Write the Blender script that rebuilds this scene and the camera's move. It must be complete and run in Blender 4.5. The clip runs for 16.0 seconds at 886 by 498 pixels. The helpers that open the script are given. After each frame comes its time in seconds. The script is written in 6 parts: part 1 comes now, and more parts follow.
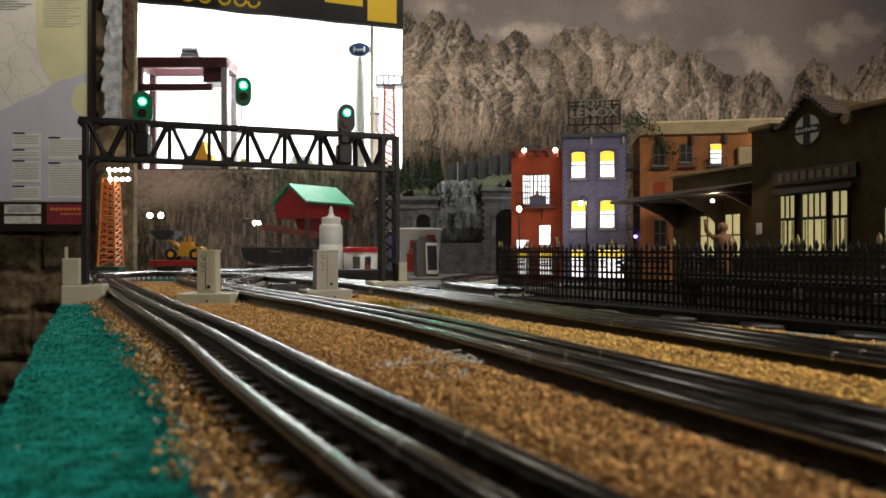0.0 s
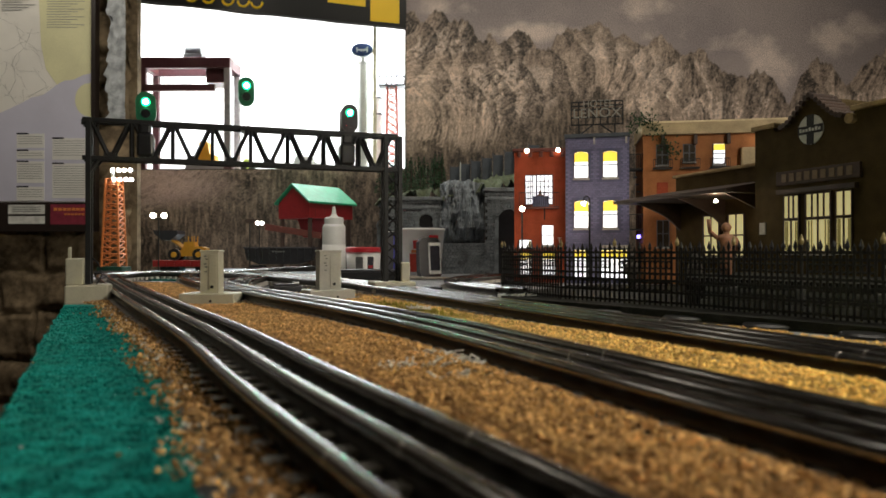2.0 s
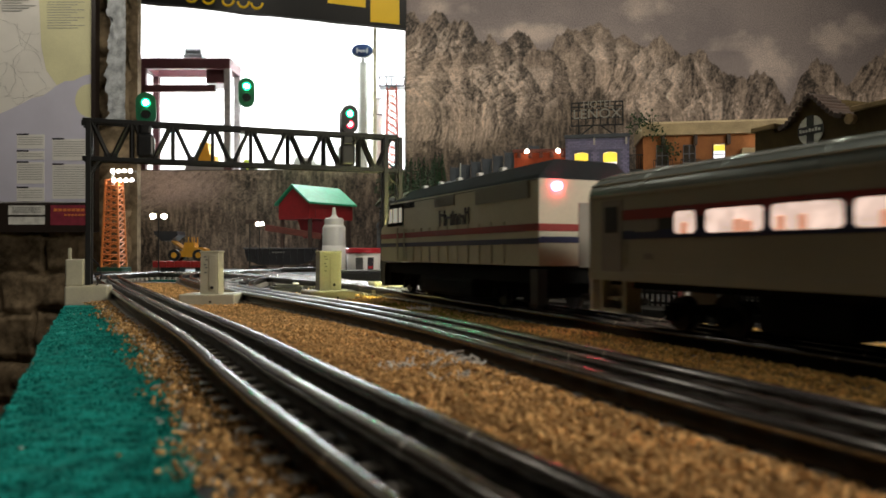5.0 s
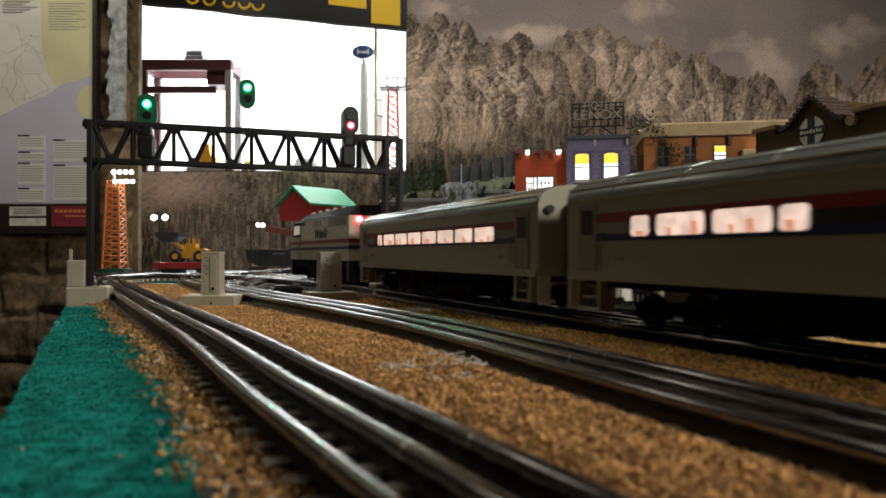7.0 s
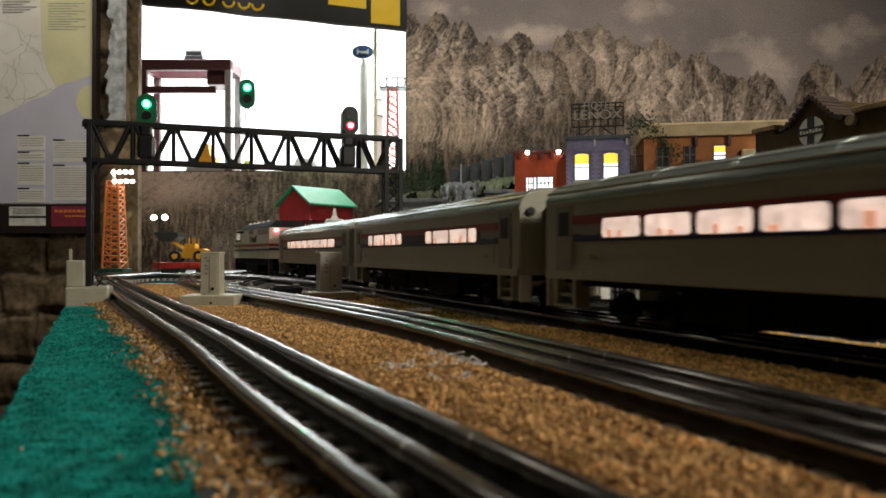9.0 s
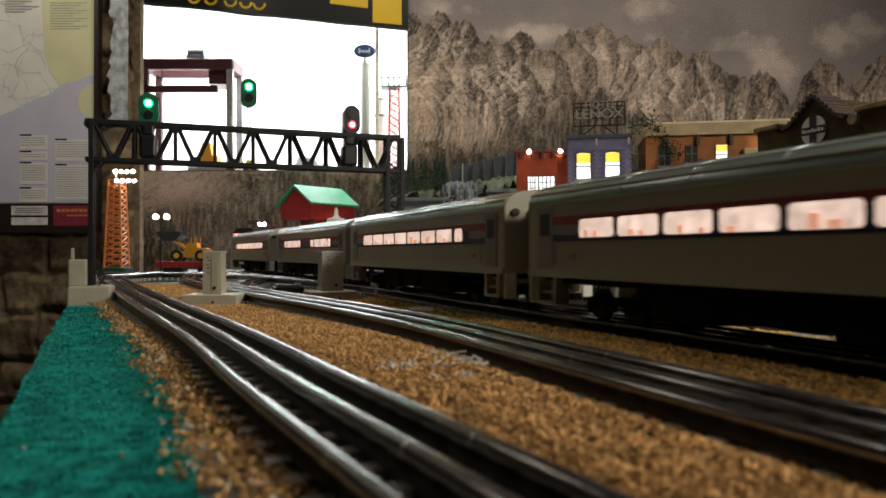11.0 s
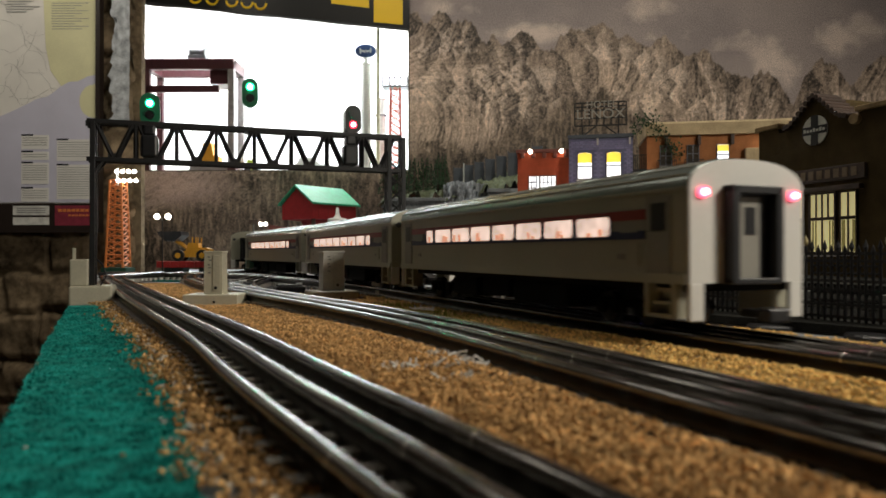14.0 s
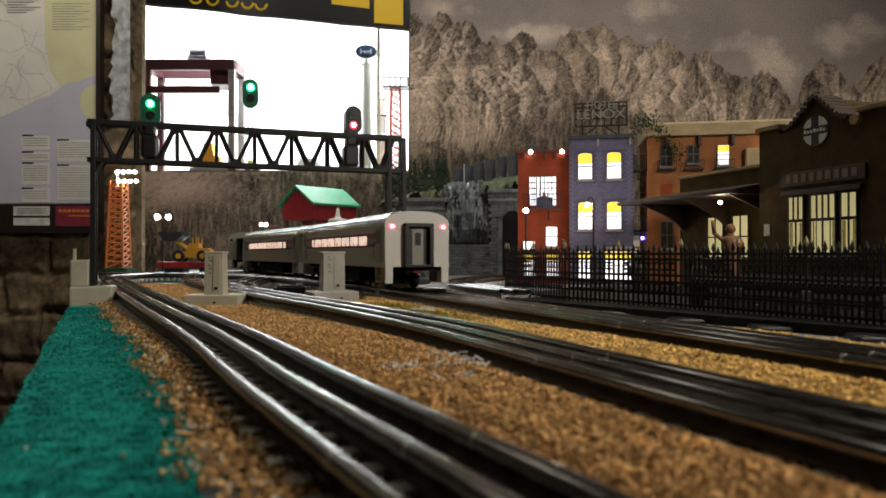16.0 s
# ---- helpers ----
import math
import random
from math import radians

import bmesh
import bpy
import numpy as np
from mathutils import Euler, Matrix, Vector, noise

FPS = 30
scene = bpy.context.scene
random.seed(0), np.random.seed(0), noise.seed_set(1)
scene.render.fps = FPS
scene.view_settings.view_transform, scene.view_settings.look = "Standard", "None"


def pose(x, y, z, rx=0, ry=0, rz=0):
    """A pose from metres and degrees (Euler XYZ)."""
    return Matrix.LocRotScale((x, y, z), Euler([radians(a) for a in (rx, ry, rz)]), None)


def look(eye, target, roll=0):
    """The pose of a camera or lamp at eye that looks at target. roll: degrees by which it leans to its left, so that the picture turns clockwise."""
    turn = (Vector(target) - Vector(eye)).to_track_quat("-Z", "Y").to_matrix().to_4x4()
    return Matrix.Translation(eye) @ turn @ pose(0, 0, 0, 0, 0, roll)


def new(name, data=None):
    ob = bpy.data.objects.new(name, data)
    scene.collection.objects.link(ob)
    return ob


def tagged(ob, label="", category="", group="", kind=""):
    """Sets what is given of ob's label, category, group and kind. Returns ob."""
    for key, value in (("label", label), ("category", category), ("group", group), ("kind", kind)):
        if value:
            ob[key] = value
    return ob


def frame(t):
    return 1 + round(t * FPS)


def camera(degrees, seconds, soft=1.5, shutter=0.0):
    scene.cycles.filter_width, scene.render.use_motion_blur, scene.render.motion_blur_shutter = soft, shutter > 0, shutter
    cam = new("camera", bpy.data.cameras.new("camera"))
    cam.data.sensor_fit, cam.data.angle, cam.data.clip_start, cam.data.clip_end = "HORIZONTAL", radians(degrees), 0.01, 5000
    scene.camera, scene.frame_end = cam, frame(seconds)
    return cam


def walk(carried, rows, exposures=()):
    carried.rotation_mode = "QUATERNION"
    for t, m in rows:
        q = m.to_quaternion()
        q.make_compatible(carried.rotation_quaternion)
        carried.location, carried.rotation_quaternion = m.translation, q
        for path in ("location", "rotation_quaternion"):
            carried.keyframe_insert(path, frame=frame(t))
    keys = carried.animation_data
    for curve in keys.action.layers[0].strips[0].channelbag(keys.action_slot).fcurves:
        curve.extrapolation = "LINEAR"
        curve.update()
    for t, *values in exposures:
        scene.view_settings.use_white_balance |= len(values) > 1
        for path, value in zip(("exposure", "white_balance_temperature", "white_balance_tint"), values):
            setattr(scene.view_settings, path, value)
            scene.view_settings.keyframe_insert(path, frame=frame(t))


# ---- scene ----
cam = camera(65.2, 16.0, soft=1.6, shutter=0.5)
EYE = (0.0, 0.0, 0.057)
# seconds, turn to the left and upwards in degrees
SWAY = ((0, 0, 0), (0.5, .093, -.06), (1.0, .16, -.09), (1.5, .233, 0), (2.0, .233, .01), (3.0, .24, 0), (4.0, .235, .01),
        (6.5, .26, .16), (7.0, .30, .165), (8.0, .31, .20), (8.5, .32, .19), (9.0, .28, .165), (11.5, .45, .05), (12.0, .465, 0), (13.0, .465, 0),
        (13.5, .48, .05), (14.0, .51, .09), (14.5, .54, .13), (15.0, .52, .10), (16.0, .54, .13))
cam.data.dof.use_dof, cam.data.dof.focus_distance, cam.data.dof.aperture_fstop = True, 0.98, 16.0
walk(cam, [(t, pose(*EYE, 90.23 + up, 0, left)) for t, left, up in SWAY])

# ---- light ----
world = bpy.data.worlds.new("room_world")
scene.world = world
world.use_nodes = True
world.node_tree.nodes["Background"].inputs[0].default_value = (0.9, 0.85, 0.8, 1)
world.node_tree.nodes["Background"].inputs[1].default_value = 0.005
scene.view_settings.exposure = 0.0


def lamp(name, x, y, z, sx, sy, power, colour, target):
    d = bpy.data.lights.new(name, "AREA")
    d.shape, d.size, d.size_y, d.energy, d.color = "RECTANGLE", sx, sy, power, colour
    o = new(name, d)
    o.matrix_world = look((x, y, z), target)
    return o


WARM = (1.0, 0.915, 0.77)
lamp("shop_lamp", 0.95, -0.05, 0.62, 0.26, 0.16, 10.0, WARM, (0.05, 0.4, 0))
lamp("ceiling_lamp_back", 0.25, 1.05, 1.98, 1.9, 0.2, 29.0, WARM, (0.25, 2.1, 0.2))
# unseen light added to brighten the map
lamp("map_fill_light", -1.30, 1.40, 1.30, 0.45, 0.45, 3.1, WARM, (-1.15, 2.0, 0.4))
lamp("alcove_lamp", -0.68, 2.60, 0.985, 0.95, 0.06, 22.0, (0.95, 1.0, 1.0), (-0.68, 2.80, 0.55))


# ---- materials ----
def mat(name, colour, rough=0.6, metal=0.0, spread=0.25, scale=60.0, bump=0.0, fine=400.0, glow=0.0, glow_colour=None, coords="Object", coat=0.0, per_piece=0.0, vary_glow=False):
    m = bpy.data.materials.new(name)
    m.use_nodes = True
    nt = m.node_tree
    b = nt.nodes["Principled BSDF"]
    tc = nt.nodes.new("ShaderNodeTexCoord")
    n1 = nt.nodes.new("ShaderNodeTexNoise")
    n1.inputs["Scale"].default_value, n1.inputs["Detail"].default_value = scale, 4
    n2 = nt.nodes.new("ShaderNodeTexNoise")
    n2.inputs["Scale"].default_value, n2.inputs["Detail"].default_value = fine, 3
    add = nt.nodes.new("ShaderNodeMath")
    add.operation = "MULTIPLY_ADD"
    add.inputs[1].default_value = 0.6
    ramp = nt.nodes.new("ShaderNodeValToRGB")
    c = Vector(colour)
    ramp.color_ramp.elements[0].position, ramp.color_ramp.elements[1].position = 0.5, 1.1
    ramp.color_ramp.elements[0].color = (*(c * (1 - spread)), 1)
    ramp.color_ramp.elements[1].color = (*(c * (1 + spread)), 1)
    L = nt.links.new
    L(tc.outputs[coords], n1.inputs["Vector"])
    L(tc.outputs[coords], n2.inputs["Vector"])
    L(n2.outputs["Fac"], add.inputs[0])
    L(n1.outputs["Fac"], add.inputs[2])
    L(add.outputs[0], ramp.inputs[0])
    out = ramp.outputs[0]
    if per_piece:
        geo = nt.nodes.new("ShaderNodeNewGeometry")
        hsv = nt.nodes.new("ShaderNodeHueSaturation")
        mr = nt.nodes.new("ShaderNodeMapRange")
        mr.inputs["To Min"].default_value, mr.inputs["To Max"].default_value = 1 - per_piece, 1 + per_piece
        L(geo.outputs["Random Per Island"], mr.inputs[0])
        L(mr.outputs[0], hsv.inputs["Value"])
        L(out, hsv.inputs["Color"])
        out = hsv.outputs[0]
    L(out, b.inputs["Base Color"])
    b.inputs["Roughness"].default_value, b.inputs["Metallic"].default_value = rough, metal
    b.inputs["Coat Weight"].default_value = coat
    if rough > 0.65:
        b.inputs["Specular IOR Level"].default_value = 0.15
    if bump:
        bp = nt.nodes.new("ShaderNodeBump")
        bp.inputs["Strength"].default_value, bp.inputs["Distance"].default_value = bump, 0.001
        L(add.outputs[0], bp.inputs["Height"])
        L(bp.outputs[0], b.inputs["Normal"])
    if glow:
        b.inputs["Emission Color"].default_value = (*(glow_colour or colour), 1)
        b.inputs["Emission Strength"].default_value = glow
        if vary_glow:
            L(out, b.inputs["Emission Color"])
    return m


M = {
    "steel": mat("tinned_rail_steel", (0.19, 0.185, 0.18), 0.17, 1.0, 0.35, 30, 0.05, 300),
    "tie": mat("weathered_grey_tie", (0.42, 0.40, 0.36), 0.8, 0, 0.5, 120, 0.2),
    "bright": mat("bright_steel_pin", (0.7, 0.68, 0.64), 0.2, 1.0, 0.1, 30),
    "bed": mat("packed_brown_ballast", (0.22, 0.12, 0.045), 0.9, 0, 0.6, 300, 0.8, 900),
    "car_dark": mat("shadow_grey_coach_paint", (0.25, 0.24, 0.21), 0.45, 0, 0.06, 20),
    "loco": mat("off_white_loco_paint", (0.56, 0.555, 0.44), 0.4, 0, 0.08, 25, 0.02),
    "roof_dark": mat("dark_grey_loco_roof", (0.020, 0.025, 0.029), 0.8, 0, 0.15, 25),
    "wheel": mat("blackened_wheel_steel", (0.020, 0.019, 0.018), 0.5, 0.3, 0.2, 60),
    "seat": mat("lit_coach_seat", (0.5, 0.2, 0.1), 0.6, 0, 0.4, 90, glow=0.55, glow_colour=(1.0, 0.50, 0.32)),
    "lit_cab": mat("lit_cab_glass", (0.9, 0.75, 0.6), 0.3, 0, 0.3, 90, glow=0.26, glow_colour=(0.95, 0.92, 0.75)),
    "print_dark": mat("dark_blue_black_print", (0.02, 0.02, 0.03), 0.4),
    "green_lit_shell": mat("green_lit_signal_shell", (0.015, 0.14, 0.07), 0.4, 0, 0.2, 80),
    "sash": mat("dark_window_sash", (0.10, 0.10, 0.12), 0.5, 0, 0.2, 60),
    "sill": mat("pale_stone_sill", (0.42, 0.40, 0.38), 0.7, 0, 0.2, 60),
    "blue_brick": mat("blue_grey_brick", (0.19, 0.185, 0.31), 0.75, 0, 0.2, 60, 0.1, per_piece=0.10),
    "letter": mat("silver_sign_letters", (0.28, 0.27, 0.24), 0.5, 0, 0.2, 60),
    "letter_white": mat("white_sign_letters", (0.75, 0.73, 0.68), 0.5, 0, 0.1, 60),
    "red_dark": mat("dark_red_brown_paint", (0.13, 0.035, 0.025), 0.6, 0, 0.3, 60),
    "blue_cloth": mat("blue_grey_cloth", (0.10, 0.11, 0.18), 0.8, 0, 0.3, 90),
    "dark_glass": mat("dark_window_glass", (0.05, 0.04, 0.03), 0.15, 0, 0.3, 60),
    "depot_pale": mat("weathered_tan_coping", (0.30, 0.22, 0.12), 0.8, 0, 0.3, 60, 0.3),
    "depot_letter": mat("dull_tan_letters", (0.20, 0.15, 0.10), 0.7, 0, 0.2, 60),
    "emblem": mat("pale_emblem_paint", (0.62, 0.62, 0.56), 0.5, 0, 0.15, 60),
    "paving": mat("speckled_dark_grey_paving", (0.016, 0.016, 0.014), 0.85, 0, 0.8, 60, 0.3, 500),
    "platform_stone": mat("rough_grey_platform_stone", (0.30, 0.30, 0.28), 0.85, 0, 0.5, 60, 0.4, 300),
    "finial": mat("worn_gilt_paint", (0.24, 0.19, 0.08), 0.5, 0.2, 0.3, 90),
    "green_dark": mat("dark_green_plastic", (0.01, 0.05, 0.03), 0.4),
    "bucket": mat("black_bucket_paint", (0.03, 0.03, 0.035), 0.35),
    "rim_dark": mat("charcoal_plastic", (0.05, 0.05, 0.055), 0.4, 0, 0.3, 60),
    "red_print": mat("red_packaging_print", (0.48, 0.05, 0.03), 0.5, 0, 0.2, 60),
    "offcut": mat("grey_brown_board", (0.22, 0.19, 0.16), 0.8, 0, 0.25, 40),
    "rust_brown": mat("brown_wire", (0.12, 0.06, 0.03), 0.6),
    "purple": mat("purple_wire", (0.10, 0.06, 0.20), 0.5),
    "crane_grey": mat("grey_crane_paint", (0.22, 0.20, 0.20), 0.5),
    "oval_blue": mat("blue_oval_paint", (0.03, 0.06, 0.17), 0.4),
    "tower_red": mat("red_tower_paint", (0.50, 0.10, 0.07), 0.5),
    "lime": mat("lime_toy_paint", (0.35, 0.42, 0.05), 0.5),
    "pale_post": mat("pale_yellow_post", (0.65, 0.64, 0.45), 0.5),
    "frame_dark": mat("dark_brown_frame", (0.018, 0.012, 0.010), 0.4),
    "table_paper": mat("pale_table_paper", (0.66, 0.65, 0.62), 0.6, 0, 0.06, 9),
    "print_mid": mat("mid_grey_print", (0.26, 0.26, 0.25), 0.6),
    "paper_green": mat("yellow_green_map_tint", (0.62, 0.60, 0.37), 0.6, 0, 0.1, 9),
    "white_rough": mat("ragged_pale_strip", (0.36, 0.38, 0.40), 0.8, 0, 0.5, 40, 0.6),
    "figure_dark": mat("dark_painted_figure", (0.06, 0.05, 0.045), 0.6, 0, 0.3, 200),
    # rail sides darkened in colour for their shade and dark reflections
    "rail_web": mat("shade_dark_rail_side", (0.022, 0.019, 0.016), 0.3, 0.2, 0.4, 60),
    "blue_glow": mat("lit_blue_bulb", (0.1, 0.1, 0.9), 0.4, glow=14, glow_colour=(0.12, 0.10, 1.0)),
    "grass": mat("yellow_green_grass_foam", (0.22, 0.20, 0.03), 0.9, 0, 0.5, 90, per_piece=0.4),
    "ballast": mat("brown_ballast", (0.50, 0.30, 0.125), 0.85, 0, 0.5, 90, 0.6, 500, per_piece=0.42),
    # straw grains with the strip's lamp light put into their colour
    "ballast_pale": mat("lamplit_straw_ballast", (0.74, 0.50, 0.18), 0.85, 0, 0.4, 90, 0.6, 500, per_piece=0.40),
    "felt": mat("green_felt", (0.005, 0.165, 0.142), 0.95, 0, 0.6, 120, 1.0, 1300, per_piece=0.45),
    "board": mat("grey_board", (0.22, 0.23, 0.25), 0.55, 0, 0.25, 12, 0.1),
    # black deepened in colour to carry the shade under the train
    "under": mat("shade_deepened_black", (0.006, 0.006, 0.006), 0.9, 0, 0.4, 80),
    "black": mat("black_plastic", (0.012, 0.012, 0.014), 0.4, 0, 0.3, 80),
    "iron": mat("black_iron_paint", (0.006, 0.006, 0.007), 0.6, 0, 0.4, 80),
    "cream": mat("cream_plastic", (0.52, 0.49, 0.38), 0.45, 0, 0.10, 70, 0.05),
    "grey_box": mat("grey_plastic", (0.42, 0.41, 0.37), 0.45, 0, 0.10, 70, 0.05),
    "rock": mat("grey_painted_rock", (0.12, 0.135, 0.15), 0.42, 0, 0.8, 25, 0.6, 200),
    "stone": mat("grey_cast_stone", (0.13, 0.143, 0.152), 0.5, 0, 0.5, 40, 0.4, 300, per_piece=0.2),
    "brown_rock": mat("brown_wall_stone", (0.15, 0.112, 0.070), 0.85, 0, 0.7, 8, 0.8, 60),
    "car": mat("grey_coach_paint", (0.37, 0.36, 0.285), 0.32, 0.15, 0.06, 20, 0.02),
    "car_roof": mat("silver_coach_roof", (0.33, 0.38, 0.36), 0.22, 0.5, 0.06, 20, 0.02),
    "car_end": mat("lamplit_coach_end", (0.62, 0.61, 0.58), 0.4, 0, 0.05, 20),
    "red_stripe": mat("red_stripe", (0.24, 0.018, 0.014), 0.4, 0, 0.05),
    "blue_stripe": mat("blue_stripe", (0.010, 0.016, 0.07), 0.4, 0, 0.05),
    "dark_band": mat("dark_window_band", (0.02, 0.02, 0.022), 0.3),
    "lit": mat("lit_coach_window", (0.95, 0.70, 0.58), 0.4, 0, 0.42, 80, 0, 200, 0.74, vary_glow=True),
    "street_bulb": mat("lit_warm_globe", (1, 1, 1), 0.4, glow=300, glow_colour=(1, 0.80, 0.60)),
    "bulb": mat("lit_white_bulb", (1, 1, 1), 0.4, glow=18, glow_colour=(1, 0.86, 0.66)),
    "flood": mat("lit_flood_bulb", (1, 1, 1), 0.4, glow=25, glow_colour=(1, 0.95, 0.85)),
    "headlight": mat("lit_headlight", (1, 1, 1), 0.4, glow=700, glow_colour=(1, 0.94, 0.33)),
    "green_lamp": mat("lit_green_lens", (0.0, 0.5, 0.25), 0.2, glow=3.0, glow_colour=(0.02, 1.0, 0.42)),
    "green_core": mat("lit_green_bulb", (0.7, 1, 0.9), 0.2, glow=90.0, glow_colour=(0.08, 1.0, 0.40)),
    "red_lamp": mat("lit_red_lens", (0.6, 0.0, 0.02), 0.2, glow=3.0, glow_colour=(1.0, 0.03, 0.07)),
    "red_core": mat("lit_red_bulb", (1, 0.6, 0.6), 0.2, glow=8.0, glow_colour=(1.0, 0.45, 0.5)),
    "tail_red": mat("lit_pink_red_lens", (0.6, 0.1, 0.12), 0.2, glow=3.0, glow_colour=(1.0, 0.10, 0.17)),
    "marker_red": mat("lit_bright_red_marker", (0.6, 0.0, 0.02), 0.2, glow=70.0, glow_colour=(1.0, 0.04, 0.07)),
    "white_wall": mat("white_painted_board", (0.86, 0.87, 0.86), 0.6, 0, 0.03),
    "wall": mat("tan_plaster", (0.12, 0.10, 0.085), 0.8, 0, 0.15, 6, 0.2),
    "red_bldg": mat("red_orange_stucco", (0.31, 0.062, 0.028), 0.75, 0, 0.25, 40, 0.2),
    "blue_bldg": mat("blue_grey_brick_paint", (0.13, 0.132, 0.22), 0.75, 0, 0.2, 40, 0.2),
    "orange_bldg": mat("orange_stucco", (0.34, 0.14, 0.055), 0.75, 0, 0.25, 40, 0.2),
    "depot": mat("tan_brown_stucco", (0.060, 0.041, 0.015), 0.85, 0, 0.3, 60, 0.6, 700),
    "beige": mat("beige_cornice", (0.42, 0.33, 0.20), 0.7, 0, 0.2, 50),
    "tile": mat("dark_roof_tile", (0.05, 0.03, 0.022), 0.6, 0, 0.4, 50),
    "win_white": mat("lit_white_window", (1, 1, 1), 0.5, glow=1.5, glow_colour=(0.97, 0.97, 1.0)),
    "win_yellow": mat("lit_yellow_blind", (0.9, 0.7, 0.1), 0.5, glow=0.9, glow_colour=(0.95, 0.68, 0.06)),
    "win_cream": mat("lit_cream_window", (0.95, 0.85, 0.45), 0.5, glow=0.35, glow_colour=(1.0, 0.86, 0.40)),
    "curtain": mat("backlit_olive_curtain", (0.20, 0.17, 0.06), 0.8, 0, 0.3, 90, glow=0.10, glow_colour=(0.9, 0.75, 0.25)),
    "red_shed": mat("red_shed_paint", (0.26, 0.015, 0.018), 0.5, 0, 0.15, 60),
    "green_roof": mat("green_metal_roof", (0.02, 0.27, 0.13), 0.4, 0, 0.15, 60),
    "red_car": mat("red_wagon_paint", (0.30, 0.02, 0.02), 0.4, 0, 0.15, 60),
    "yellow": mat("yellow_machine_paint", (0.55, 0.26, 0.02), 0.45, 0, 0.15, 60),
    "orange_steel": mat("orange_tower_paint", (0.60, 0.19, 0.05), 0.5, 0, 0.15, 60),
    "maroon": mat("maroon_crane_paint", (0.05, 0.012, 0.015), 0.45, 0, 0.15, 60),
    "white": mat("white_plastic", (0.78, 0.78, 0.76), 0.35, 0, 0.04, 40),
    "clear": mat("translucent_white_plastic", (0.74, 0.75, 0.73), 0.4, 0, 0.08, 20),
    "red": mat("red_plastic", (0.5, 0.02, 0.03), 0.35, 0, 0.08, 40),
    "blue": mat("blue_plastic", (0.03, 0.03, 0.35), 0.35, 0, 0.08, 40),
    "screen": mat("dark_display", (0.03, 0.035, 0.045), 0.15),
    "grey_post": mat("pale_grey_paint", (0.42, 0.44, 0.42), 0.5, 0, 0.08, 40),
    "banner_black": mat("black_vinyl_banner", (0.012, 0.012, 0.012), 0.3, 0, 0.2, 10),
    "banner_yellow": mat("yellow_vinyl_print", (0.85, 0.55, 0.01), 0.4, 0, 0.04, 10),
    "paper": mat("cream_map_paper", (0.68, 0.66, 0.62), 0.6, 0, 0.1, 9),
    "paper_blue": mat("grey_blue_map_print", (0.50, 0.495, 0.60), 0.6, 0, 0.08, 9),
    "print_grey": mat("grey_print", (0.16, 0.16, 0.16), 0.6),
    "print_white": mat("pale_print", (0.55, 0.55, 0.52), 0.6),
    "print_red": mat("maroon_print", (0.20, 0.02, 0.04), 0.6),
    "leaf": mat("dark_conifer_green", (0.03, 0.06, 0.03), 0.9, 0, 0.5, 80, 0, 300, per_piece=0.4),
    "moss": mat("mossy_ground_foam", (0.085, 0.10, 0.06), 0.9, 0, 0.7, 30, 0.8, 200),
    "slate": mat("dark_blue_grey_block", (0.05, 0.06, 0.075), 0.6, 0, 0.3, 40),
    "figure": mat("brown_painted_figure", (0.22, 0.10, 0.05), 0.6, 0, 0.3, 200),
    "ash": mat("white_scrap_plaster", (0.6, 0.6, 0.58), 0.8, 0, 0.2, 80),
}


# ---- mesh helpers ----
def box(bm, x0, x1, y0, y1, z0, z1, bevel=0.0, m=None):
    vs = bmesh.ops.create_cube(bm, size=1.0)["verts"]
    t = Matrix.Translation(((x0 + x1) / 2, (y0 + y1) / 2, (z0 + z1) / 2)) @ Matrix.Diagonal((abs(x1 - x0), abs(y1 - y0), abs(z1 - z0), 1))
    bmesh.ops.transform(bm, matrix=(m @ t) if m else t, verts=vs)
    if bevel:
        es = list({e for v in vs for e in v.link_edges})
        bmesh.ops.bevel(bm, geom=es, offset=bevel, segments=2, affect="EDGES", profile=0.5)


def rod(bm, a, b, r, seg=8, r2=None):
    a, b = Vector(a), Vector(b)
    d = b - a
    q = d.to_track_quat("Z", "Y").to_matrix().to_4x4()
    bmesh.ops.create_cone(bm, cap_ends=True, segments=seg, radius1=r, radius2=r if r2 is None else r2, depth=d.length,
                          matrix=Matrix.Translation((a + b) / 2) @ q)


def ball(bm, x, y, z, r, seg=12, squash=1.0):
    bmesh.ops.create_uvsphere(bm, u_segments=seg, v_segments=max(5, seg // 2 + 1), radius=r,
                              matrix=Matrix.Translation((x, y, z)) @ Matrix.Diagonal((1, 1, squash, 1)))


def turned(bm, profile, seg=24, m=None):
    """A turned body: profile of (radius, height)."""
    rings = []
    for r, z in profile:
        rings.append([bm.verts.new((r * math.cos(2 * math.pi * i / seg), r * math.sin(2 * math.pi * i / seg), z)) for i in range(seg)])
    for a, b in zip(rings, rings[1:]):
        for i in range(seg):
            bm.faces.new((a[i], a[(i + 1) % seg], b[(i + 1) % seg], b[i]))
    bm.faces.new(rings[0][::-1])
    bm.faces.new(rings[-1])
    if m:
        bmesh.ops.transform(bm, matrix=m, verts=[v for ring in rings for v in ring])


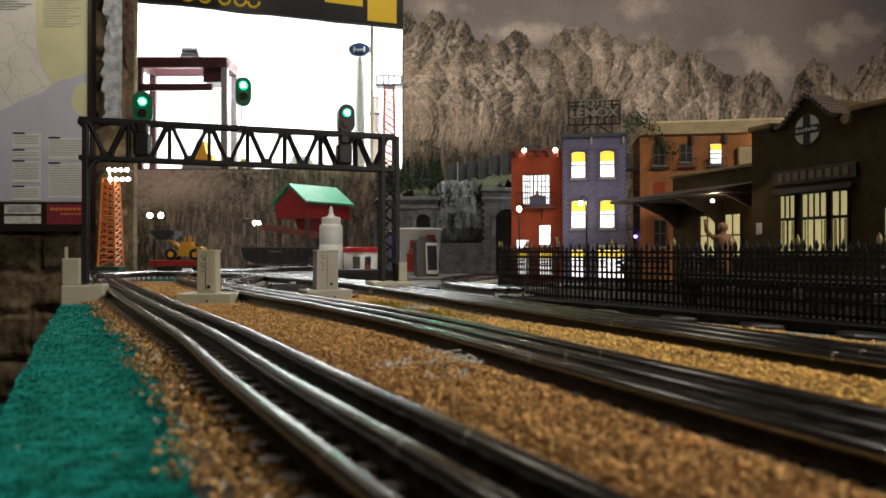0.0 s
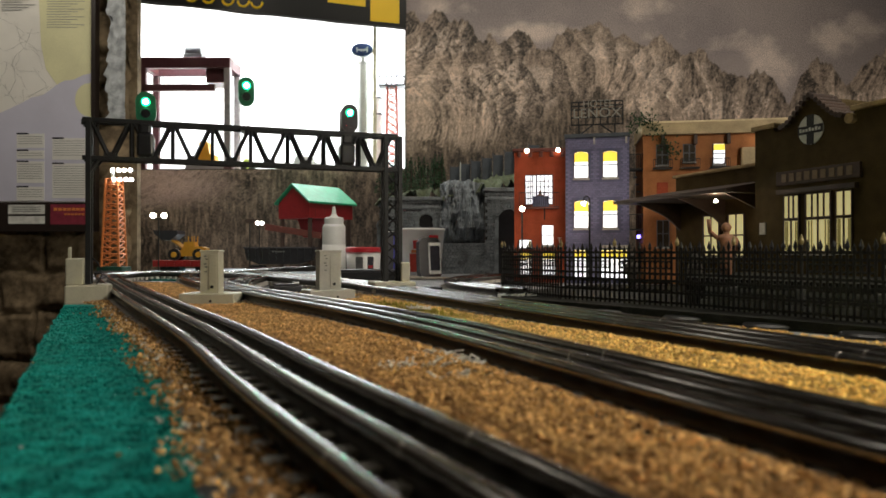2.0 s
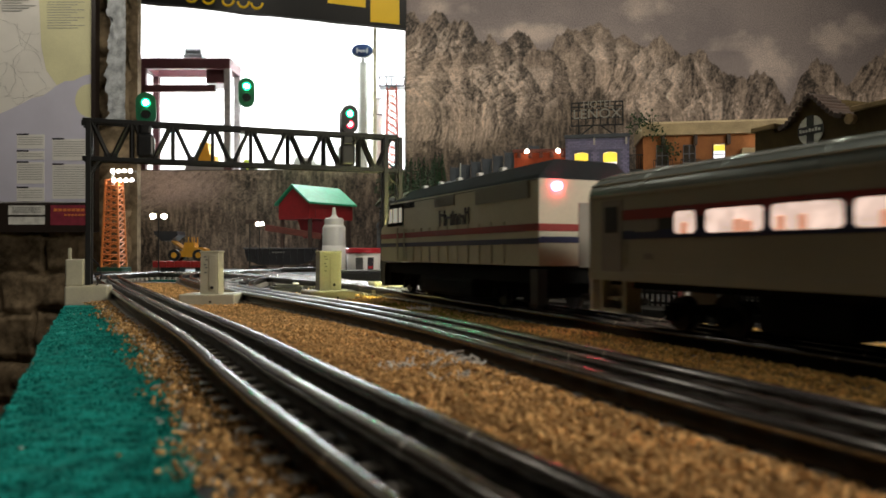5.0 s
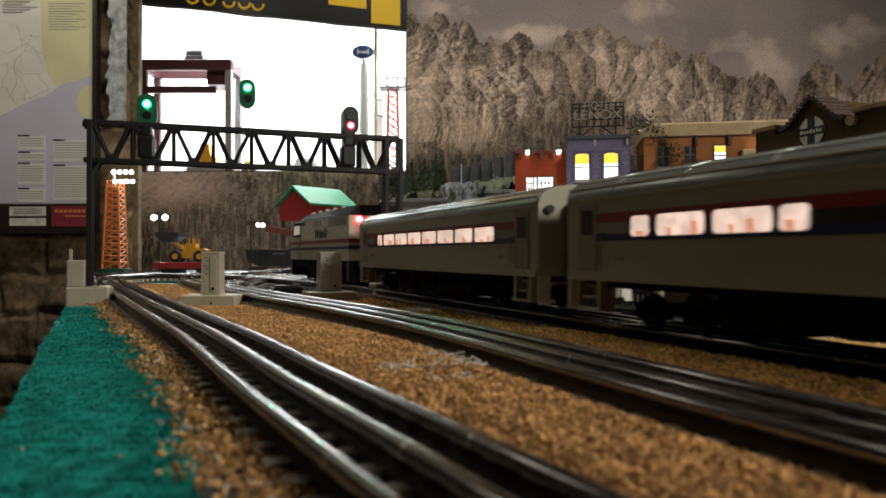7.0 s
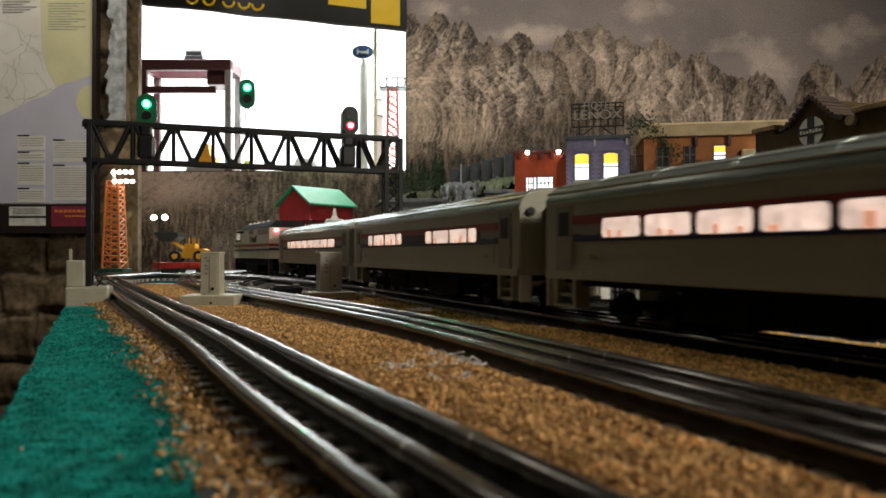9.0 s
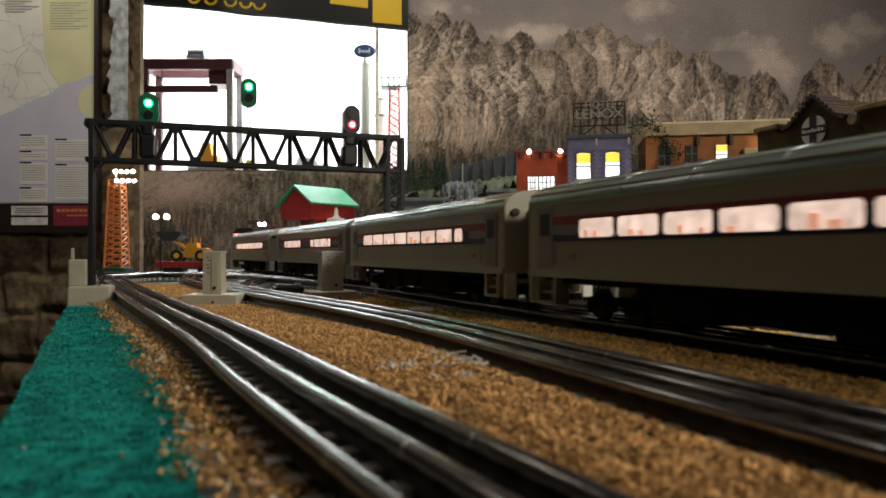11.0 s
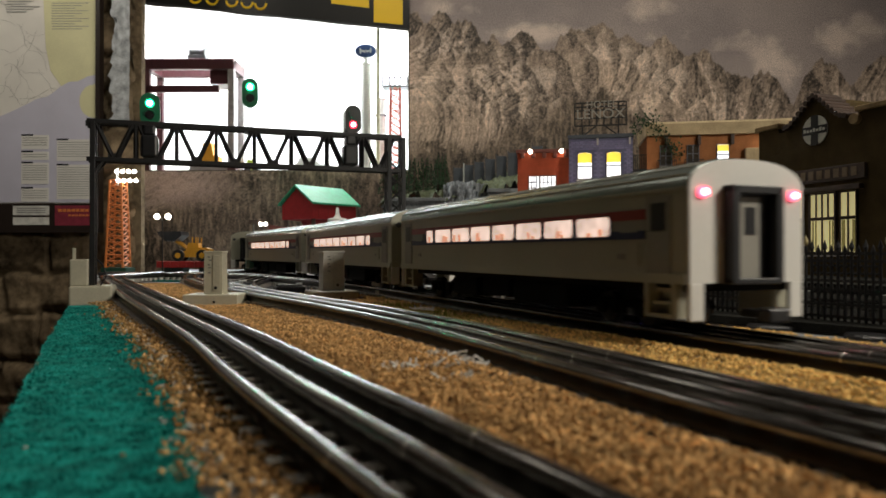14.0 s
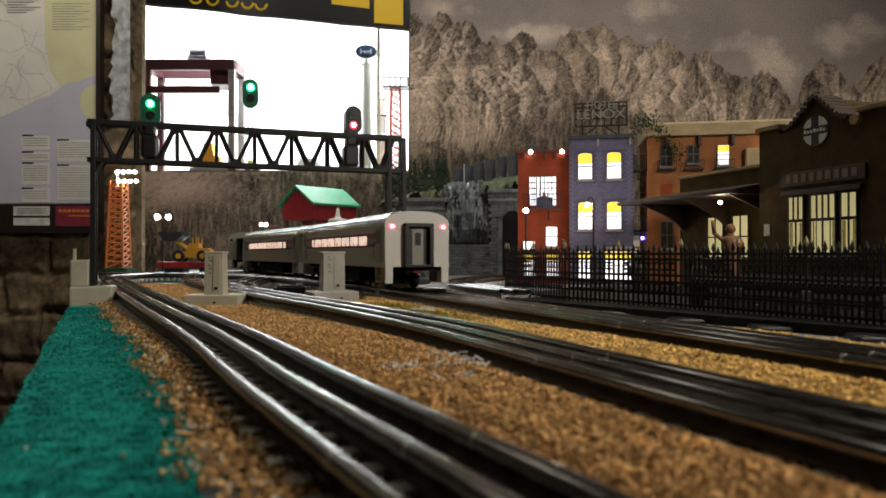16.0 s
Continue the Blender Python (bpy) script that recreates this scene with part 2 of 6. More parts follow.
def prism(bm, outline, d0, d1, axis="y"):
    """A flat outline of (u, v) pushed from d0 to d1 along an axis."""
    place = {"y": lambda u, v, d: (u, d, v), "x": lambda u, v, d: (d, u, v), "z": lambda u, v, d: (u, v, d)}[axis]
    a = [bm.verts.new(place(u, v, d0)) for u, v in outline]
    b = [bm.verts.new(place(u, v, d1)) for u, v in outline]
    n = len(outline)
    for i in range(n):
        bm.faces.new((a[i], a[(i + 1) % n], b[(i + 1) % n], b[i]))
    bm.faces.new(a[::-1])
    bm.faces.new(b)
    bmesh.ops.recalc_face_normals(bm, faces=bm.faces)


def part(name, bm, material, parent=None, label="", smooth=False):
    me = bpy.data.meshes.new(name)
    bm.to_mesh(me)
    bm.free()
    me.materials.append(M[material])
    if smooth:
        me.polygons.foreach_set("use_smooth", [True] * len(me.polygons))
    ob = new(name, me)
    if parent:
        ob.parent = parent
    if label:
        tagged(ob, label)
    return ob


def thing(name, m, label, category, group="", kind=""):
    ob = new(name)
    ob.matrix_world = m
    return tagged(ob, label, category, group, kind)


def boxes(name, material, parent, *dims, bevel=0.0, label=""):
    """One part for each block."""
    for d in dims:
        bm = bmesh.new()
        box(bm, *d, bevel=bevel)
        ob = part(name, bm, material, parent, label)
    return ob


def rows_of(name, material, parent, *dims):
    """Fine print, too small to tell apart."""
    bm = bmesh.new()
    for d in dims:
        box(bm, *d)
    return tagged(part(name, bm, material, parent), kind="stuff")


def rods(name, material, parent, *spans, seg=8, label=""):
    bm = bmesh.new()
    for a, b, r in spans:
        rod(bm, a, b, r, seg)
    return part(name, bm, material, parent, label)


def letters(name, text, size, material, parent, m, deep=0.0006, label=""):
    c = bpy.data.curves.new(name, "FONT")
    c.body, c.size, c.extrude, c.align_x, c.align_y = text, size, deep, "CENTER", "CENTER"
    tmp = bpy.data.objects.new(name, c)
    me = bpy.data.meshes.new_from_object(tmp)
    bpy.data.objects.remove(tmp)
    bpy.data.curves.remove(c)
    me.transform(m)
    me.materials.clear()
    me.materials.append(M[material])
    ob = new(name, me)
    ob.parent = parent
    if label:
        tagged(ob, label)
    return ob


UPRIGHT = pose(0, 0, 0, 90, 0, 0)


# ---- track lines ----
def smooth_line(points, step=0.008):
    """An even polyline through the points (Catmull-Rom)."""
    p = [Vector((*q, 0)) for q in points]
    p = [2 * p[0] - p[1]] + p + [2 * p[-1] - p[-2]]
    raw = []
    for i in range(1, len(p) - 2):
        for k in range(24):
            t = k / 24
            a, b, c, d = p[i - 1:i + 3]
            raw.append(0.5 * (2 * b + (c - a) * t + (2 * a - 5 * b + 4 * c - d) * t * t + (3 * b - a - 3 * c + d) * t ** 3))
    raw.append(p[-2])
    out, left = [raw[0]], step
    for a, b in zip(raw, raw[1:]):
        d = (b - a).length
        while d >= left:
            a = a + (b - a) * (left / d)
            out.append(a.copy())
            d, left = (b - a).length, step
        left -= d
    return out


LINES = {
    "outer": smooth_line([(0.105, -0.06), (0.012, 0.115), (-0.054, 0.237), (-0.122, 0.368), (-0.2165, 0.534), (-0.322, 0.72), (-0.445, 0.94), (-0.56, 1.15), (-0.625, 1.29), (-0.625, 1.40), (-0.56, 1.48), (-0.43, 1.51)]),
    "middle": smooth_line([(0.255, -0.15), (0.106, 0.165), (0.034, 0.328), (-0.005, 0.413), (-0.077, 0.545), (-0.165, 0.688), (-0.26, 0.85), (-0.36, 1.03), (-0.45, 1.22), (-0.50, 1.40), (-0.49, 1.56), (-0.42, 1.70)]),
    "train": smooth_line([(1.7354, -3.2), (1.2002, -2.0), (0.7542, -1.0), (0.5312, -0.5), (0.3082, 0.0), (0.1967, 0.25), (0.0852, 0.50), (-0.0263, 0.75), (-0.1378, 1.0), (-0.262, 1.25), (-0.400, 1.50), (-0.472, 1.68), (-0.47, 1.85), (-0.36, 1.98), (-0.2, 2.02), (0.2, 2.02), (1.2, 2.02)]),
    "siding_a": smooth_line([(-0.02, 0.80), (-0.11, 0.93), (-0.22, 1.10), (-0.36, 1.30), (-0.52, 1.42), (-0.75, 1.50)]),
    "siding_b": smooth_line([(-0.245, 0.83), (-0.30, 1.00), (-0.33, 1.20), (-0.35, 1.45)]),
    "siding_c": smooth_line([(0.075, 0.80), (0.02, 0.98), (0.03, 1.15), (0.10, 1.34)]),
}
RAIL_TOP = 0.016
def sweep(bm, line, offset, outline):
    """A section of (sideways, height) swept along a line, set sideways by offset to the right."""
    prev = None
    n = len(line)
    for i, p in enumerate(line):
        t = (line[min(i + 1, n - 1)] - line[max(i - 1, 0)]).normalized()
        side = Vector((t.y, -t.x, 0))
        ring = [bm.verts.new(p + side * (offset + u) + Vector((0, 0, v))) for u, v in outline]
        if prev:
            k = len(ring)
            for j in range(k):
                bm.faces.new((prev[j], prev[(j + 1) % k], ring[(j + 1) % k], ring[j]))
        prev = ring


RAIL = [(.0027 * math.cos(math.radians(a)), .0133 + .0027 * math.sin(math.radians(a))) for a in range(200, -30, -20)]
HEAD = len(RAIL) - 1
RAIL += [(.0007, .0110), (.0007, .0052), (.0045, .0038), (.0045, .003), (-.0045, .003), (-.0045, .0038), (-.0007, .0052), (-.0007, .0110)]


# ---- large structure ----
def slab(name, x0, x1, y0, y1, z0, z1, material, label):
    bm = bmesh.new()
    box(bm, x0, x1, y0, y1, z0, z1)
    return tagged(part(name, bm, material), label, name.split("_")[0], kind="structure")


BACK = 2.5
slab("floor", -2.0, 2.6, -3.5, 3.4, -0.95, -0.9, "wall", "dark room floor below the layout")
# unseen walls and ceiling, kept dark to hold down bounced light
slab("wall_left", -2.05, -2.0, -3.5, 3.4, -0.9, 2.0, "wall", "unseen dark tan wall closing the room")
slab("wall_right", 2.6, 2.65, -3.5, 3.4, -0.9, 2.0, "wall", "unseen dark tan wall closing the room")
slab("wall_behind", -2.0, 2.6, -3.55, -3.5, -0.9, 2.0, "wall", "unseen dark tan wall closing the room")
slab("ceiling", -2.0, 2.6, -3.5, 3.4, 2.0, 2.05, "wall", "unseen dark ceiling closing the room over the layout")
AX0, AX1, AZ0, AZ1 = -1.22, -0.148, 0.357, 1.02
slab("wall_back_low", -2.0, 2.6, BACK, BACK + .06, -0.9, AZ0, "wall", "wall under the lit alcove")
slab("wall_back_high", -2.0, 2.6, BACK, BACK + .06, AZ1, 2.0, "wall", "wall over the lit alcove")
slab("wall_back_left", -2.0, AX0, BACK, BACK + .06, AZ0, AZ1, "wall", "wall beside the lit alcove")
slab("wall_back_right", AX1, 2.6, BACK, BACK + .06, AZ0, AZ1, "wall", "wall beside the lit alcove")
slab("alcove_back", AX0 - .05, AX1 + .05, 2.95, 2.99, AZ0 - .05, AZ1 + .05, "white_wall", "white brightly lit back of the alcove")
slab("alcove_shelf", AX0 - .05, AX1 + .05, BACK + .06, 2.95, AZ0 - .05, AZ0, "white_wall", "white shelf of the lit alcove")
slab("alcove_top", AX0 - .05, AX1 + .05, BACK + .06, 2.95, AZ1, AZ1 + .05, "white_wall", "white top of the alcove")
slab("alcove_side_1", AX0 - .05, AX0, BACK + .06, 2.95, AZ0, AZ1, "white_wall", "white side of the alcove")
slab("alcove_side_2", AX1, AX1 + .05, BACK + .06, 2.95, AZ0, AZ1, "white_wall", "white side of the alcove")


def layout_top():
    bm = bmesh.new()
    pts = [(-.030, -.07), (-.100, .12), (-.156, .243), (-.242, .409), (-.370, .664), (-.55, 1.03), (-.93, 1.75), (-.93, 2.5), (2.6, 2.5), (2.6, -3.4), (1.614, -3.4)]
    prism(bm, pts, -0.04, -0.002, "z")
    return tagged(part("layout_table", bm, "board"), "grey-painted plywood top of the model railway", "table", kind="structure")


layout_top()


def soft_noise(shape, cells, seed):
    """Smooth noise 0 to 1 over a grid of that shape."""
    r = np.random.RandomState(seed)
    gy, gx = max(2, int(cells[0]) + 2), max(2, int(cells[1]) + 2)
    g = r.rand(gy, gx)
    y = np.linspace(0, gy - 1.001, shape[0])
    x = np.linspace(0, gx - 1.001, shape[1])
    yi, xi = y.astype(int), x.astype(int)
    fy, fx = (y - yi)[:, None], (x - xi)[None, :]
    fy, fx = fy * fy * (3 - 2 * fy), fx * fx * (3 - 2 * fx)
    a, b = g[np.ix_(yi, xi)], g[np.ix_(yi, xi + 1)]
    c, d = g[np.ix_(yi + 1, xi)], g[np.ix_(yi + 1, xi + 1)]
    return (a * (1 - fx) + b * fx) * (1 - fy) + (c * (1 - fx) + d * fx) * fy


def cloudy(shape, cells, seed, octaves=5, ridged=False):
    out, amp, tot = np.zeros(shape), 1.0, 0.0
    for k in range(octaves):
        n = soft_noise(shape, (cells[0] * 2 ** k, cells[1] * 2 ** k), seed + k)
        if ridged:
            n = 1 - np.abs(2 * n - 1)
        out, tot, amp = out + amp * n, tot + amp, amp * 0.6
    return out / tot


def grid_mesh(name, x, y, z, material, keep=None, colour=None):
    """A sheet over 2D arrays of places."""
    h, w = x.shape
    co = np.stack([x, y, z], -1).reshape(-1, 3)
    i = np.arange(h * w).reshape(h, w)
    q = np.stack([i[:-1, :-1], i[:-1, 1:], i[1:, 1:], i[1:, :-1]], -1)
    q = q[keep] if keep is not None else q.reshape(-1, 4)
    q = q.reshape(-1, 4)
    me = bpy.data.meshes.new(name)
    me.from_pydata(co.tolist(), [], q.tolist())
    if colour is not None:
        at = me.color_attributes.new("print", "FLOAT_COLOR", "POINT")
        rgba = np.concatenate([colour.reshape(-1, 3), np.ones((h * w, 1))], 1)
        at.data.foreach_set("color", rgba.astype(np.float32).ravel())
    me.polygons.foreach_set("use_smooth", [True] * len(me.polygons))
    me.materials.append(material)
    return new(name, me)


def printed_material():
    m = bpy.data.materials.new("printed_mural_paper")
    m.use_nodes = True
    nt = m.node_tree
    b = nt.nodes["Principled BSDF"]
    c = nt.nodes.new("ShaderNodeVertexColor")
    c.layer_name = "print"
    n = nt.nodes.new("ShaderNodeTexNoise")
    n.inputs["Scale"].default_value, n.inputs["Detail"].default_value = 260, 6
    tc = nt.nodes.new("ShaderNodeTexCoord")
    mr = nt.nodes.new("ShaderNodeMapRange")
    mr.inputs["From Min"].default_value, mr.inputs["From Max"].default_value = 0.3, 0.7
    mr.inputs["To Min"].default_value, mr.inputs["To Max"].default_value = 0.62, 1.34
    mix = nt.nodes.new("ShaderNodeVectorMath")
    mix.operation = "SCALE"
    nt.links.new(tc.outputs["Object"], n.inputs["Vector"])
    nt.links.new(n.outputs["Fac"], mr.inputs[0])
    nt.links.new(c.outputs[0], mix.inputs[0])
    nt.links.new(mr.outputs[0], mix.inputs["Scale"])
    nt.links.new(mix.outputs[0], b.inputs["Base Color"])
    b.inputs["Roughness"].default_value = 0.65
    return m


def mural():
    """Printed paper of grey mountains over a brown wood, on the back wall."""
    X0, X1, Z0, Z1 = -1.12, 2.2, -0.02, 1.06
    W, H = 1180, 384
    gx, gz = np.meshgrid(np.linspace(X0, X1, W), np.linspace(Z0, Z1, H))
    s = (H, W)
    # skyline: along and up, in metres
    sky_line = ((-1.12, .62), (-.9, .72), (-.6, .66), (-.3, .84), (-.147, .925), (-.09, .875), (-.04, .925), (.01, .875), (.075, .885), (.135, .815), (.195, .825), (.275, .846),
                (.33, .795), (.36, .785), (.44, .846), (.52, .866), (.58, .856), (.645, .815), (.705, .785), (.78, .815), (.85, .754), (.93, .785),
                (.99, .703), (1.07, .683), (1.145, .713), (1.196, .642), (1.237, .595), (1.277, .703), (1.34, .764), (1.40, .703), (1.44, .663), (1.50, .744), (1.60, .795), (1.77, .825), (2.2, .80))
    wood_line = ((-1.12, .20), (-1.02, .26), (-.9, .36), (-.5, .40), (-.15, .47), (.1, .47), (.24, .52), (.44, .63), (.56, .68), (.70, .56), (.95, .52), (1.26, .55), (1.6, .5), (2.2, .5))
    xs = gx[0]
    jag = cloudy((1, W), (1, 34), 5, 5, True)[0] - .55
    ridge = np.interp(xs, *zip(*sky_line)) + .100 * jag
    wood = np.interp(xs, *zip(*wood_line)) + .06 * (cloudy((1, W), (1, 30), 15, 4)[0] - .5)
    # sky with heaped cloud: along, up, half width, half height
    heaps = ((.0, .93, .14, .045), (.32, .847, .16, .036), (.71, .93, .13, .058), (.83, .835, .12, .040), (1.033, .80, .14, .058), (1.176, .715, .08, .08),
             (1.50, .86, .085, .055), (1.40, .823, .12, .055), (1.75, .83, .14, .06), (2.05, .88, .16, .07))
    puff = cloudy(s, (9, 30), 21, 6)
    cl = np.max([1 - ((gx - a) / w) ** 2 - ((gz - b) / t) ** 2 - .35 * (gz < b - .3 * t) for a, b, w, t in heaps], axis=0)
    cl = np.clip((cl + 4.2 * (puff - .5)) * .62, 0, 1) * .9 + .25 * np.clip((cloudy(s, (4, 9), 27, 5) - .42) * 4, 0, 1)
    low = np.clip((gz - .60) / .45, 0, 1)
    cl = np.clip(cl * (.78 + .5 * (puff - .35)), 0, 1)
    # a vignette towards the right end is put into the sky's colour
    sky = np.stack([.205 + .28 * cl, .190 + .25 * cl, .188 + .20 * cl], -1) * (1.08 - .34 * low[..., None]) * (1 - .28 * np.clip((gx[..., None] - 1.1) / .5, 0, 1))
    # rock, shaded by a broken relief that falls away to the right
    yy, xx = np.mgrid[0:H, 0:W]
    def gullies(seed, cells, lean):
        n = cloudy(s, cells, seed, 6, True)
        bend = 110 * (cloudy(s, (3, 9), seed + 50, 3) - .5) + lean * (H - yy) * (cloudy(s, (1, 6), seed + 60, 1) - .5)
        return n[yy, (xx + bend.astype(int)) % W]

    rel = gullies(31, (4, 30), 2.2) + .6 * gullies(37, (9, 48), 1.5)
    gxr = np.gradient(rel, axis=1) * 10 - np.gradient(rel, axis=0) * 5
    fine = cloudy(s, (110, 300), 41, 2)
    big = cloudy(s, (3, 8), 51, 3)
    face = cloudy(s, (4, 13), 131, 3, True)
    speck = np.random.RandomState(5).rand(H, W)
    speck = (speck + np.roll(speck, 1, 0) + np.roll(speck, 1, 1)) / 3
    v = .31 + .27 * np.clip(gxr, -1, 1) + .30 * (fine - .5) + .30 * (big - .5) + .30 * (face - .62) + .40 * (speck - .5)
    # spurs fall from each peak, lit on one flank
    rp = np.random.RandomState(44)
    tops = [(a, b + .012) for a, b in sky_line[4:]] + [(a, np.interp(a, xs, ridge) - d) for a, d in zip(-.15 + 2.0 * rp.rand(60), .03 + .22 * rp.rand(60))]
    wx = gx + .075 * (cloudy(s, (5, 14), 151, 4) - .5) + .030 * (cloudy(s, (20, 56), 161, 3) - .5)
    best, flank = np.full(s, 9.0), np.zeros(s)
    for a, b in tops:
        lean = .25 * (rp.rand() - .5)
        d, dx = b - gz, wx - a - lean * (b - gz)
        score = d + .5 * np.abs(dx)
        ok = (d > -.01) & (np.abs(dx) < .75 * d + .010) & (score < best)
        best, flank = np.where(ok, score, best), np.where(ok, np.clip(-dx / .012, -1, 1), flank)
    v = v + .115 * flank
    down = np.clip((ridge[None] - gz) / .30, 0, 1)
    snow = np.clip((gullies(61, (5, 34), 2.0) - .64) * 9, 0, 1) * np.clip(1.25 - down, 0, 1) * (fine > .42) * np.clip(down * 2.5, 0, 1)
    v = np.clip(v, .05, .80)
    v = v * (.72 + .40 * np.clip(down * 1.6, 0, 1))
    field = np.max([1.15 - ((gx - a) / w) ** 2 - ((gz - b) / t) ** 2 for a, b, w, t in ((.365, .69, .10, .035), (.57, .79, .08, .045), (.79, .70, .09, .05), (.71, .74, .06, .06), (.95, .71, .07, .04), (.24, .565, .05, .03))], axis=0)
    field = np.clip((field + 3.0 * (cloudy(s, (14, 40), 141, 4) - .55)) * 1.2, 0, 1) * (.55 + .9 * (speck - .25))
    snow = np.clip(np.maximum(.8 * snow, .55 * field) * (.75 + .45 * flank), 0, 1)
    rock = np.stack([v * .60, v * .505, v * .395], -1) + snow[..., None] * np.array([.27, .25, .22])
    # wood of upright trunks
    st = soft_noise(s, (26, 420), 71) * .6 + soft_noise(s, (55, 620), 72) * .4
    gl = cloudy(s, (5, 16), 81, 4)
    t = np.clip(.050 + .36 * np.clip(st - .32, 0, 1) ** 1.3 + .10 * (gl - .45) + .16 * (speck - .5), .008, .5)
    trees = np.stack([t * .80, t * .66, t * .48], -1)
    edge = np.clip((wood[None] + .09 * (fine - .5) - gz) / .045, 0, 1)
    patch = np.clip((cloudy(s, (10, 24), 91, 4) - .48) * 8, 0, 1) * np.clip((gz - wood[None] + .22) / .2, 0, 1)
    edge = edge * (1 - .5 * patch)
    col = rock * (1 - edge[..., None]) + trees * edge[..., None]
    # bare pink-grey slope at the low left
    scar = np.clip(1.2 - np.hypot((gx + 1.0) / .22, (gz - .30) / .085), 0, 1)[..., None] * np.clip(.4 + fine[..., None], 0, 1)
    col = col * (1 - scar) + np.array([.36, .29, .25]) * scar
    top = np.clip((gz - ridge[None]) / .006 + .5, 0, 1)[..., None]
    col = col * (1 - top) + sky * top
    # no paper over the alcove
    cx, cz = (gx[:-1, :-1] + gx[1:, 1:]) / 2, (gz[:-1, :-1] + gz[1:, 1:]) / 2
    keep = ~((cx < AX1 + .004) & (cz > AZ0 - .004))
    ob = grid_mesh("backdrop_mural", gx, np.full(s, BACK - .004), gz, printed_material(), keep, np.clip(col * np.array([1.50, 1.36, 1.36]), .005, .9))
    return tagged(ob, "printed mural of grey mountains above brown woods", "mural", kind="structure")


mural()


def stone_wall():
    W, H = 150, 190
    gx, gz = np.meshgrid(np.linspace(-2.0, -.93, W), np.linspace(-.6, 1.5, H))
    s = (H, W)
    up = gz + .6 + .16 * (cloudy(s, (7, 5), 9, 3) - .5)
    row = np.floor(up / .125)
    col = (gx + row * .083 + .14 * (cloudy(s, (9, 5), 19, 3) - .5)) / (.19 + .07 * np.sin(row * 2.1))
    fx, fz = np.abs(col - np.round(col)), up / .125 % 1
    joint = np.minimum(np.clip(fx / .06, 0, 1), np.clip(np.minimum(fz, 1 - fz) / .1, 0, 1))
    deep = .024 * joint + .060 * cloudy(s, (14, 9), 3, 5)
    ob = grid_mesh("wall_stone", gx, 2.08 - deep, gz, M["brown_rock"])
    tagged(ob, "rough brown cast-stone wall facing beside the table", "wall", kind="structure")
    slab("wall_stone_core", -2.0, -.931, 2.085, 2.11, -.9, 2.0, "brown_rock", "brown side of the stone-faced wall")


stone_wall()


def felt():
    """A strip of felt with torn edges and a nap of short fibres."""
    left = ((-.045, -.02), (-.098, .12), (-.143, .219), (-.154, .243), (-.189, .312), (-.240, .409), (-.368, .664), (-.392, .71))
    right = ((.030, -.02), (-.035, .12), (-0.055, 0.153), (-0.063, 0.173), (-0.08, 0.212), (-0.108, 0.274), (-0.145, 0.345), (-0.214, 0.467), (-0.327, 0.664), (-.349, .71))
    rnd = random.Random(3)
    bm = bmesh.new()
    rows = []
    n = 260
    for i in range(n + 1):
        y = -.02 + .73 * i / n
        x0, x1 = np.interp(y, [q[1] for q in left], [q[0] for q in left]), np.interp(y, [q[1] for q in right], [q[0] for q in right])
        x0 += .0012 * math.sin(y * 90) * math.sin(y * 37) + rnd.uniform(-.0006, .0006)
        x1 += .0020 * math.sin(y * 110 + 1) * math.sin(y * 41) + rnd.uniform(-.0010, .0010)
        rows.append([bm.verts.new((x0 + (x1 - x0) * j / 12, y, .0028 + rnd.uniform(0, .0006))) for j in range(13)])
    for r, q in zip(rows, rows[1:]):
        for j in range(12):
            bm.faces.new((r[j], r[j + 1], q[j + 1], q[j]))
    strip = tagged(part("felt_strip", bm, "felt", smooth=True), "teal green felt strip along the table edge", "felt", kind="structure")
    r = np.random.RandomState(17)
    k = 42000
    y = .08 + .60 * r.rand(k) ** 1.7
    x0, x1 = np.interp(y, [q[1] for q in left], [q[0] for q in left]), np.interp(y, [q[1] for q in right], [q[0] for q in right])
    x = x0 + (x1 - x0) * r.rand(k) + r.randn(k) * .0006
    a, lean = r.rand(k) * 6.283, .0002 + .0010 * r.rand(k)
    side = np.stack([np.cos(a), np.sin(a), 0 * a], 1) * (.00022 + .0002 * r.rand(k))[:, None]
    foot = np.stack([x, y, np.full(k, .0029)], 1)
    tip = foot + np.stack([-np.sin(a) * lean, np.cos(a) * lean, .0004 + .0011 * r.rand(k) * (.4 + np.sin(x * 420) ** 2 * np.sin(y * 390) ** 2)], 1)
    me = bpy.data.meshes.new("nap")
    me.from_pydata(np.stack([foot - side, foot + side, tip], 1).reshape(-1, 3).tolist(), [], np.arange(3 * k).reshape(-1, 3).tolist())
    me.materials.append(M["felt"])
    nap = new("nap", me)
    nap.parent = strip
    tagged(nap, kind="stuff")
    return strip


felt()


def felt_offcut():
    bm = bmesh.new()
    prism(bm, [(-.84, 1.72), (-.60, 1.40), (-.42, 1.36), (-.36, 1.46), (-.44, 1.78), (-.84, 1.98)], -.0015, .0012, "z")
    return tagged(part("felt_offcut", bm, "felt"), "teal green felt under the far curve of track", "felt", kind="structure")


felt_offcut()


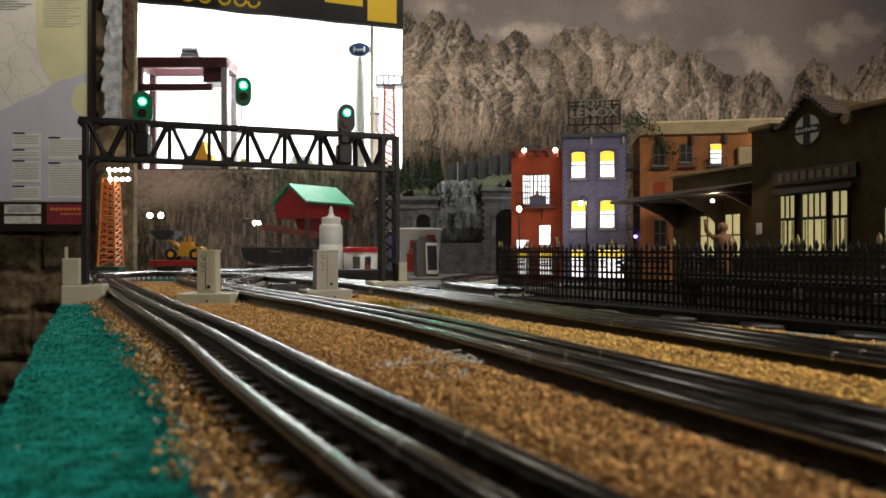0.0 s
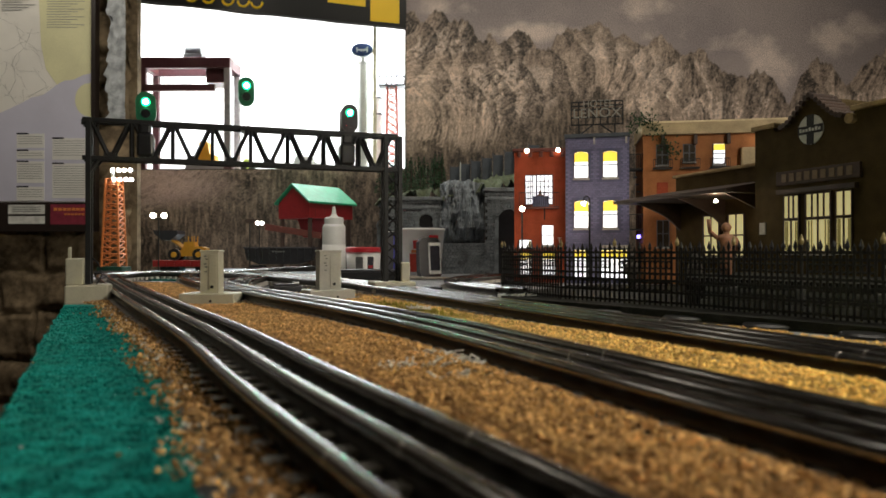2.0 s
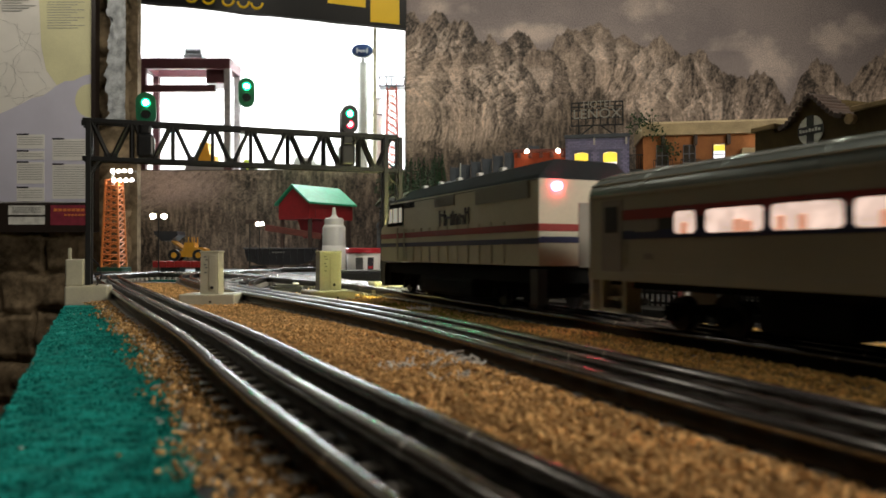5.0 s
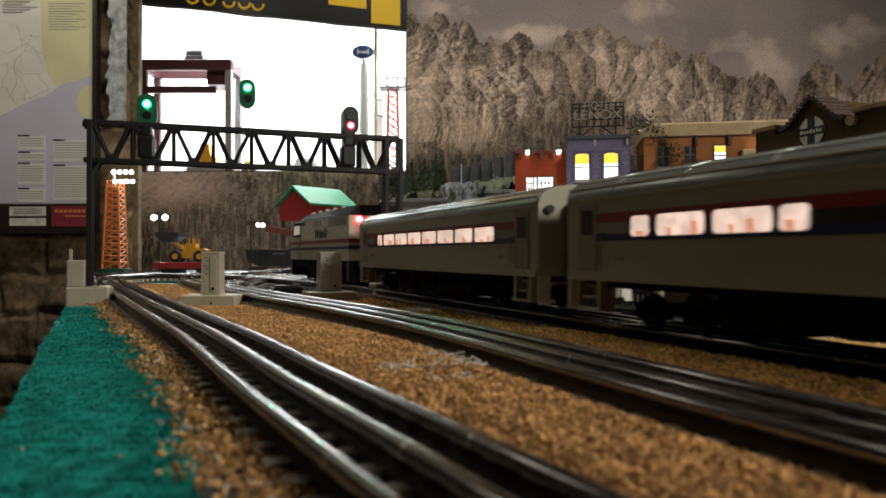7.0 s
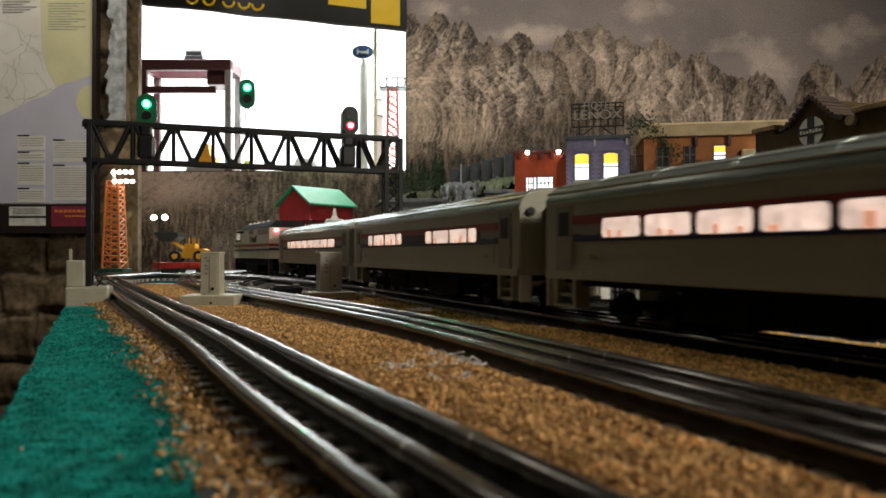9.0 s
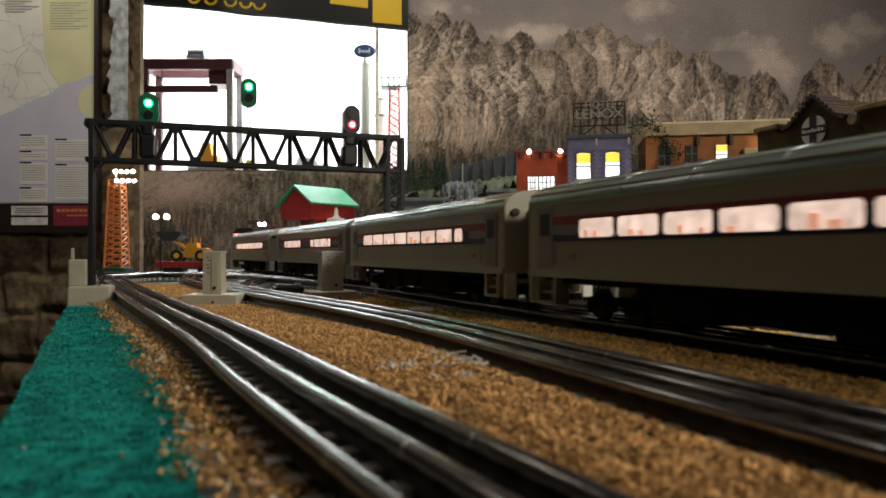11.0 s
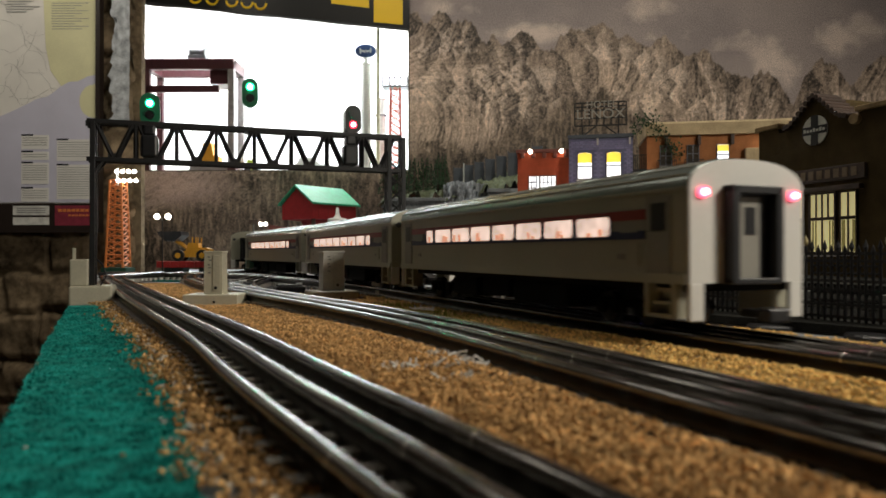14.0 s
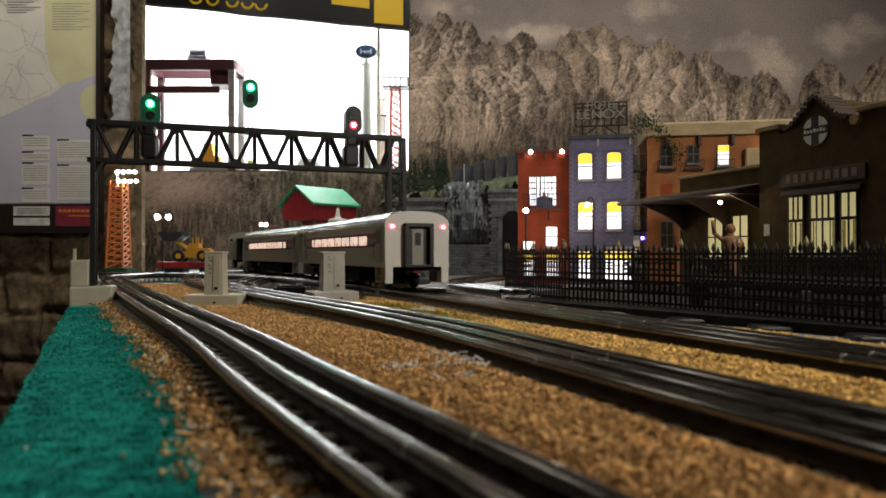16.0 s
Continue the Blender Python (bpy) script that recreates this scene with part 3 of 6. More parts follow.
# ---- track ----
def track(name, line, label):
    t = thing(name, Matrix.Identity(4), label, "track", "railway tracks")
    for off in (-.0172, 0.0, .0172):
        bm = bmesh.new()
        sweep(bm, line, off, RAIL)
        o = part("rail", bm, "steel", t, smooth=True)
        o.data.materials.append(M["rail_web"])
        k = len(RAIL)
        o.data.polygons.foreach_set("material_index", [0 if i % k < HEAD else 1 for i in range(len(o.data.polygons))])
    tie, pin, s, n = None, None, 0.0, 0
    for i in range(1, len(line) - 1):
        s += (line[i] - line[i - 1]).length
        if s < .0139:
            continue
        s = 0.0
        if line[i].y < -.02 or line[i].y > 1.45:
            continue
        n += 1
        d = (line[i + 1] - line[i - 1]).normalized()
        if tie is None:
            bm = bmesh.new()
            prism(bm, [(-.0035, 0), (.0035, 0), (.0030, .0060), (-.0030, .0060)], -.0245, .0245, "y")
            ob = tie = part("tie", bm, "tie", t)
        else:
            ob = new("tie", tie.data)
            ob.parent = t
        ob.matrix_basis = pose(line[i].x, line[i].y, 0.0005, 0, 0, math.degrees(math.atan2(d.y, d.x)))
        if n % 9 == 4:
            # rail joint sleeve
            for off in (-.0172, 0, .0172):
                if pin is None:
                    bm = bmesh.new()
                    prism(bm, [(u * 1.05, .0133 + (v - .0133) * 1.05) for u, v in RAIL[:HEAD + 1]], -.0006, .0006, "x")
                    o2 = pin = part("joint", bm, "bright", t)
                else:
                    o2 = new("joint", pin.data)
                    o2.parent = t
                a = math.atan2(d.y, d.x)
                o2.matrix_basis = pose(line[i].x + off * math.sin(a), line[i].y - off * math.cos(a), 0, 0, 0, math.degrees(a))
    return t


track("outer_track", LINES["outer"], "three-rail tubular steel toy track beside the green felt")
track("middle_track", LINES["middle"], "three-rail tubular steel toy track between two brown ballast beds")
track("train_track", LINES["train"], "three-rail tubular steel toy track on which the train runs")
for name in ("siding_a", "siding_b", "siding_c"):
    track("yard_track", LINES[name], "three-rail steel yard track laid on the grey board")


def line_distance(p, line):
    """Distance and side (+ to the right) of points from a line."""
    q = np.array([(v.x, v.y) for v in line])
    best, side = np.full(len(p), 9.0), np.zeros(len(p))
    for a in range(0, len(p), 4000):
        d = p[a:a + 4000, None, :] - q[None]
        e = (d ** 2).sum(-1)
        k = e.argmin(1)
        best[a:a + 4000] = np.sqrt(e[np.arange(len(k)), k])
        k2 = np.clip(k, 1, len(q) - 2)
        t = q[k2 + 1] - q[k2 - 1]
        dd = d[np.arange(len(k)), k]
        side[a:a + 4000] = np.sign(t[:, 1] * dd[:, 0] - t[:, 0] * dd[:, 1])
    return best, side


CLEAR = ((-.2365, .715, .040), (-.1335, .780, .040), (-.39, .75, .03), (-.068, .86, .04))


def ballast():
    r = np.random.RandomState(8)
    n = 430000
    y = .03 + 1.25 * r.rand(n) ** 1.9
    x = -.62 + r.rand(n) * 1.25
    p = np.stack([x, y], 1)
    near = (x > -.53 * y - .02) & (x < .70 * y + .05)
    p = p[near]
    da, sa = line_distance(p, LINES["outer"][::2])
    db, sb = line_distance(p, LINES["middle"][::2])
    dc, sc = line_distance(p, LINES["train"][::2])
    rag = .005 * np.sin(p[:, 1] * 70) * np.sin(p[:, 1] * 23 + 1) + .003 * r.randn(len(p))
    inside = ((sa > 0) | (da < .040 + rag)) & ((sc < 0) | (dc < .066)) & (p[:, 1] < 1.15)
    m = np.minimum(np.minimum(da, db), dc)
    inside &= (m > .0195) | (r.rand(len(p)) < .16)
    inside &= ~((p[:, 1] > .82 + .05 * r.randn(len(p))) & (sb > 0))
    stray = (sa < 0) & (da < .12) & (p[:, 1] < .6) & (r.rand(len(p)) < np.where(da < .047, .03, .0012))
    right = (sb > 0)[inside | stray]
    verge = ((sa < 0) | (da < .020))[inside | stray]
    p, m = p[inside | stray], m[inside | stray]
    k = len(p)
    size = (.00056 + .00052 * r.rand(k)) * (1 + .6 * np.clip(p[:, 1] - .3, 0, 1))
    heap = .0040 + (.0055 - .0045 * np.clip((p[:, 1] - .40) * 6, 0, 1)) * np.clip((m - .018) / .02, 0, 1)
    z = np.where(m < .0195, .0035, heap + .0016 * r.rand(k))
    for cx, cy, cr in CLEAR:
        z = np.where(np.hypot(p[:, 0] - cx, p[:, 1] - cy) < cr, .0012, z)
    base = np.array([(1, 0, 0), (0, 1, 0), (-1, 0, 0), (0, -1, 0), (0, 0, 1), (0, 0, -1)], float)
    v = base[None] * (.7 + .6 * r.rand(k, 6, 1))
    a = r.rand(k) * 6.28
    b = (r.rand(k) - .5) * 1.6
    ca, sn, cb, sb2 = np.cos(a)[:, None], np.sin(a)[:, None], np.cos(b)[:, None], np.sin(b)[:, None]
    vx, vz = v[..., 0] * cb - v[..., 2] * sb2, v[..., 0] * sb2 + v[..., 2] * cb
    v = np.stack([vx * ca - v[..., 1] * sn, vx * sn + v[..., 1] * ca, vz * .8], -1) * size[:, None, None]
    v += np.concatenate([p, z[:, None]], 1)[:, None]
    f0 = np.array([(0, 1, 4), (1, 2, 4), (2, 3, 4), (3, 0, 4), (1, 0, 5), (2, 1, 5), (3, 2, 5), (0, 3, 5)])
    f = (f0[None] + 6 * np.arange(k)[:, None, None]).reshape(-1, 3)
    me = bpy.data.meshes.new("ballast")
    me.from_pydata(v.reshape(-1, 3).tolist(), [], f.tolist())
    me.materials.append(M["ballast"])
    me.materials.append(M["ballast_pale"])
    # straw-coloured grains, paler for lamp light, lie between the middle track and the train's
    straw = (right & (r.rand(k) < np.clip(1.35 - 1.3 * p[:, 1], 0, 1))).astype(int)
    # darker brown grains and grey chips are mixed in beside the felt
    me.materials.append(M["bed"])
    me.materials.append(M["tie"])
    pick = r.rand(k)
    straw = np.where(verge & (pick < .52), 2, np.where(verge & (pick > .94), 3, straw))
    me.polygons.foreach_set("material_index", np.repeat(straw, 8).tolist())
    tagged(new("ballast", me), "loose brown crushed-shell ballast between the tracks", "ballast", kind="stuff")
    # bed beneath the loose grains
    W, H = 120, 200
    gx, gy = np.meshgrid(np.linspace(-.62, .8, W), np.linspace(.0, 1.25, H))
    q = np.stack([gx.ravel(), gy.ravel()], 1)
    da, sa = line_distance(q, LINES["outer"][::3])
    db, sb = line_distance(q, LINES["middle"][::3])
    dc, sc = line_distance(q, LINES["train"][::3])
    m = np.minimum(np.minimum(da, db), dc)
    ok = ((sa > 0) | (da < .034)) & ((sc < 0) | (dc < .045)) & ~((q[:, 1] > .83) & (sb > 0))
    z = np.where(m < .024, -.0004, -.0004 + (.0080 - .0050 * np.clip((q[:, 1] - .40) * 6, 0, 1)) * np.clip((m - .02) / .02, 0, 1)) + .0008 * r.rand(len(q))
    for cx, cy, cr in CLEAR:
        z = np.where(np.hypot(q[:, 0] - cx, q[:, 1] - cy) < cr, -.0004, z)
    ok = ok.reshape(H, W)
    keep = ok[:-1, :-1] & ok[1:, 1:] & ok[:-1, 1:] & ok[1:, :-1]
    tagged(grid_mesh("ballast_bed", gx, gy, z.reshape(H, W), M["bed"], keep), "packed brown ballast bed under the tracks", "ballast", kind="structure")



def grass_tufts():
    """Yellow-green foam tufts between the two right-hand tracks."""
    r = random.Random(23)
    bm = bmesh.new()
    for k in range(1500):
        y = r.choice((.47, .53, .60, .66)) + r.gauss(0, .022)
        x = -.446 * y + .245 + r.gauss(0, .010)
        a, t = r.uniform(0, 6.28), r.uniform(.0012, .0035)
        d = Vector((math.cos(a), math.sin(a), 0)) * .0009
        p = Vector((x, y, .0045))
        bm.faces.new([bm.verts.new(v) for v in (p - d, p + d, p + Vector((r.gauss(0, .0012), r.gauss(0, .0012), t + .002)))])
    tagged(part("grass", bm, "grass"), "tufts of yellow-green scenic foam on the ballast", "grass", kind="stuff")


ballast()
grass_tufts()


# ---- train ----
COACH_LEN, LOCO_LEN, PITCH, SPEED = 0.402, 0.325, 0.4385, 0.2312
ROOF = [(.0330 * math.cos(math.pi * k / 32) ** .8, .0735 + .0150 * math.sin(math.pi * k / 32) ** .9) for k in range(16)] + [(0.0, .0885)]
ROOF = ROOF + [(-u, v) for u, v in ROOF[-2::-1]]
WHEEL_R = .0088


def truck(parent, x, long):
    """A four-wheel truck with side frames, axle boxes and springs."""
    bm = bmesh.new()
    for s in (-1, 1):
        y0, y1 = s * .0205, s * .0235
        prism(bm, [(x - long, .009), (x - long + .006, .0145), (x + long - .006, .0145), (x + long, .009), (x + long * .7, .0065), (x + long * .25, .010),
                   (x - long * .25, .010), (x - long * .7, .0065)], min(y0, y1), max(y0, y1), "y")
        for e in (-1, 1):
            box(bm, x + e * long * .68 - .004, x + e * long * .68 + .004, s * .0235, s * .026, .005, .013, .0008)
        for e in (-.004, .004):
            rod(bm, (x + e, s * .0245, .006), (x + e, s * .0245, .015), .0018)
    box(bm, x - .012, x + .012, -.0205, .0205, .009, .0135)
    t = part("truck", bm, "under", parent)
    for e in (-1, 1):
        bm = bmesh.new()
        for s in (-1, 1):
            rod(bm, (0, s * .0150, 0), (0, s * .0195, 0), WHEEL_R, 20)
            rod(bm, (0, s * .0142, 0), (0, s * .0152, 0), WHEEL_R + .0009, 20)
        rod(bm, (0, -.021, 0), (0, .021, 0), .0016, 8)
        w = part("wheelset", bm, "wheel", t, "dark steel wheelset")
        w.location = (x + e * long * .68, 0, WHEEL_R)
        WHEELS.append(w)
    return t


WHEELS = []


def widen(c):
    """The bodies are broader than scale, the trucks are not."""
    for o in c.children:
        if not o.name.startswith("truck"):
            o.data.transform(Matrix.Diagonal((1, 1.185, 1, 1)))


def coach(kind):
    last = kind == "tail"
    c = thing("passenger_coach", Matrix.Identity(4), "grey streamlined toy passenger coach with lit windows" + (" and red tail lights" if last else ""), "coach", "coaches of the train")
    h = COACH_LEN / 2
    bm = bmesh.new()
    prism(bm, [(-.0325, .026), (-.0325, .0735), (.0325, .0735), (.0325, .026)], -h + .0004, h - .0004, "x")
    part("body", bm, "car", c)
    bm = bmesh.new()
    prism(bm, ROOF, -h, h, "x")
    part("roof", bm, "car_roof", c, "silver-green rounded roof")
    for k in range(7):
        # strapped roof joints
        bm = bmesh.new()
        x = -h + .045 + k * .052
        prism(bm, [(u * 1.006, v + .0004) for u, v in ROOF], x, x + .0015, "x")
        part("roof_seam", bm, "car_roof", c)
    for s in (-1, 1):
        part_list = [("lower_sill", "car", -h, h, .0326, .0336, .0255, .0305), ("window_band", "dark_band", -h + .058, h - .058, .0326, .0330, .0528, .0585), ("number_band", "car_dark", -h + .030, h - .030, .0326, .0329, .0528, .0585),
                     ("red_stripe", "red_stripe", -h + .030, h - .030, .0326, .0332, .0585, .0640), ("blue_stripe", "blue_stripe", -h + .030, h - .030, .0326, .0332, .0482, .0528),
                     ("eave_moulding", "car", -h, h, .0326, .0334, .0720, .0735)]
        for name, mm, x0, x1, y0, y1, z0, z1 in part_list:
            boxes(name, mm, c, (x0, x1, s * y0, s * y1, z0, z1))
        boxes("belt_rail", "car", c, (-h + .031, h - .031, s * .0326, s * .0330, .0395, .0402))
        boxes("end_plate", "car_dark", c, (-h + .036, -h + .050, s * .0330, s * .0333, .0520, .0545), (h - .056, h - .040, s * .0330, s * .0333, .0520, .0545))
        for u, v in ((.0318, .0795), (.0262, .0838), (.0160, .0872)):
            rods("roof_rib", "car_roof", c, ((-h, s * u, v), (h, s * u, v), .0006), seg=5)
        wins = [(-h + .0595 + k * .0366, .0322) for k in range(7)] + [(-h + .3180, .0140)]
        if kind == "lounge":
            wins = [(-h + x, .0325) for x in (.0825, .1185, .2510, .2890)] + [(-h + x, .0138) for x in (.0650, .1550, .2335, .3275)]
        if kind == "plain":
            wins = [(-x - w, w) for x, w in wins]
        for x, w in wins:
            bm = bmesh.new()
            outline = [(x + .0016, .0503), (x + w - .0016, .0503), (x + w, .0519), (x + w, .0596), (x + w - .0016, .0612), (x + .0016, .0612), (x, .0596), (x, .0519)]
            cx, cz = x + w / 2, .05575
            prism(bm, [(cx + (u - cx) * (1 + .0016 / w), cz + (v - cz) * 1.10) for u, v in outline], min(s * .0331, s * .0334), max(s * .0331, s * .0334), "y")
            part("window_gasket", bm, "dark_band", c)
            bm = bmesh.new()
            prism(bm, outline, min(s * .0334, s * .0336), max(s * .0334, s * .0336), "y")
            part("window", bm, "lit", c)
            # seats and heads behind the glass show as soft shapes, interior light put in as glow
            bm = bmesh.new()
            rnd = random.Random(int((x + 1) * 9000))
            for k in range(2 if w > .02 else 1):
                cx = rnd.uniform(x + .004, x + w - .004)
                r = rnd.uniform(.0008, .0030)
                box(bm, cx - r, cx + r, s * .0335, s * .0338, .0504, .0504 + rnd.uniform(.0015, .0066), .0006)
            part("seat_back", bm, "seat", c)
        for e in (-1, 1):
            # end doors, step wells and grab irons
            x0 = e * (h - .020)
            boxes("vestibule_door", "car_dark", c, (x0 - .009, x0 + .009, s * .0326, s * .0331, .0285, .0700))
            boxes("door_window", "dark_band", c, (x0 - .0055, x0 + .0055, s * .0331, s * .0334, .0520, .0665))
            bm = bmesh.new()
            for u0, u1 in ((-.0115, -.0085), (.0085, .0115)):
                box(bm, x0 + u0, x0 + u1, s * .0235, s * .0325, .0080, .0262, .0003)
            box(bm, x0 - .009, x0 + .009, s * .0235, s * .0250, .0080, .0262)
            for k, z in enumerate((.0080, .0145, .0210)):
                box(bm, x0 - .009, x0 + .009, s * .0240, s * (.0325 - .0022 * k), z, z + .0018)
            part("step_well", bm, "car", c)
            rods("grab_iron", "car", c, ((e * (h - .034), s * .0340, .034), (e * (h - .034), s * .0340, .046), .0005))
            boxes("vent_plate", "car_dark", c, (x0 - e * .030 - .003, x0 - e * .030 + .003, s * .0326, s * .0332, .0375, .0405))
    for e in (-1, 1):
        # end wall, diaphragm, door and marker lamps
        xe = e * h
        bm = bmesh.new()
        prism(bm, [(-.0322, .026), (-.0322, .0735)] + [(-u * .985, v - .0004) for u, v in ROOF] + [(.0322, .0735), (.0322, .026)][:0] + [(.0322, .026)], min(xe, xe + e * .0016), max(xe, xe + e * .0016), "x")
        # the tail's rear wall is coloured paler for the lamp light on it
        part("end_wall", bm, "car_end" if last and e < 0 else "car", c, "pale grey end wall")
        bm = bmesh.new()
        for y0, y1, z0, z1 in ((-.0145, -.0105, .026, .0740), (.0105, .0145, .026, .0740), (-.0145, .0145, .0705, .0745), (-.0145, .0145, .0255, .0285)):
            box(bm, xe, xe + e * .0085, y0, y1, z0, z1, .0006)
        part("diaphragm", bm, "black", c, "black rubber diaphragm")
        boxes("end_door", "car_dark", c, (xe + e * .0017, xe + e * .0024, -.0055, .0055, .0285, .0690))
        boxes("end_door_edge", "black", c, (xe + e * .0016, xe + e * .0021, -.0105, .0105, .0285, .0705))
        boxes("end_window", "dark_band", c, (xe + e * .0024, xe + e * .0028, -.003, .003, .0500, .0640))
        for s in (-1, 1):
            bm = bmesh.new()
            rod(bm, (xe + e * .0010, s * .0258, .0708), (xe + e * .0036, s * .0258, .0708), .0029, 16)
            part("marker_lamp", bm, "tail_red" if last and e < 0 else "dark_band", c, "lit red tail lamp" if last and e < 0 else "")
            if last and e < 0:
                bm = bmesh.new()
                ball(bm, xe + e * .0036, s * .0258, .0708, .0017)
                part("bulb", bm, "red_core", c)
            bm = bmesh.new()
            box(bm, xe - e * .001, xe + e * .0016, s * .0245, s * .0322, .0075, .0262, .0006)
            part("end_step_panel", bm, "car_end", c)
        bm = bmesh.new()
        box(bm, xe, xe + e * .016, -.004, .004, .0090, .0130, .0008)
        box(bm, xe + e * .012, xe + e * .021, -.006, .006, .0070, .0145, .0015)
        part("coupler", bm, "black", c)
        truck(c, e * h * .655, .026)
    bm = bmesh.new()
    box(bm, -h + .004, h - .004, -.028, .028, .0215, .0258)
    part("underframe", bm, "under", c)
    # lengthened to close off the light passing under the floor
    boxes("equipment_box", "under", c, (-.088, -.018, -.027, .027, .0060, .0216), (-.010, .034, -.026, .026, .0080, .0216), (.042, .088, -.027, .027, .0060, .0216), bevel=.0015)
    widen(c)
    return c


def loco():
    c = thing("diesel_locomotive", Matrix.Identity(4), "off-white toy diesel locomotive with red and blue stripes, hauling the coaches", "locomotive")
    h = LOCO_LEN / 2
    hw = .0325
    cab = h - .026
    # body with a sloped nose, then a darker hood with canted sides
    bm = bmesh.new()
    prism(bm, [(-h, .0320), (h - .002, .0320), (h, .0345), (h, .066), (h - .004, .0695), (cab + .005, .0715), (cab - .005, .0925), (-h, .0905)], -hw, hw, "y")
    bmesh.ops.bevel(bm, geom=[e for e in bm.edges if all(v.co.x > cab - .02 for v in e.verts)], offset=.0012, segments=2, affect="EDGES")
    part("body", bm, "loco", c)
    bm = bmesh.new()
    prism(bm, [(-hw - .0003, .0895), (-hw * .95, .0935), (-.0210, .1040), (.0210, .1040), (hw * .95, .0935), (hw + .0003, .0895)], -h + .001, cab - .032, "x")
    part("hood_roof", bm, "roof_dark", c, "dark grey canted roof")
    bm = bmesh.new()
    prism(bm, [(-hw, .0900), (-hw * .96, .0925), (-.0215, .0985), (.0215, .0985), (hw * .96, .0925), (hw, .0900)], cab - .040, cab - .0045, "x")
    part("cab_roof", bm, "roof_dark", c)
    for s in (-1, 1):
        for name, mm, z0, z1 in (("red_stripe", "red_stripe", .0556, .0606), ("blue_stripe", "blue_stripe", .0468, .0508)):
            boxes(name, mm, c, (-h, h - .0012, s * hw, s * (hw + .0004), z0, z1))
        # lettering stands as plain bars
        bm = bmesh.new()
        x = h - .160
        for k, (w, tall) in enumerate(((.0125, .0135), (.0115, .0095), (.0050, .0120), (.0055, .0095), (.0085, .0095), (.0085, .0135))):
            for u0, u1, v0, v1 in ((0, .0022, 0, tall), (w - .0022, w, 0, tall if k in (0, 1, 5) else tall * .7), (0, w, tall * .62, tall * .62 + .002)):
                box(bm, x - u0, x - u1, s * hw, s * (hw + .0005), .0640 + v0, .0640 + v1)
            x -= w + .0018
        part("lettering", bm, "print_dark", c, "dark lettering band on the side")
        # side doors, louvres and panel lines
        for x in [h - .078 - k * .0200 for k in range(11)]:
            boxes("panel_batten", "loco", c, (x - .0005, x + .0005, s * hw, s * (hw + .0007), .0330, .0470))
            boxes("panel_batten", "loco", c, (x - .0005, x + .0005, s * hw, s * (hw + .0007), .0610, .0640))
        for x0, x1, low, n in ((h - .100, h - .071, .0850, 5), (h - .192, h - .150, .0812, 8), (-h + .012, h - .232, .0785, 11)):
            bm = bmesh.new()
            for k in range(n):
                box(bm, x0, x1, s * hw, s * (hw + .0008), low + k * .0011, low + .0008 + k * .0011)
            part("louvre", bm, "roof_dark" if n < 8 else "car_dark", c)
        bm = bmesh.new()
        for x in (h - .056, h - .075):
            rod(bm, (x, s * (hw + .0012), .033), (x, s * (hw + .0012), .066), .0006)
        part("handrail", bm, "loco", c)
        bm = bmesh.new()
        prism(bm, [(h - .0700, .0680), (h - .0215, .0680), (h - .0315, .0905), (h - .0700, .0905)], min(s * hw, s * (hw + .0006)), max(s * hw, s * (hw + .0006)), "y")
        part("cab_surround", bm, "under", c, "black paint round the cab windows")
        for x0, x1, lean in ((h - .0387, h - .0280, .0040), (h - .0545, h - .0420, 0), (h - .0670, h - .0593, 0)):
            bm = bmesh.new()
            prism(bm, [(x0, .0715), (x1, .0715), (x1 - lean, .0850), (x1 - lean - .001, .0862), (x0 + .001, .0862), (x0, .0850)], min(s * (hw + .0006), s * (hw + .0009)), max(s * (hw + .0006), s * (hw + .0009)), "y")
            part("cab_window", bm, "lit_cab", c, "lit cab window")
        boxes("front_panel", "red_stripe", c, (h, h + .0005, s * .002, s * hw, .0555, .0603))
        boxes("front_panel_low", "blue_stripe", c, (h, h + .0005, s * .002, s * hw, .0475, .0517))
        boxes("rear_panel", "red_stripe", c, (-h - .0005, -h, s * .005, s * hw, .0555, .0603))
        boxes("rear_panel_low", "blue_stripe", c, (-h - .0005, -h, s * .005, s * hw, .0475, .0517))
        bm = bmesh.new()
        rod(bm, (-h - .002, s * .021, .0855), (-h + .001, s * .021, .0855), .0030, 14)
        part("tail_lamp", bm, "marker_red", c, "lit red marker lamp")
        # windscreen
        m = Matrix.Translation((cab, s * .0150, .0820)) @ pose(0, 0, 0, 0, -25.5, 0)
        bm = bmesh.new()
        box(bm, -.0004, .0009, -.0115, .0115, -.0075, .0075, .0003, m)
        part("windscreen", bm, "lit_cab", c)
        boxes("step_ladder", "black", c, (h - .012, h - .002, s * .026, s * .0320, .006, .030))
        boxes("step_ladder", "black", c, (-h + .002, -h + .012, s * .026, s * .0320, .006, .030))
    for k in range(5):
        bm = bmesh.new()
        x = cab - .075 - k * .040
        rod(bm, (x, 0, .1038), (x, 0, .1062), .0125, 18)
        part("roof_fan", bm, "roof_dark", c)
        bm = bmesh.new()
        box(bm, x + .016, x + .021, .0150, .0190, .1036, .1075, .0006)
        part("lifting_lug", bm, "white", c)
    bm = bmesh.new()
    for s in (-1, 1):
        rod(bm, (h - .002, s * .0055, .0640), (h + .0018, s * .0055, .0640), .0036, 16)
    part("headlight", bm, "headlight", c, "lit yellow headlight")
    bm = bmesh.new()
    box(bm, -h - .0006, -h + .0006, -.006, .006, .031, .075, .0003)
    part("rear_door", bm, "car_dark", c)
    bm = bmesh.new()
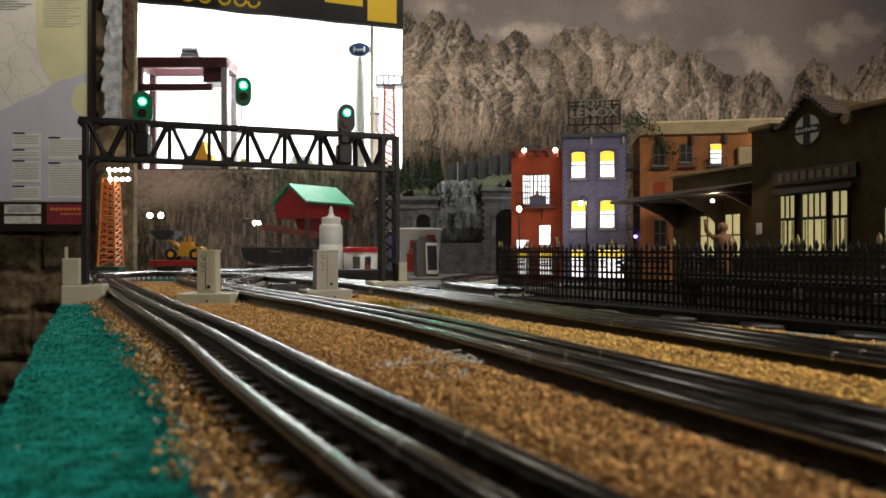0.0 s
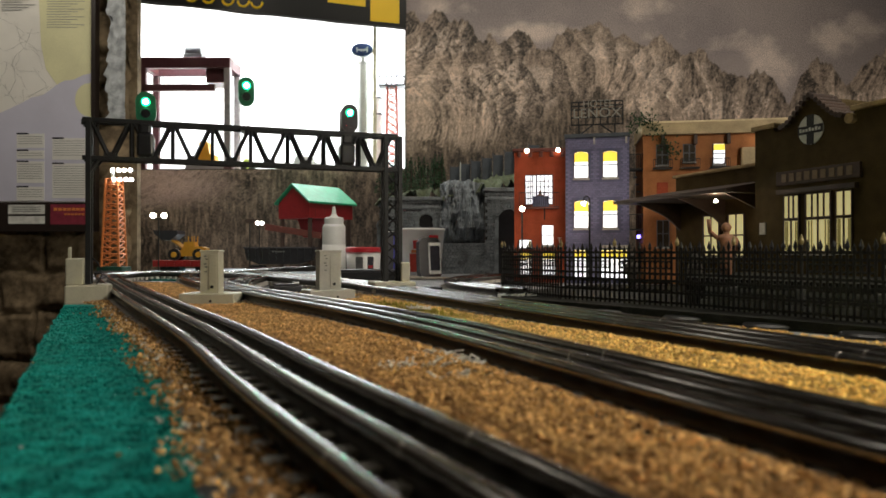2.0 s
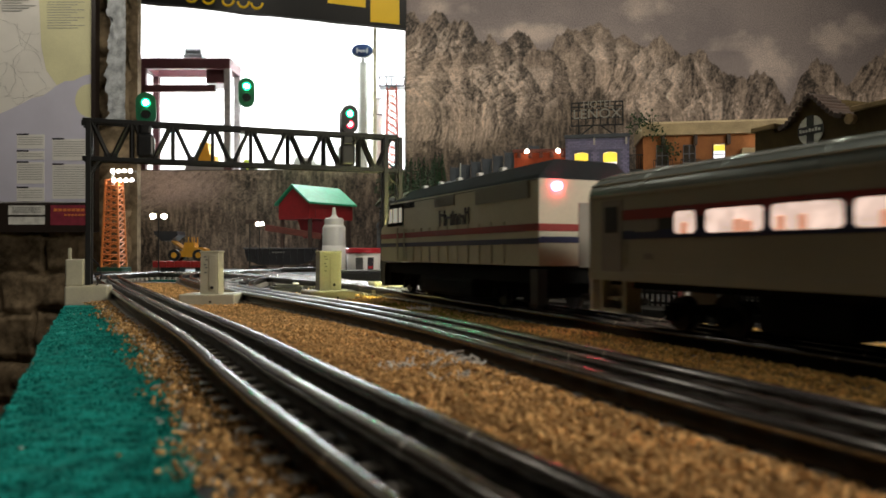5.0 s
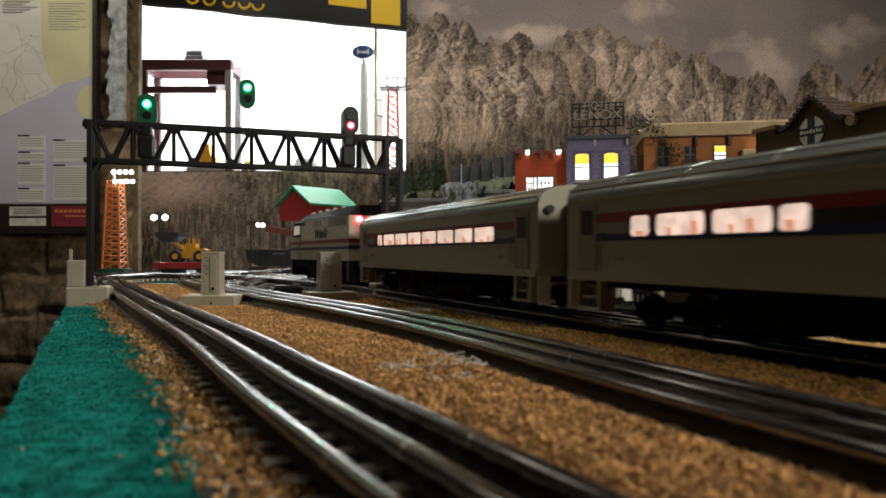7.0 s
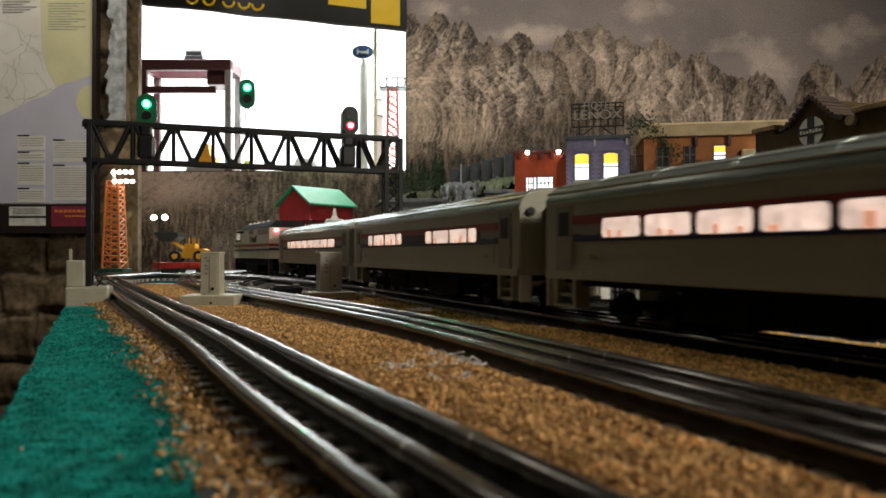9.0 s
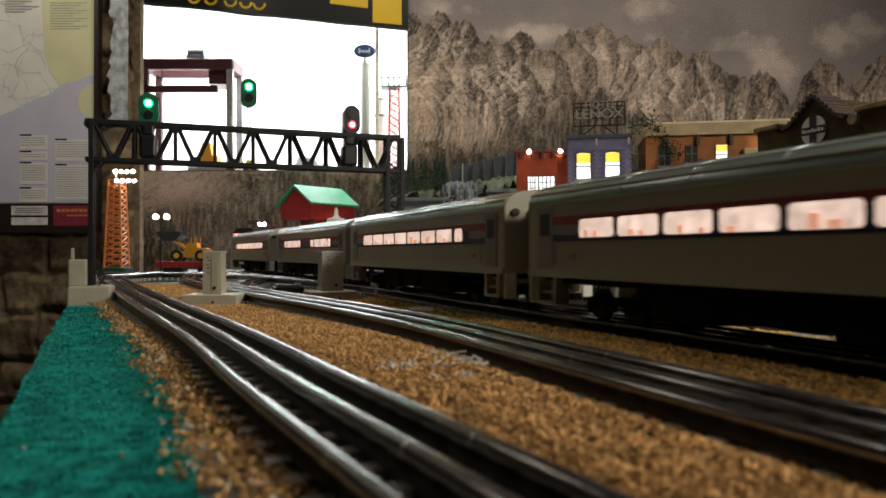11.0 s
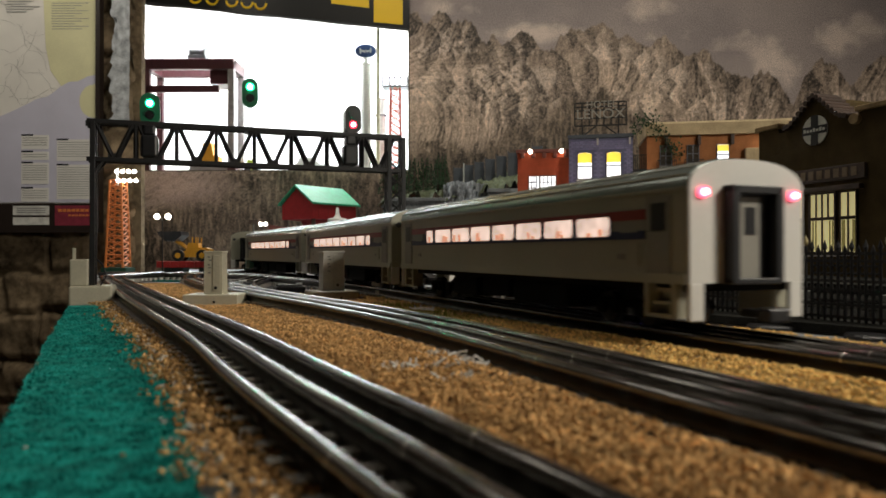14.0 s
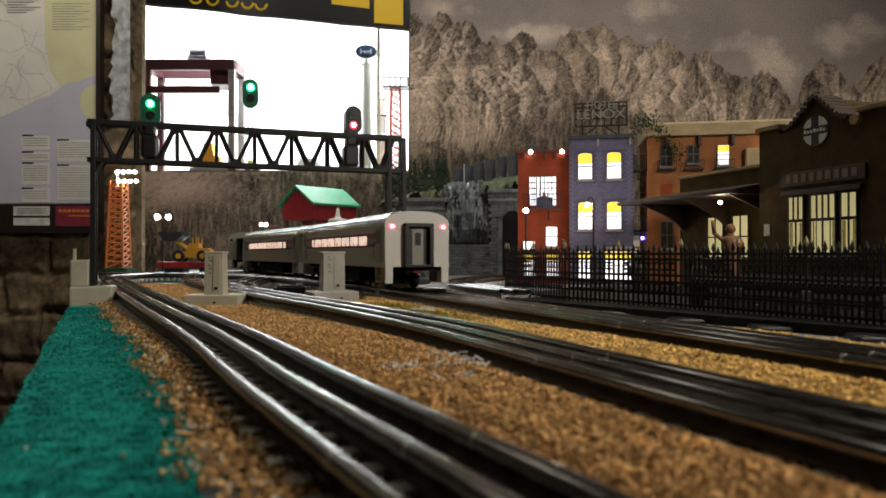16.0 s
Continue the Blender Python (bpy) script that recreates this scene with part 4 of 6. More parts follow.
    box(bm, -h + .003, h - .003, -.029, .029, .0200, .0305)
    box(bm, -.058, .058, -.030, .030, .0040, .0205, .003)
    part("underframe", bm, "under", c)
    bm = bmesh.new()
    box(bm, h - .004, h + .006, -.0300, .0300, .0050, .0300, .002)
    part("pilot", bm, "under", c)
    for e in (-1, 1):
        bm = bmesh.new()
        box(bm, e * h, e * (h + .018), -.004, .004, .0090, .0130, .0008)
        part("coupler", bm, "black", c)
        # added black block fills the shaded space around the truck
        boxes("truck_shade_fill", "under", c, (e * h * .62 - .036, e * h * .62 + .036, -.0215, .0215, .0085, .0205), bevel=.002)
        truck(c, e * h * .62, .034)
    widen(c)
    return c


# tail coach first, locomotive at the head
COACHES = [coach(k) for k in ("tail", "plain", "plain", "lounge", "head")]
LOCO = loco()


def motions():
    total = [0.0]
    line = LINES["train"]
    for a, b in zip(line, line[1:]):
        total.append(total[-1] + (b - a).length)
    zero = next(s for s, p in zip(total, line) if p.y >= 0.0)

    def on_line(s):
        i = min(max(int((s + zero) / total[-1] * (len(line) - 1)), 0), len(line) - 2)
        while i < len(line) - 2 and total[i + 1] < s + zero:
            i += 1
        while i > 0 and total[i] > s + zero:
            i -= 1
        return line[i].lerp(line[i + 1], (s + zero - total[i]) / (total[i + 1] - total[i]))

    def unit(ob, rear, length):
        rows = []
        for k in range(65):
            t = k * 0.25
            mid = rear + SPEED * t + length / 2
            a, b = on_line(mid - length * .31), on_line(mid + length * .31)
            d, p = b - a, (a + b) / 2
            rows.append((t, pose(p.x, p.y, RAIL_TOP, 0, 0, math.degrees(math.atan2(d.y, d.x)))))
        walk(ob, rows)

    tail = 0.5020 - SPEED * 14.5
    for k, c in enumerate(COACHES):
        unit(c, tail + k * PITCH, COACH_LEN)
    unit(LOCO, tail + 5 * PITCH + .021, LOCO_LEN)
    # wheels roll on the rail heads, twenty rows a second
    turn = math.degrees(SPEED / WHEEL_R)
    for w in WHEELS:
        walk(w, [(k / 20, pose(*w.location, 0, (turn * k / 20) % 360, 0)) for k in range(321)])
    # the signal's added mask swings from the lower lens to the upper one as the train passes
    walk(SHUTTER, [(0, pose(*SHUTTER.location)), (4.90, pose(*SHUTTER.location)), (5.0, pose(*SHUTTER.location, 0, 60, 0)),
                   (5.1, pose(*SHUTTER.location, 0, 120, 0)), (5.2, pose(*SHUTTER.location, 0, 180, 0)), (16.0, pose(*SHUTTER.location, 0, 180, 0))])


# ---- signal bridge ----
def signal_head(parent, x, z, size, lit, tall_post):
    """A two-lens colour-light head with hood, on a short post; it faces -y."""
    bm = bmesh.new()
    prism(bm, [(x + size * .5 * math.cos(a) * 1.0, z + (.0075 if math.sin(a) > 0 else -.0075) + size * .5 * math.sin(a)) for a in [math.pi * k / 10 for k in range(21)]][:-1], -.004, .003, "y")
    # the green lamps' light on the head is put into its colour
    hd = part("signal_head", bm, "green_lit_shell" if lit != "switch" else "black", parent, "two-lens colour-light signal head")
    bm = bmesh.new()
    if tall_post:
        rod(bm, (x - .002, 0, .198), (x - .002, 0, z - .012), .0009)
        rod(bm, (x + .002, 0, .198), (x + .002, 0, z - .012), .0009)
    else:
        rod(bm, (x, .001, .196), (x, .001, z - .008), .0025)
    box(bm, x - .006, x + .006, -.004, .006, .196, .2005, .0006)
    part("signal_post", bm, "grey_post" if tall_post else "iron", parent)
    for k, dz in enumerate((.0065, -.0065)):
        on = lit == "switch" or (lit == "green" and k == 0)
        m1, m2 = (("green_lamp", "green_core"), ("red_lamp", "red_core"))[k] if on else ("dark_band", "dark_band")
        bm = bmesh.new()
        rod(bm, (x, -.0040, z + dz), (x, -.0052, z + dz), .0047, 18)
        lens = part("lens", bm, m1, hd, "lit lens" if on else "")
        bm = bmesh.new()
        rod(bm, (x, -.0052, z + dz), (x, -.0056, z + dz), .0030, 16)
        part("bulb", bm, m2, hd)
        bm = bmesh.new()
        for q in range(10):
            a0, a1 = math.pi * (q / 10), math.pi * ((q + 1) / 10)
            if lit == "switch":
                continue
            rod(bm, (x + .0055 * math.cos(a0), -.0065, z + dz + .0055 * math.sin(a0)), (x + .0055 * math.cos(a1), -.0065, z + dz + .0055 * math.sin(a1)), .0006, 5)
        if len(bm.verts):
            part("hood", bm, "green_lit_shell", hd)
        else:
            bm.free()
    return hd


def signal_bridge():
    g = thing("signal_bridge", pose(-.3895, .755, 0, 0, 0, 18.9), "black truss signal bridge with lit signals over the tracks", "signal bridge")
    L, z0, z1, dy = .340, .159, .2005, .014
    for y in (-dy / 2, dy / 2):
        for z in (z0, z1):
            boxes("chord", "iron", g, (-.006, L + .006, y - .0018, y + .0018, z - .0025, z + .0025), bevel=.0004)
        n = 8
        for k in range(n):
            a, b = L * k / n, L * (k + 1) / n
            mid = (a + b) / 2
            rods("diagonal", "iron", g, ((a + .003, y, z1 - .002), (mid - .002, y, z0 + .003), .0021), seg=4)
            rods("diagonal", "iron", g, ((b - .003, y, z1 - .002), (mid + .002, y, z0 + .003), .0021), seg=4)
            if k:
                rods("strut", "iron", g, ((a, y, z0), (a, y, z1), .0019), seg=4)
            boxes("gusset", "iron", g, (mid - .006, mid + .006, y - .0012, y + .0012, z0, z0 + .007))
            boxes("gusset", "iron", g, (a - .007, a + .007, y - .0012, y + .0012, z1 - .006, z1))
        rods("corner_brace", "iron", g, ((0, y, z0 - .016), (.012, y, z0), .0018), seg=5)
        rods("corner_brace", "iron", g, ((L, y, z0 - .016), (L - .012, y, z0), .0018), seg=5)
    bm = bmesh.new()
    box(bm, 0, L, -dy / 2, dy / 2, z0 - .0008, z0 + .0008)
    part("walkway", bm, "iron", g)
    for x0, zb, dx in ((0, .022, .004), (L, .018, .009)):
        for sx in ((-dx, dx) if dx > .005 else (0,)):
            for y in (-dy / 2, dy / 2):
                boxes("post", "iron", g, (x0 + sx - .0026, x0 + sx + .0026, y - .0026, y + .0026, zb, z1), bevel=.0004)
        if dx > .005:
            for k in range(9):
                z = zb + .004 + k * .0165
                rods("lacing", "iron", g, ((x0 - dx, -dy / 2, z), (x0 + dx, -dy / 2, z + .0165), .0011), ((x0 + dx, -dy / 2, z), (x0 - dx, -dy / 2, z + .0165), .0011), seg=4)
        else:
            for k in range(9):
                z = zb + .004 + k * .0165
                rods("lacing", "iron", g, ((x0, -dy / 2, z), (x0, dy / 2, z + .0165), .0011), ((x0, dy / 2, z), (x0, -dy / 2, z + .0165), .0011), seg=4)
    # cast feet with wiring boxes
    boxes("foot", "cream", g, (-.021, .021, -.020, .020, .0, .0215), bevel=.002)
    boxes("foot_box", "cream", g, (-.021, -.003, -.014, .012, .0215, .0500), bevel=.0015)
    boxes("foot_tab", "cream", g, (-.019, -.016, -.010, -.006, .050, .062), bevel=.0005)
    boxes("foot", "cream", g, (L - .026, L + .026, -.020, .020, .0, .0205), bevel=.002)
    boxes("foot_box", "cream", g, (L + .009, L + .020, -.014, .012, .0205, .0440), bevel=.0015)
    rods("wire", "black", g, ((.008, -.006, .0215), (.014, -.008, .032), .0008), ((.014, -.008, .032), (.010, -.006, .044), .0008), ((.010, -.006, .044), (.004, -.004, .050), .0008))
    signal_head(g, .057, .2175, .0215, "green", False)
    signal_head(g, .165, .2440, .0185, "green", True)
    hd = signal_head(g, .2865, .2200, .020, "switch", False)
    # lamp house and relay cages within the truss
    boxes("lamp_house", "black", g, (.277, .286, -.001, .016, .205, .232), bevel=.002)
    for x in (.057, .283):
        bm = bmesh.new()
        box(bm, x - .009, x + .009, -.012, .010, .163, .188, .003)
        box(bm, x - .006, x + .006, -.010, .008, .188, .199, .002)
        part("relay_case", bm, "black", g)
    # disc added to hide one of the two always-lit lenses
    bm = bmesh.new()
    rod(bm, (0, -.0004, -.0065), (0, .0004, -.0065), .0052, 18)
    sh = part("lens_mask", bm, "black", hd, "black disc added to hide the lens that is off")
    sh.location = (.2865, -.0064, .2200)
    return sh


SHUTTER = signal_bridge()


def relay_cabinet(m, w, base, shade, label):
    g = thing("relay_cabinet", m, label, "trackside cabinet", "trackside relay cabinets")
    bm = bmesh.new()
    box(bm, -base / 2, base / 2, -.020, .022, 0, .0145, .0012)
    part("base", bm, shade, g)
    bm = bmesh.new()
    prism(bm, [(-w / 2, .0145), (w / 2, .0145), (w / 2 - .0006, .0570), (-w / 2 + .0006, .0570)], -.010, .008, "y")
    part("housing", bm, shade, g)
    bm = bmesh.new()
    box(bm, -w / 2 - .0006, w / 2 + .0006, -.0106, .0086, .0566, .0590, .0008)
    part("lid", bm, shade, g)
    boxes("door_panel", shade, g, (-w * .02, w / 2 - .002, -.0108, -.0100, .0175, .0545), bevel=.0003)
    rods("screw", "black", g, ((w * .16, -.0116, .021), (w * .16, -.0100, .021), .0017), seg=12)
    rods("screw", "black", g, ((w * .22, -.0206, .007), (w * .22, -.0198, .007), .0013), seg=12)
    bm = bmesh.new()
    for k, (z, u) in enumerate(((.052, .0), (.049, .0015), (.044, 0), (.041, .001), (.036, .0005))):
        box(bm, -w * .30 + u, -w * .30 + u + .0028, -.0104, -.0099, z, z + .0012)
    part("latch", bm, "print_grey", g)
    return g


relay_cabinet(pose(-.2435, .722, 0, 0, 0, 1), .0190, .056, "cream", "cream plastic relay cabinet on a square base beside the track")
relay_cabinet(pose(-.1335, .785, 0, 0, 0, 25), .0250, .052, "grey_box", "grey-beige plastic relay cabinet standing between two tracks")


# ---- town ----
def sash(parent, x0, x1, z0, z1, y, blind=None, arched=False, glass="win_white", frame_mat="sash", bars=(1, 2), sill="sill"):
    """A window: frame > pane, bars, blind; y is the wall face (front looks to -y)."""
    w, hgt = x1 - x0, z1 - z0
    t = max(.0012, w * .07)
    top = [(x0 + w * k / 8, z1 + (w * .12 * math.sin(math.pi * k / 8) if arched else 0)) for k in range(9)][::-1]
    bm = bmesh.new()
    for a, b, c, d in ((x0 - t, x0, z0, z1), (x1, x1 + t, z0, z1), (x0 - t, x1 + t, z0 - t, z0), (x0 - t, x1 + t, z1 + (w * .10 if arched else 0), z1 + t + (w * .12 if arched else 0))):
        box(bm, a, b, y - .0022, y + .001, c, d)
    fr = part("window_frame", bm, frame_mat, parent)
    bm = bmesh.new()
    prism(bm, [(x0, z0), (x1, z0)] + top, y - .0008, y - .0002, "y")
    part("pane", bm, glass, fr, "lit pane" if glass.startswith("win") else "dark pane")
    if blind:
        bm = bmesh.new()
        prism(bm, [(x0, z1 - hgt * blind), (x1, z1 - hgt * blind)] + [(u, v - .0004) for u, v in top], y - .0014, y - .0009, "y")
        part("blind", bm, "win_yellow", fr, "lit yellow roller blind")
    bm = bmesh.new()
    nx, nz = bars
    for k in range(1, nx):
        box(bm, x0 + w * k / nx - .0010, x0 + w * k / nx + .0010, y - .0020, y - .0010, z0, z1)
    for k in range(1, nz):
        box(bm, x0, x1, y - .0020, y - .0010, z0 + hgt * k / nz - .0010, z0 + hgt * k / nz + .0010)
    if len(bm.verts):
        part("glazing_bar", bm, frame_mat, fr)
    else:
        bm.free()
    if sill:
        bm = bmesh.new()
        box(bm, x0 - t * 1.8, x1 + t * 1.8, y - .005, y + .001, z0 - t - .003, z0 - t, .0004)
        part("sill", bm, sill, fr)
    return fr


def rail_fence(name, parent, x0, x1, y, z0, z1, n):
    bm = bmesh.new()
    for z in (z0, z1):
        box(bm, x0, x1, y - .0006, y + .0006, z - .0007, z + .0007)
    for k in range(n + 1):
        x = x0 + (x1 - x0) * k / n
        rod(bm, (x, y, z0), (x, y, z1), .0005, 5)
    return part(name, bm, "iron", parent)


def hotel():
    g = thing("hotel", pose(.2185, 1.265, 0, 0, 0, -12), "blue-grey painted brick hotel with lit windows and roof sign", "building")
    W, H, D = .1125, .270, .12
    boxes("wall", "blue_bldg", g, (0, W, 0, D, 0, H))
    boxes("cornice", "slate", g, (-.002, W + .002, -.005, D, H - .006, H + .001), bevel=.0008)
    boxes("parapet_bracket", "sill", g, (W * .44, W * .47, -.005, 0, H - .018, H - .006))
    boxes("parapet_bracket", "sill", g, (W * .94, W * .97, -.005, 0, H - .018, H - .006))
    for x in (.0163, .0673):
        for z0, z1 in ((.192, .236), (.101, .147)):
            sash(g, x, x + .0240, z0, z1, 0, .36, True)
    boxes("shop_sign", "sill", g, (.060, .112, -.006, 0, .064, .069), bevel=.0005)
    for x0, x1 in ((.016, .040), (.062, .108)):
        sash(g, x0, x1, .010, .060, 0, .25, False, sill="")
    # courses of brick, proud of the joints by a hair
    bm = bmesh.new()
    rnd = random.Random(5)
    for r in range(66):
        z = .004 + r * .004
        if z > H - .012:
            break
        for k in range(15):
            x = .0005 + k * .0075 + (.00375 if r % 2 else 0)
            if x + .007 > W:
                continue
            hit = any(wx - .004 < x + .0068 and x < wx + .029 and z0 - .006 < z + .004 and z < z1 + .006 for wx in (.0163, .0673) for z0, z1 in ((.192, .236), (.101, .147), (.0, .065)))
            if not hit:
                box(bm, x, x + .0069, -.0006 - rnd.random() * .0003, 0, z, z + .0035)
    tagged(part("brickwork", bm, "blue_brick", g), kind="stuff")
    # roof sign
    zs = .290
    bm = bmesh.new()
    for z in (zs, zs + .0135, zs + .028, zs + .0345, zs + .042):
        rod(bm, (.010, .014, z), (.102, .014, z), .0015, 5)
    for k in range(8):
        x = .010 + .092 * k / 7
        rod(bm, (x, .014, zs), (x, .014, zs + .042), .0012, 5)
    for x, x2 in ((.024, .034), (.024, .024), (.088, .078), (.088, .088)):
        rod(bm, (x, .012, H), (x2 if x2 == x else x2 + (.016 if x2 < .05 else -.016), .012, zs), .0015, 5)
    part("sign_frame", bm, "iron", g)
    letters("sign_line", "HOTEL", .0175, "letter", g, pose(.058, .0105, zs + .0375) @ UPRIGHT)
    letters("sign_line", "LENOX", .0245, "letter", g, pose(.056, .0105, zs + .020) @ UPRIGHT @ Matrix.Diagonal((1.08, 1, 1, 1)))
    # bulb added to give the blue glow on this flank
    bm = bmesh.new()
    ball(bm, W + .018, .034, .085, .0035, 10)
    part("flank_bulb", bm, "blue_glow", g, "lit blue bulb added for the glow on the flank")
    # iron fire escape on the flank
    for z in (.206, .098):
        bm = bmesh.new()
        box(bm, W + .001, W + .034, .002, .030, z - .002, z)
        part("landing", bm, "iron", g)
        rail_fence("landing_rail", g, W + .001, W + .034, .002, z, z + .026, 9)
    bm = bmesh.new()
    for k in range(8):
        a = k / 8
        box(bm, W + .006 + .022 * a, W + .012 + .022 * a, .008, .024, .206 - .105 * a - .0015, .206 - .105 * a)
        box(bm, W + .006 + .022 * (1 - a), W + .012 + .022 * (1 - a), .008, .024, .098 - .098 * a - .0015, .098 - .098 * a)
    part("fire_stair", bm, "iron", g)
    return g


def red_house():
    g = thing("red_house", pose(.1285, 1.30, 0, 0, 0, -7), "red-orange stucco town house with a lit balcony door", "building")
    W, H, D = .0945, .248, .12
    boxes("wall", "red_bldg", g, (0, W, 0, D, 0, H))
    boxes("cornice", "red_dark", g, (-.003, W, -.006, D, H - .004, H + .002), bevel=.0008)
    for k in range(5):
        boxes("bracket", "red_dark", g, (.006 + k * .020, .013 + k * .020, -.006, 0, H - .014, H - .004), bevel=.001)
    sash(g, .0215, .0345, .1465, .1995, 0, None, False, bars=(3, 5), sill="")
    sash(g, .0345, .0415, .1465, .1995, 0, None, False, bars=(1, 1), sill="")
    sash(g, .0415, .0700, .1465, .1995, 0, None, False, bars=(4, 5), sill="")
    boxes("balcony_floor", "red_dark", g, (.010, .082, -.022, 0, .1370, .1400), bevel=.0006)
    rail_fence("balcony_rail", g, .010, .082, -.021, .1400, .1660, 18)
    boxes("balcony_cloth", "blue_cloth", g, (.034, .064, -.020, -.0185, .1405, .1600))
    for x in (.014, .056):
        rods("balcony_bracket", "iron", g, ((x, -.020, .137), (x, -.001, .118), .0012))
    sash(g, .0520, .0720, .0705, .1060, 0, None, False, bars=(1, 2))
    sash(g, .0100, .0310, .0640, .0790, 0, None, False, bars=(1, 1), sill="")
    sash(g, .0100, .0310, .0150, .0560, 0, .3, False, sill="")
    sash(g, .0510, .0740, .0150, .0560, 0, .3, False, sill="")
    for k, ch in enumerate("TAT"):
        letters("sign_letter", ch, .0135, "letter_white", g, pose(.0835, -.002, .0785 - k * .0135) @ UPRIGHT)
    for x in (.0235, .0810):
        bm = bmesh.new()
        rod(bm, (x, -.004, H + .001), (x, -.004, H + .004), .0024, 10)
        part("roof_lamp_cap", bm, "iron", g)
        bm = bmesh.new()
        ball(bm, x, -.005, H - .002, .0042, 12)
        part("roof_lamp", bm, "bulb", g, "lit globe lamp")
    return g


def orange_house():
    g = thing("orange_house", pose(.352, 1.235, 0, 0, 0, -9), "orange stucco house with beige cornice and iron balconies", "building")
    W, H, D = .235, .288, .12
    boxes("wall", "orange_bldg", g, (0, W, 0, D, 0, H - .022))
    bm = bmesh.new()
    prism(bm, [(-.010, H - .024), (-.010, H - .004), (-.006, H), (D, H), (D, H - .024)], -.003, W + .005, "x")
    part("cornice", bm, "beige", g, "weathered beige cornice")
    for k in range(4):
        boxes("bracket", "tile", g, (.030 + k * .055, .036 + k * .055, -.008, 0, H - .042, H - .024), bevel=.001)
    for x, z0, z1, lit in ((.0230, .212, .246, 0), (.0690, .217, .246, 0), (.1190, .212, .246, 1)):
        sash(g, x, x + .0185, z0, z1, 0, .33 if lit else None, False, "win_white" if lit else "dark_glass", bars=(1, 2) if lit else (2, 2))
        rail_fence("balcony_rail", g, x - .007, x + .0255, -.010, .205, .220, 10)
        boxes("balcony_floor", "iron", g, (x - .007, x + .0255, -.010, 0, .2030, .2050))
    boxes("red_door", "red_bldg", g, (.023, .042, -.002, 0, .153, .180), bevel=.0005)
    sash(g, .0240, .0430, .067, .112, 0, None, False, "dark_glass", bars=(2, 2))
    bm = bmesh.new()
    box(bm, .164, .222, -.012, 0, .198, .238, .001)
    part("annexe", bm, "beige", g)
    # creeper hanging from the corner
    bm = bmesh.new()
    rnd = random.Random(11)
    for k in range(330):
        a = rnd.random()
        x = -.022 + .075 * a + rnd.gauss(0, .006)
        z = H + .004 - .10 * max(0, a - .35) - .05 * max(0, .3 - a) + rnd.gauss(0, .009)
        p = Matrix.Translation((x, -.012 + rnd.uniform(-.004, .004), z)) @ Euler((rnd.uniform(0, 6), rnd.uniform(0, 6), 0)).to_matrix().to_4x4()
        s = rnd.uniform(.0016, .0034)
        bm.faces.new([bm.verts.new(p @ Vector(c)) for c in ((-s, 0, 0), (0, -s * .6, .0004), (s, 0, 0), (0, s * .6, .0004))])
    tagged(part("creeper", bm, "leaf", g, "dark green trailing creeper"), kind="stuff")
    for x in (.190, .212):
        bm = bmesh.new()
        ball(bm, x, -.014, .246, .0026, 10)
        part("wall_bulb", bm, "bulb", g)
    return g


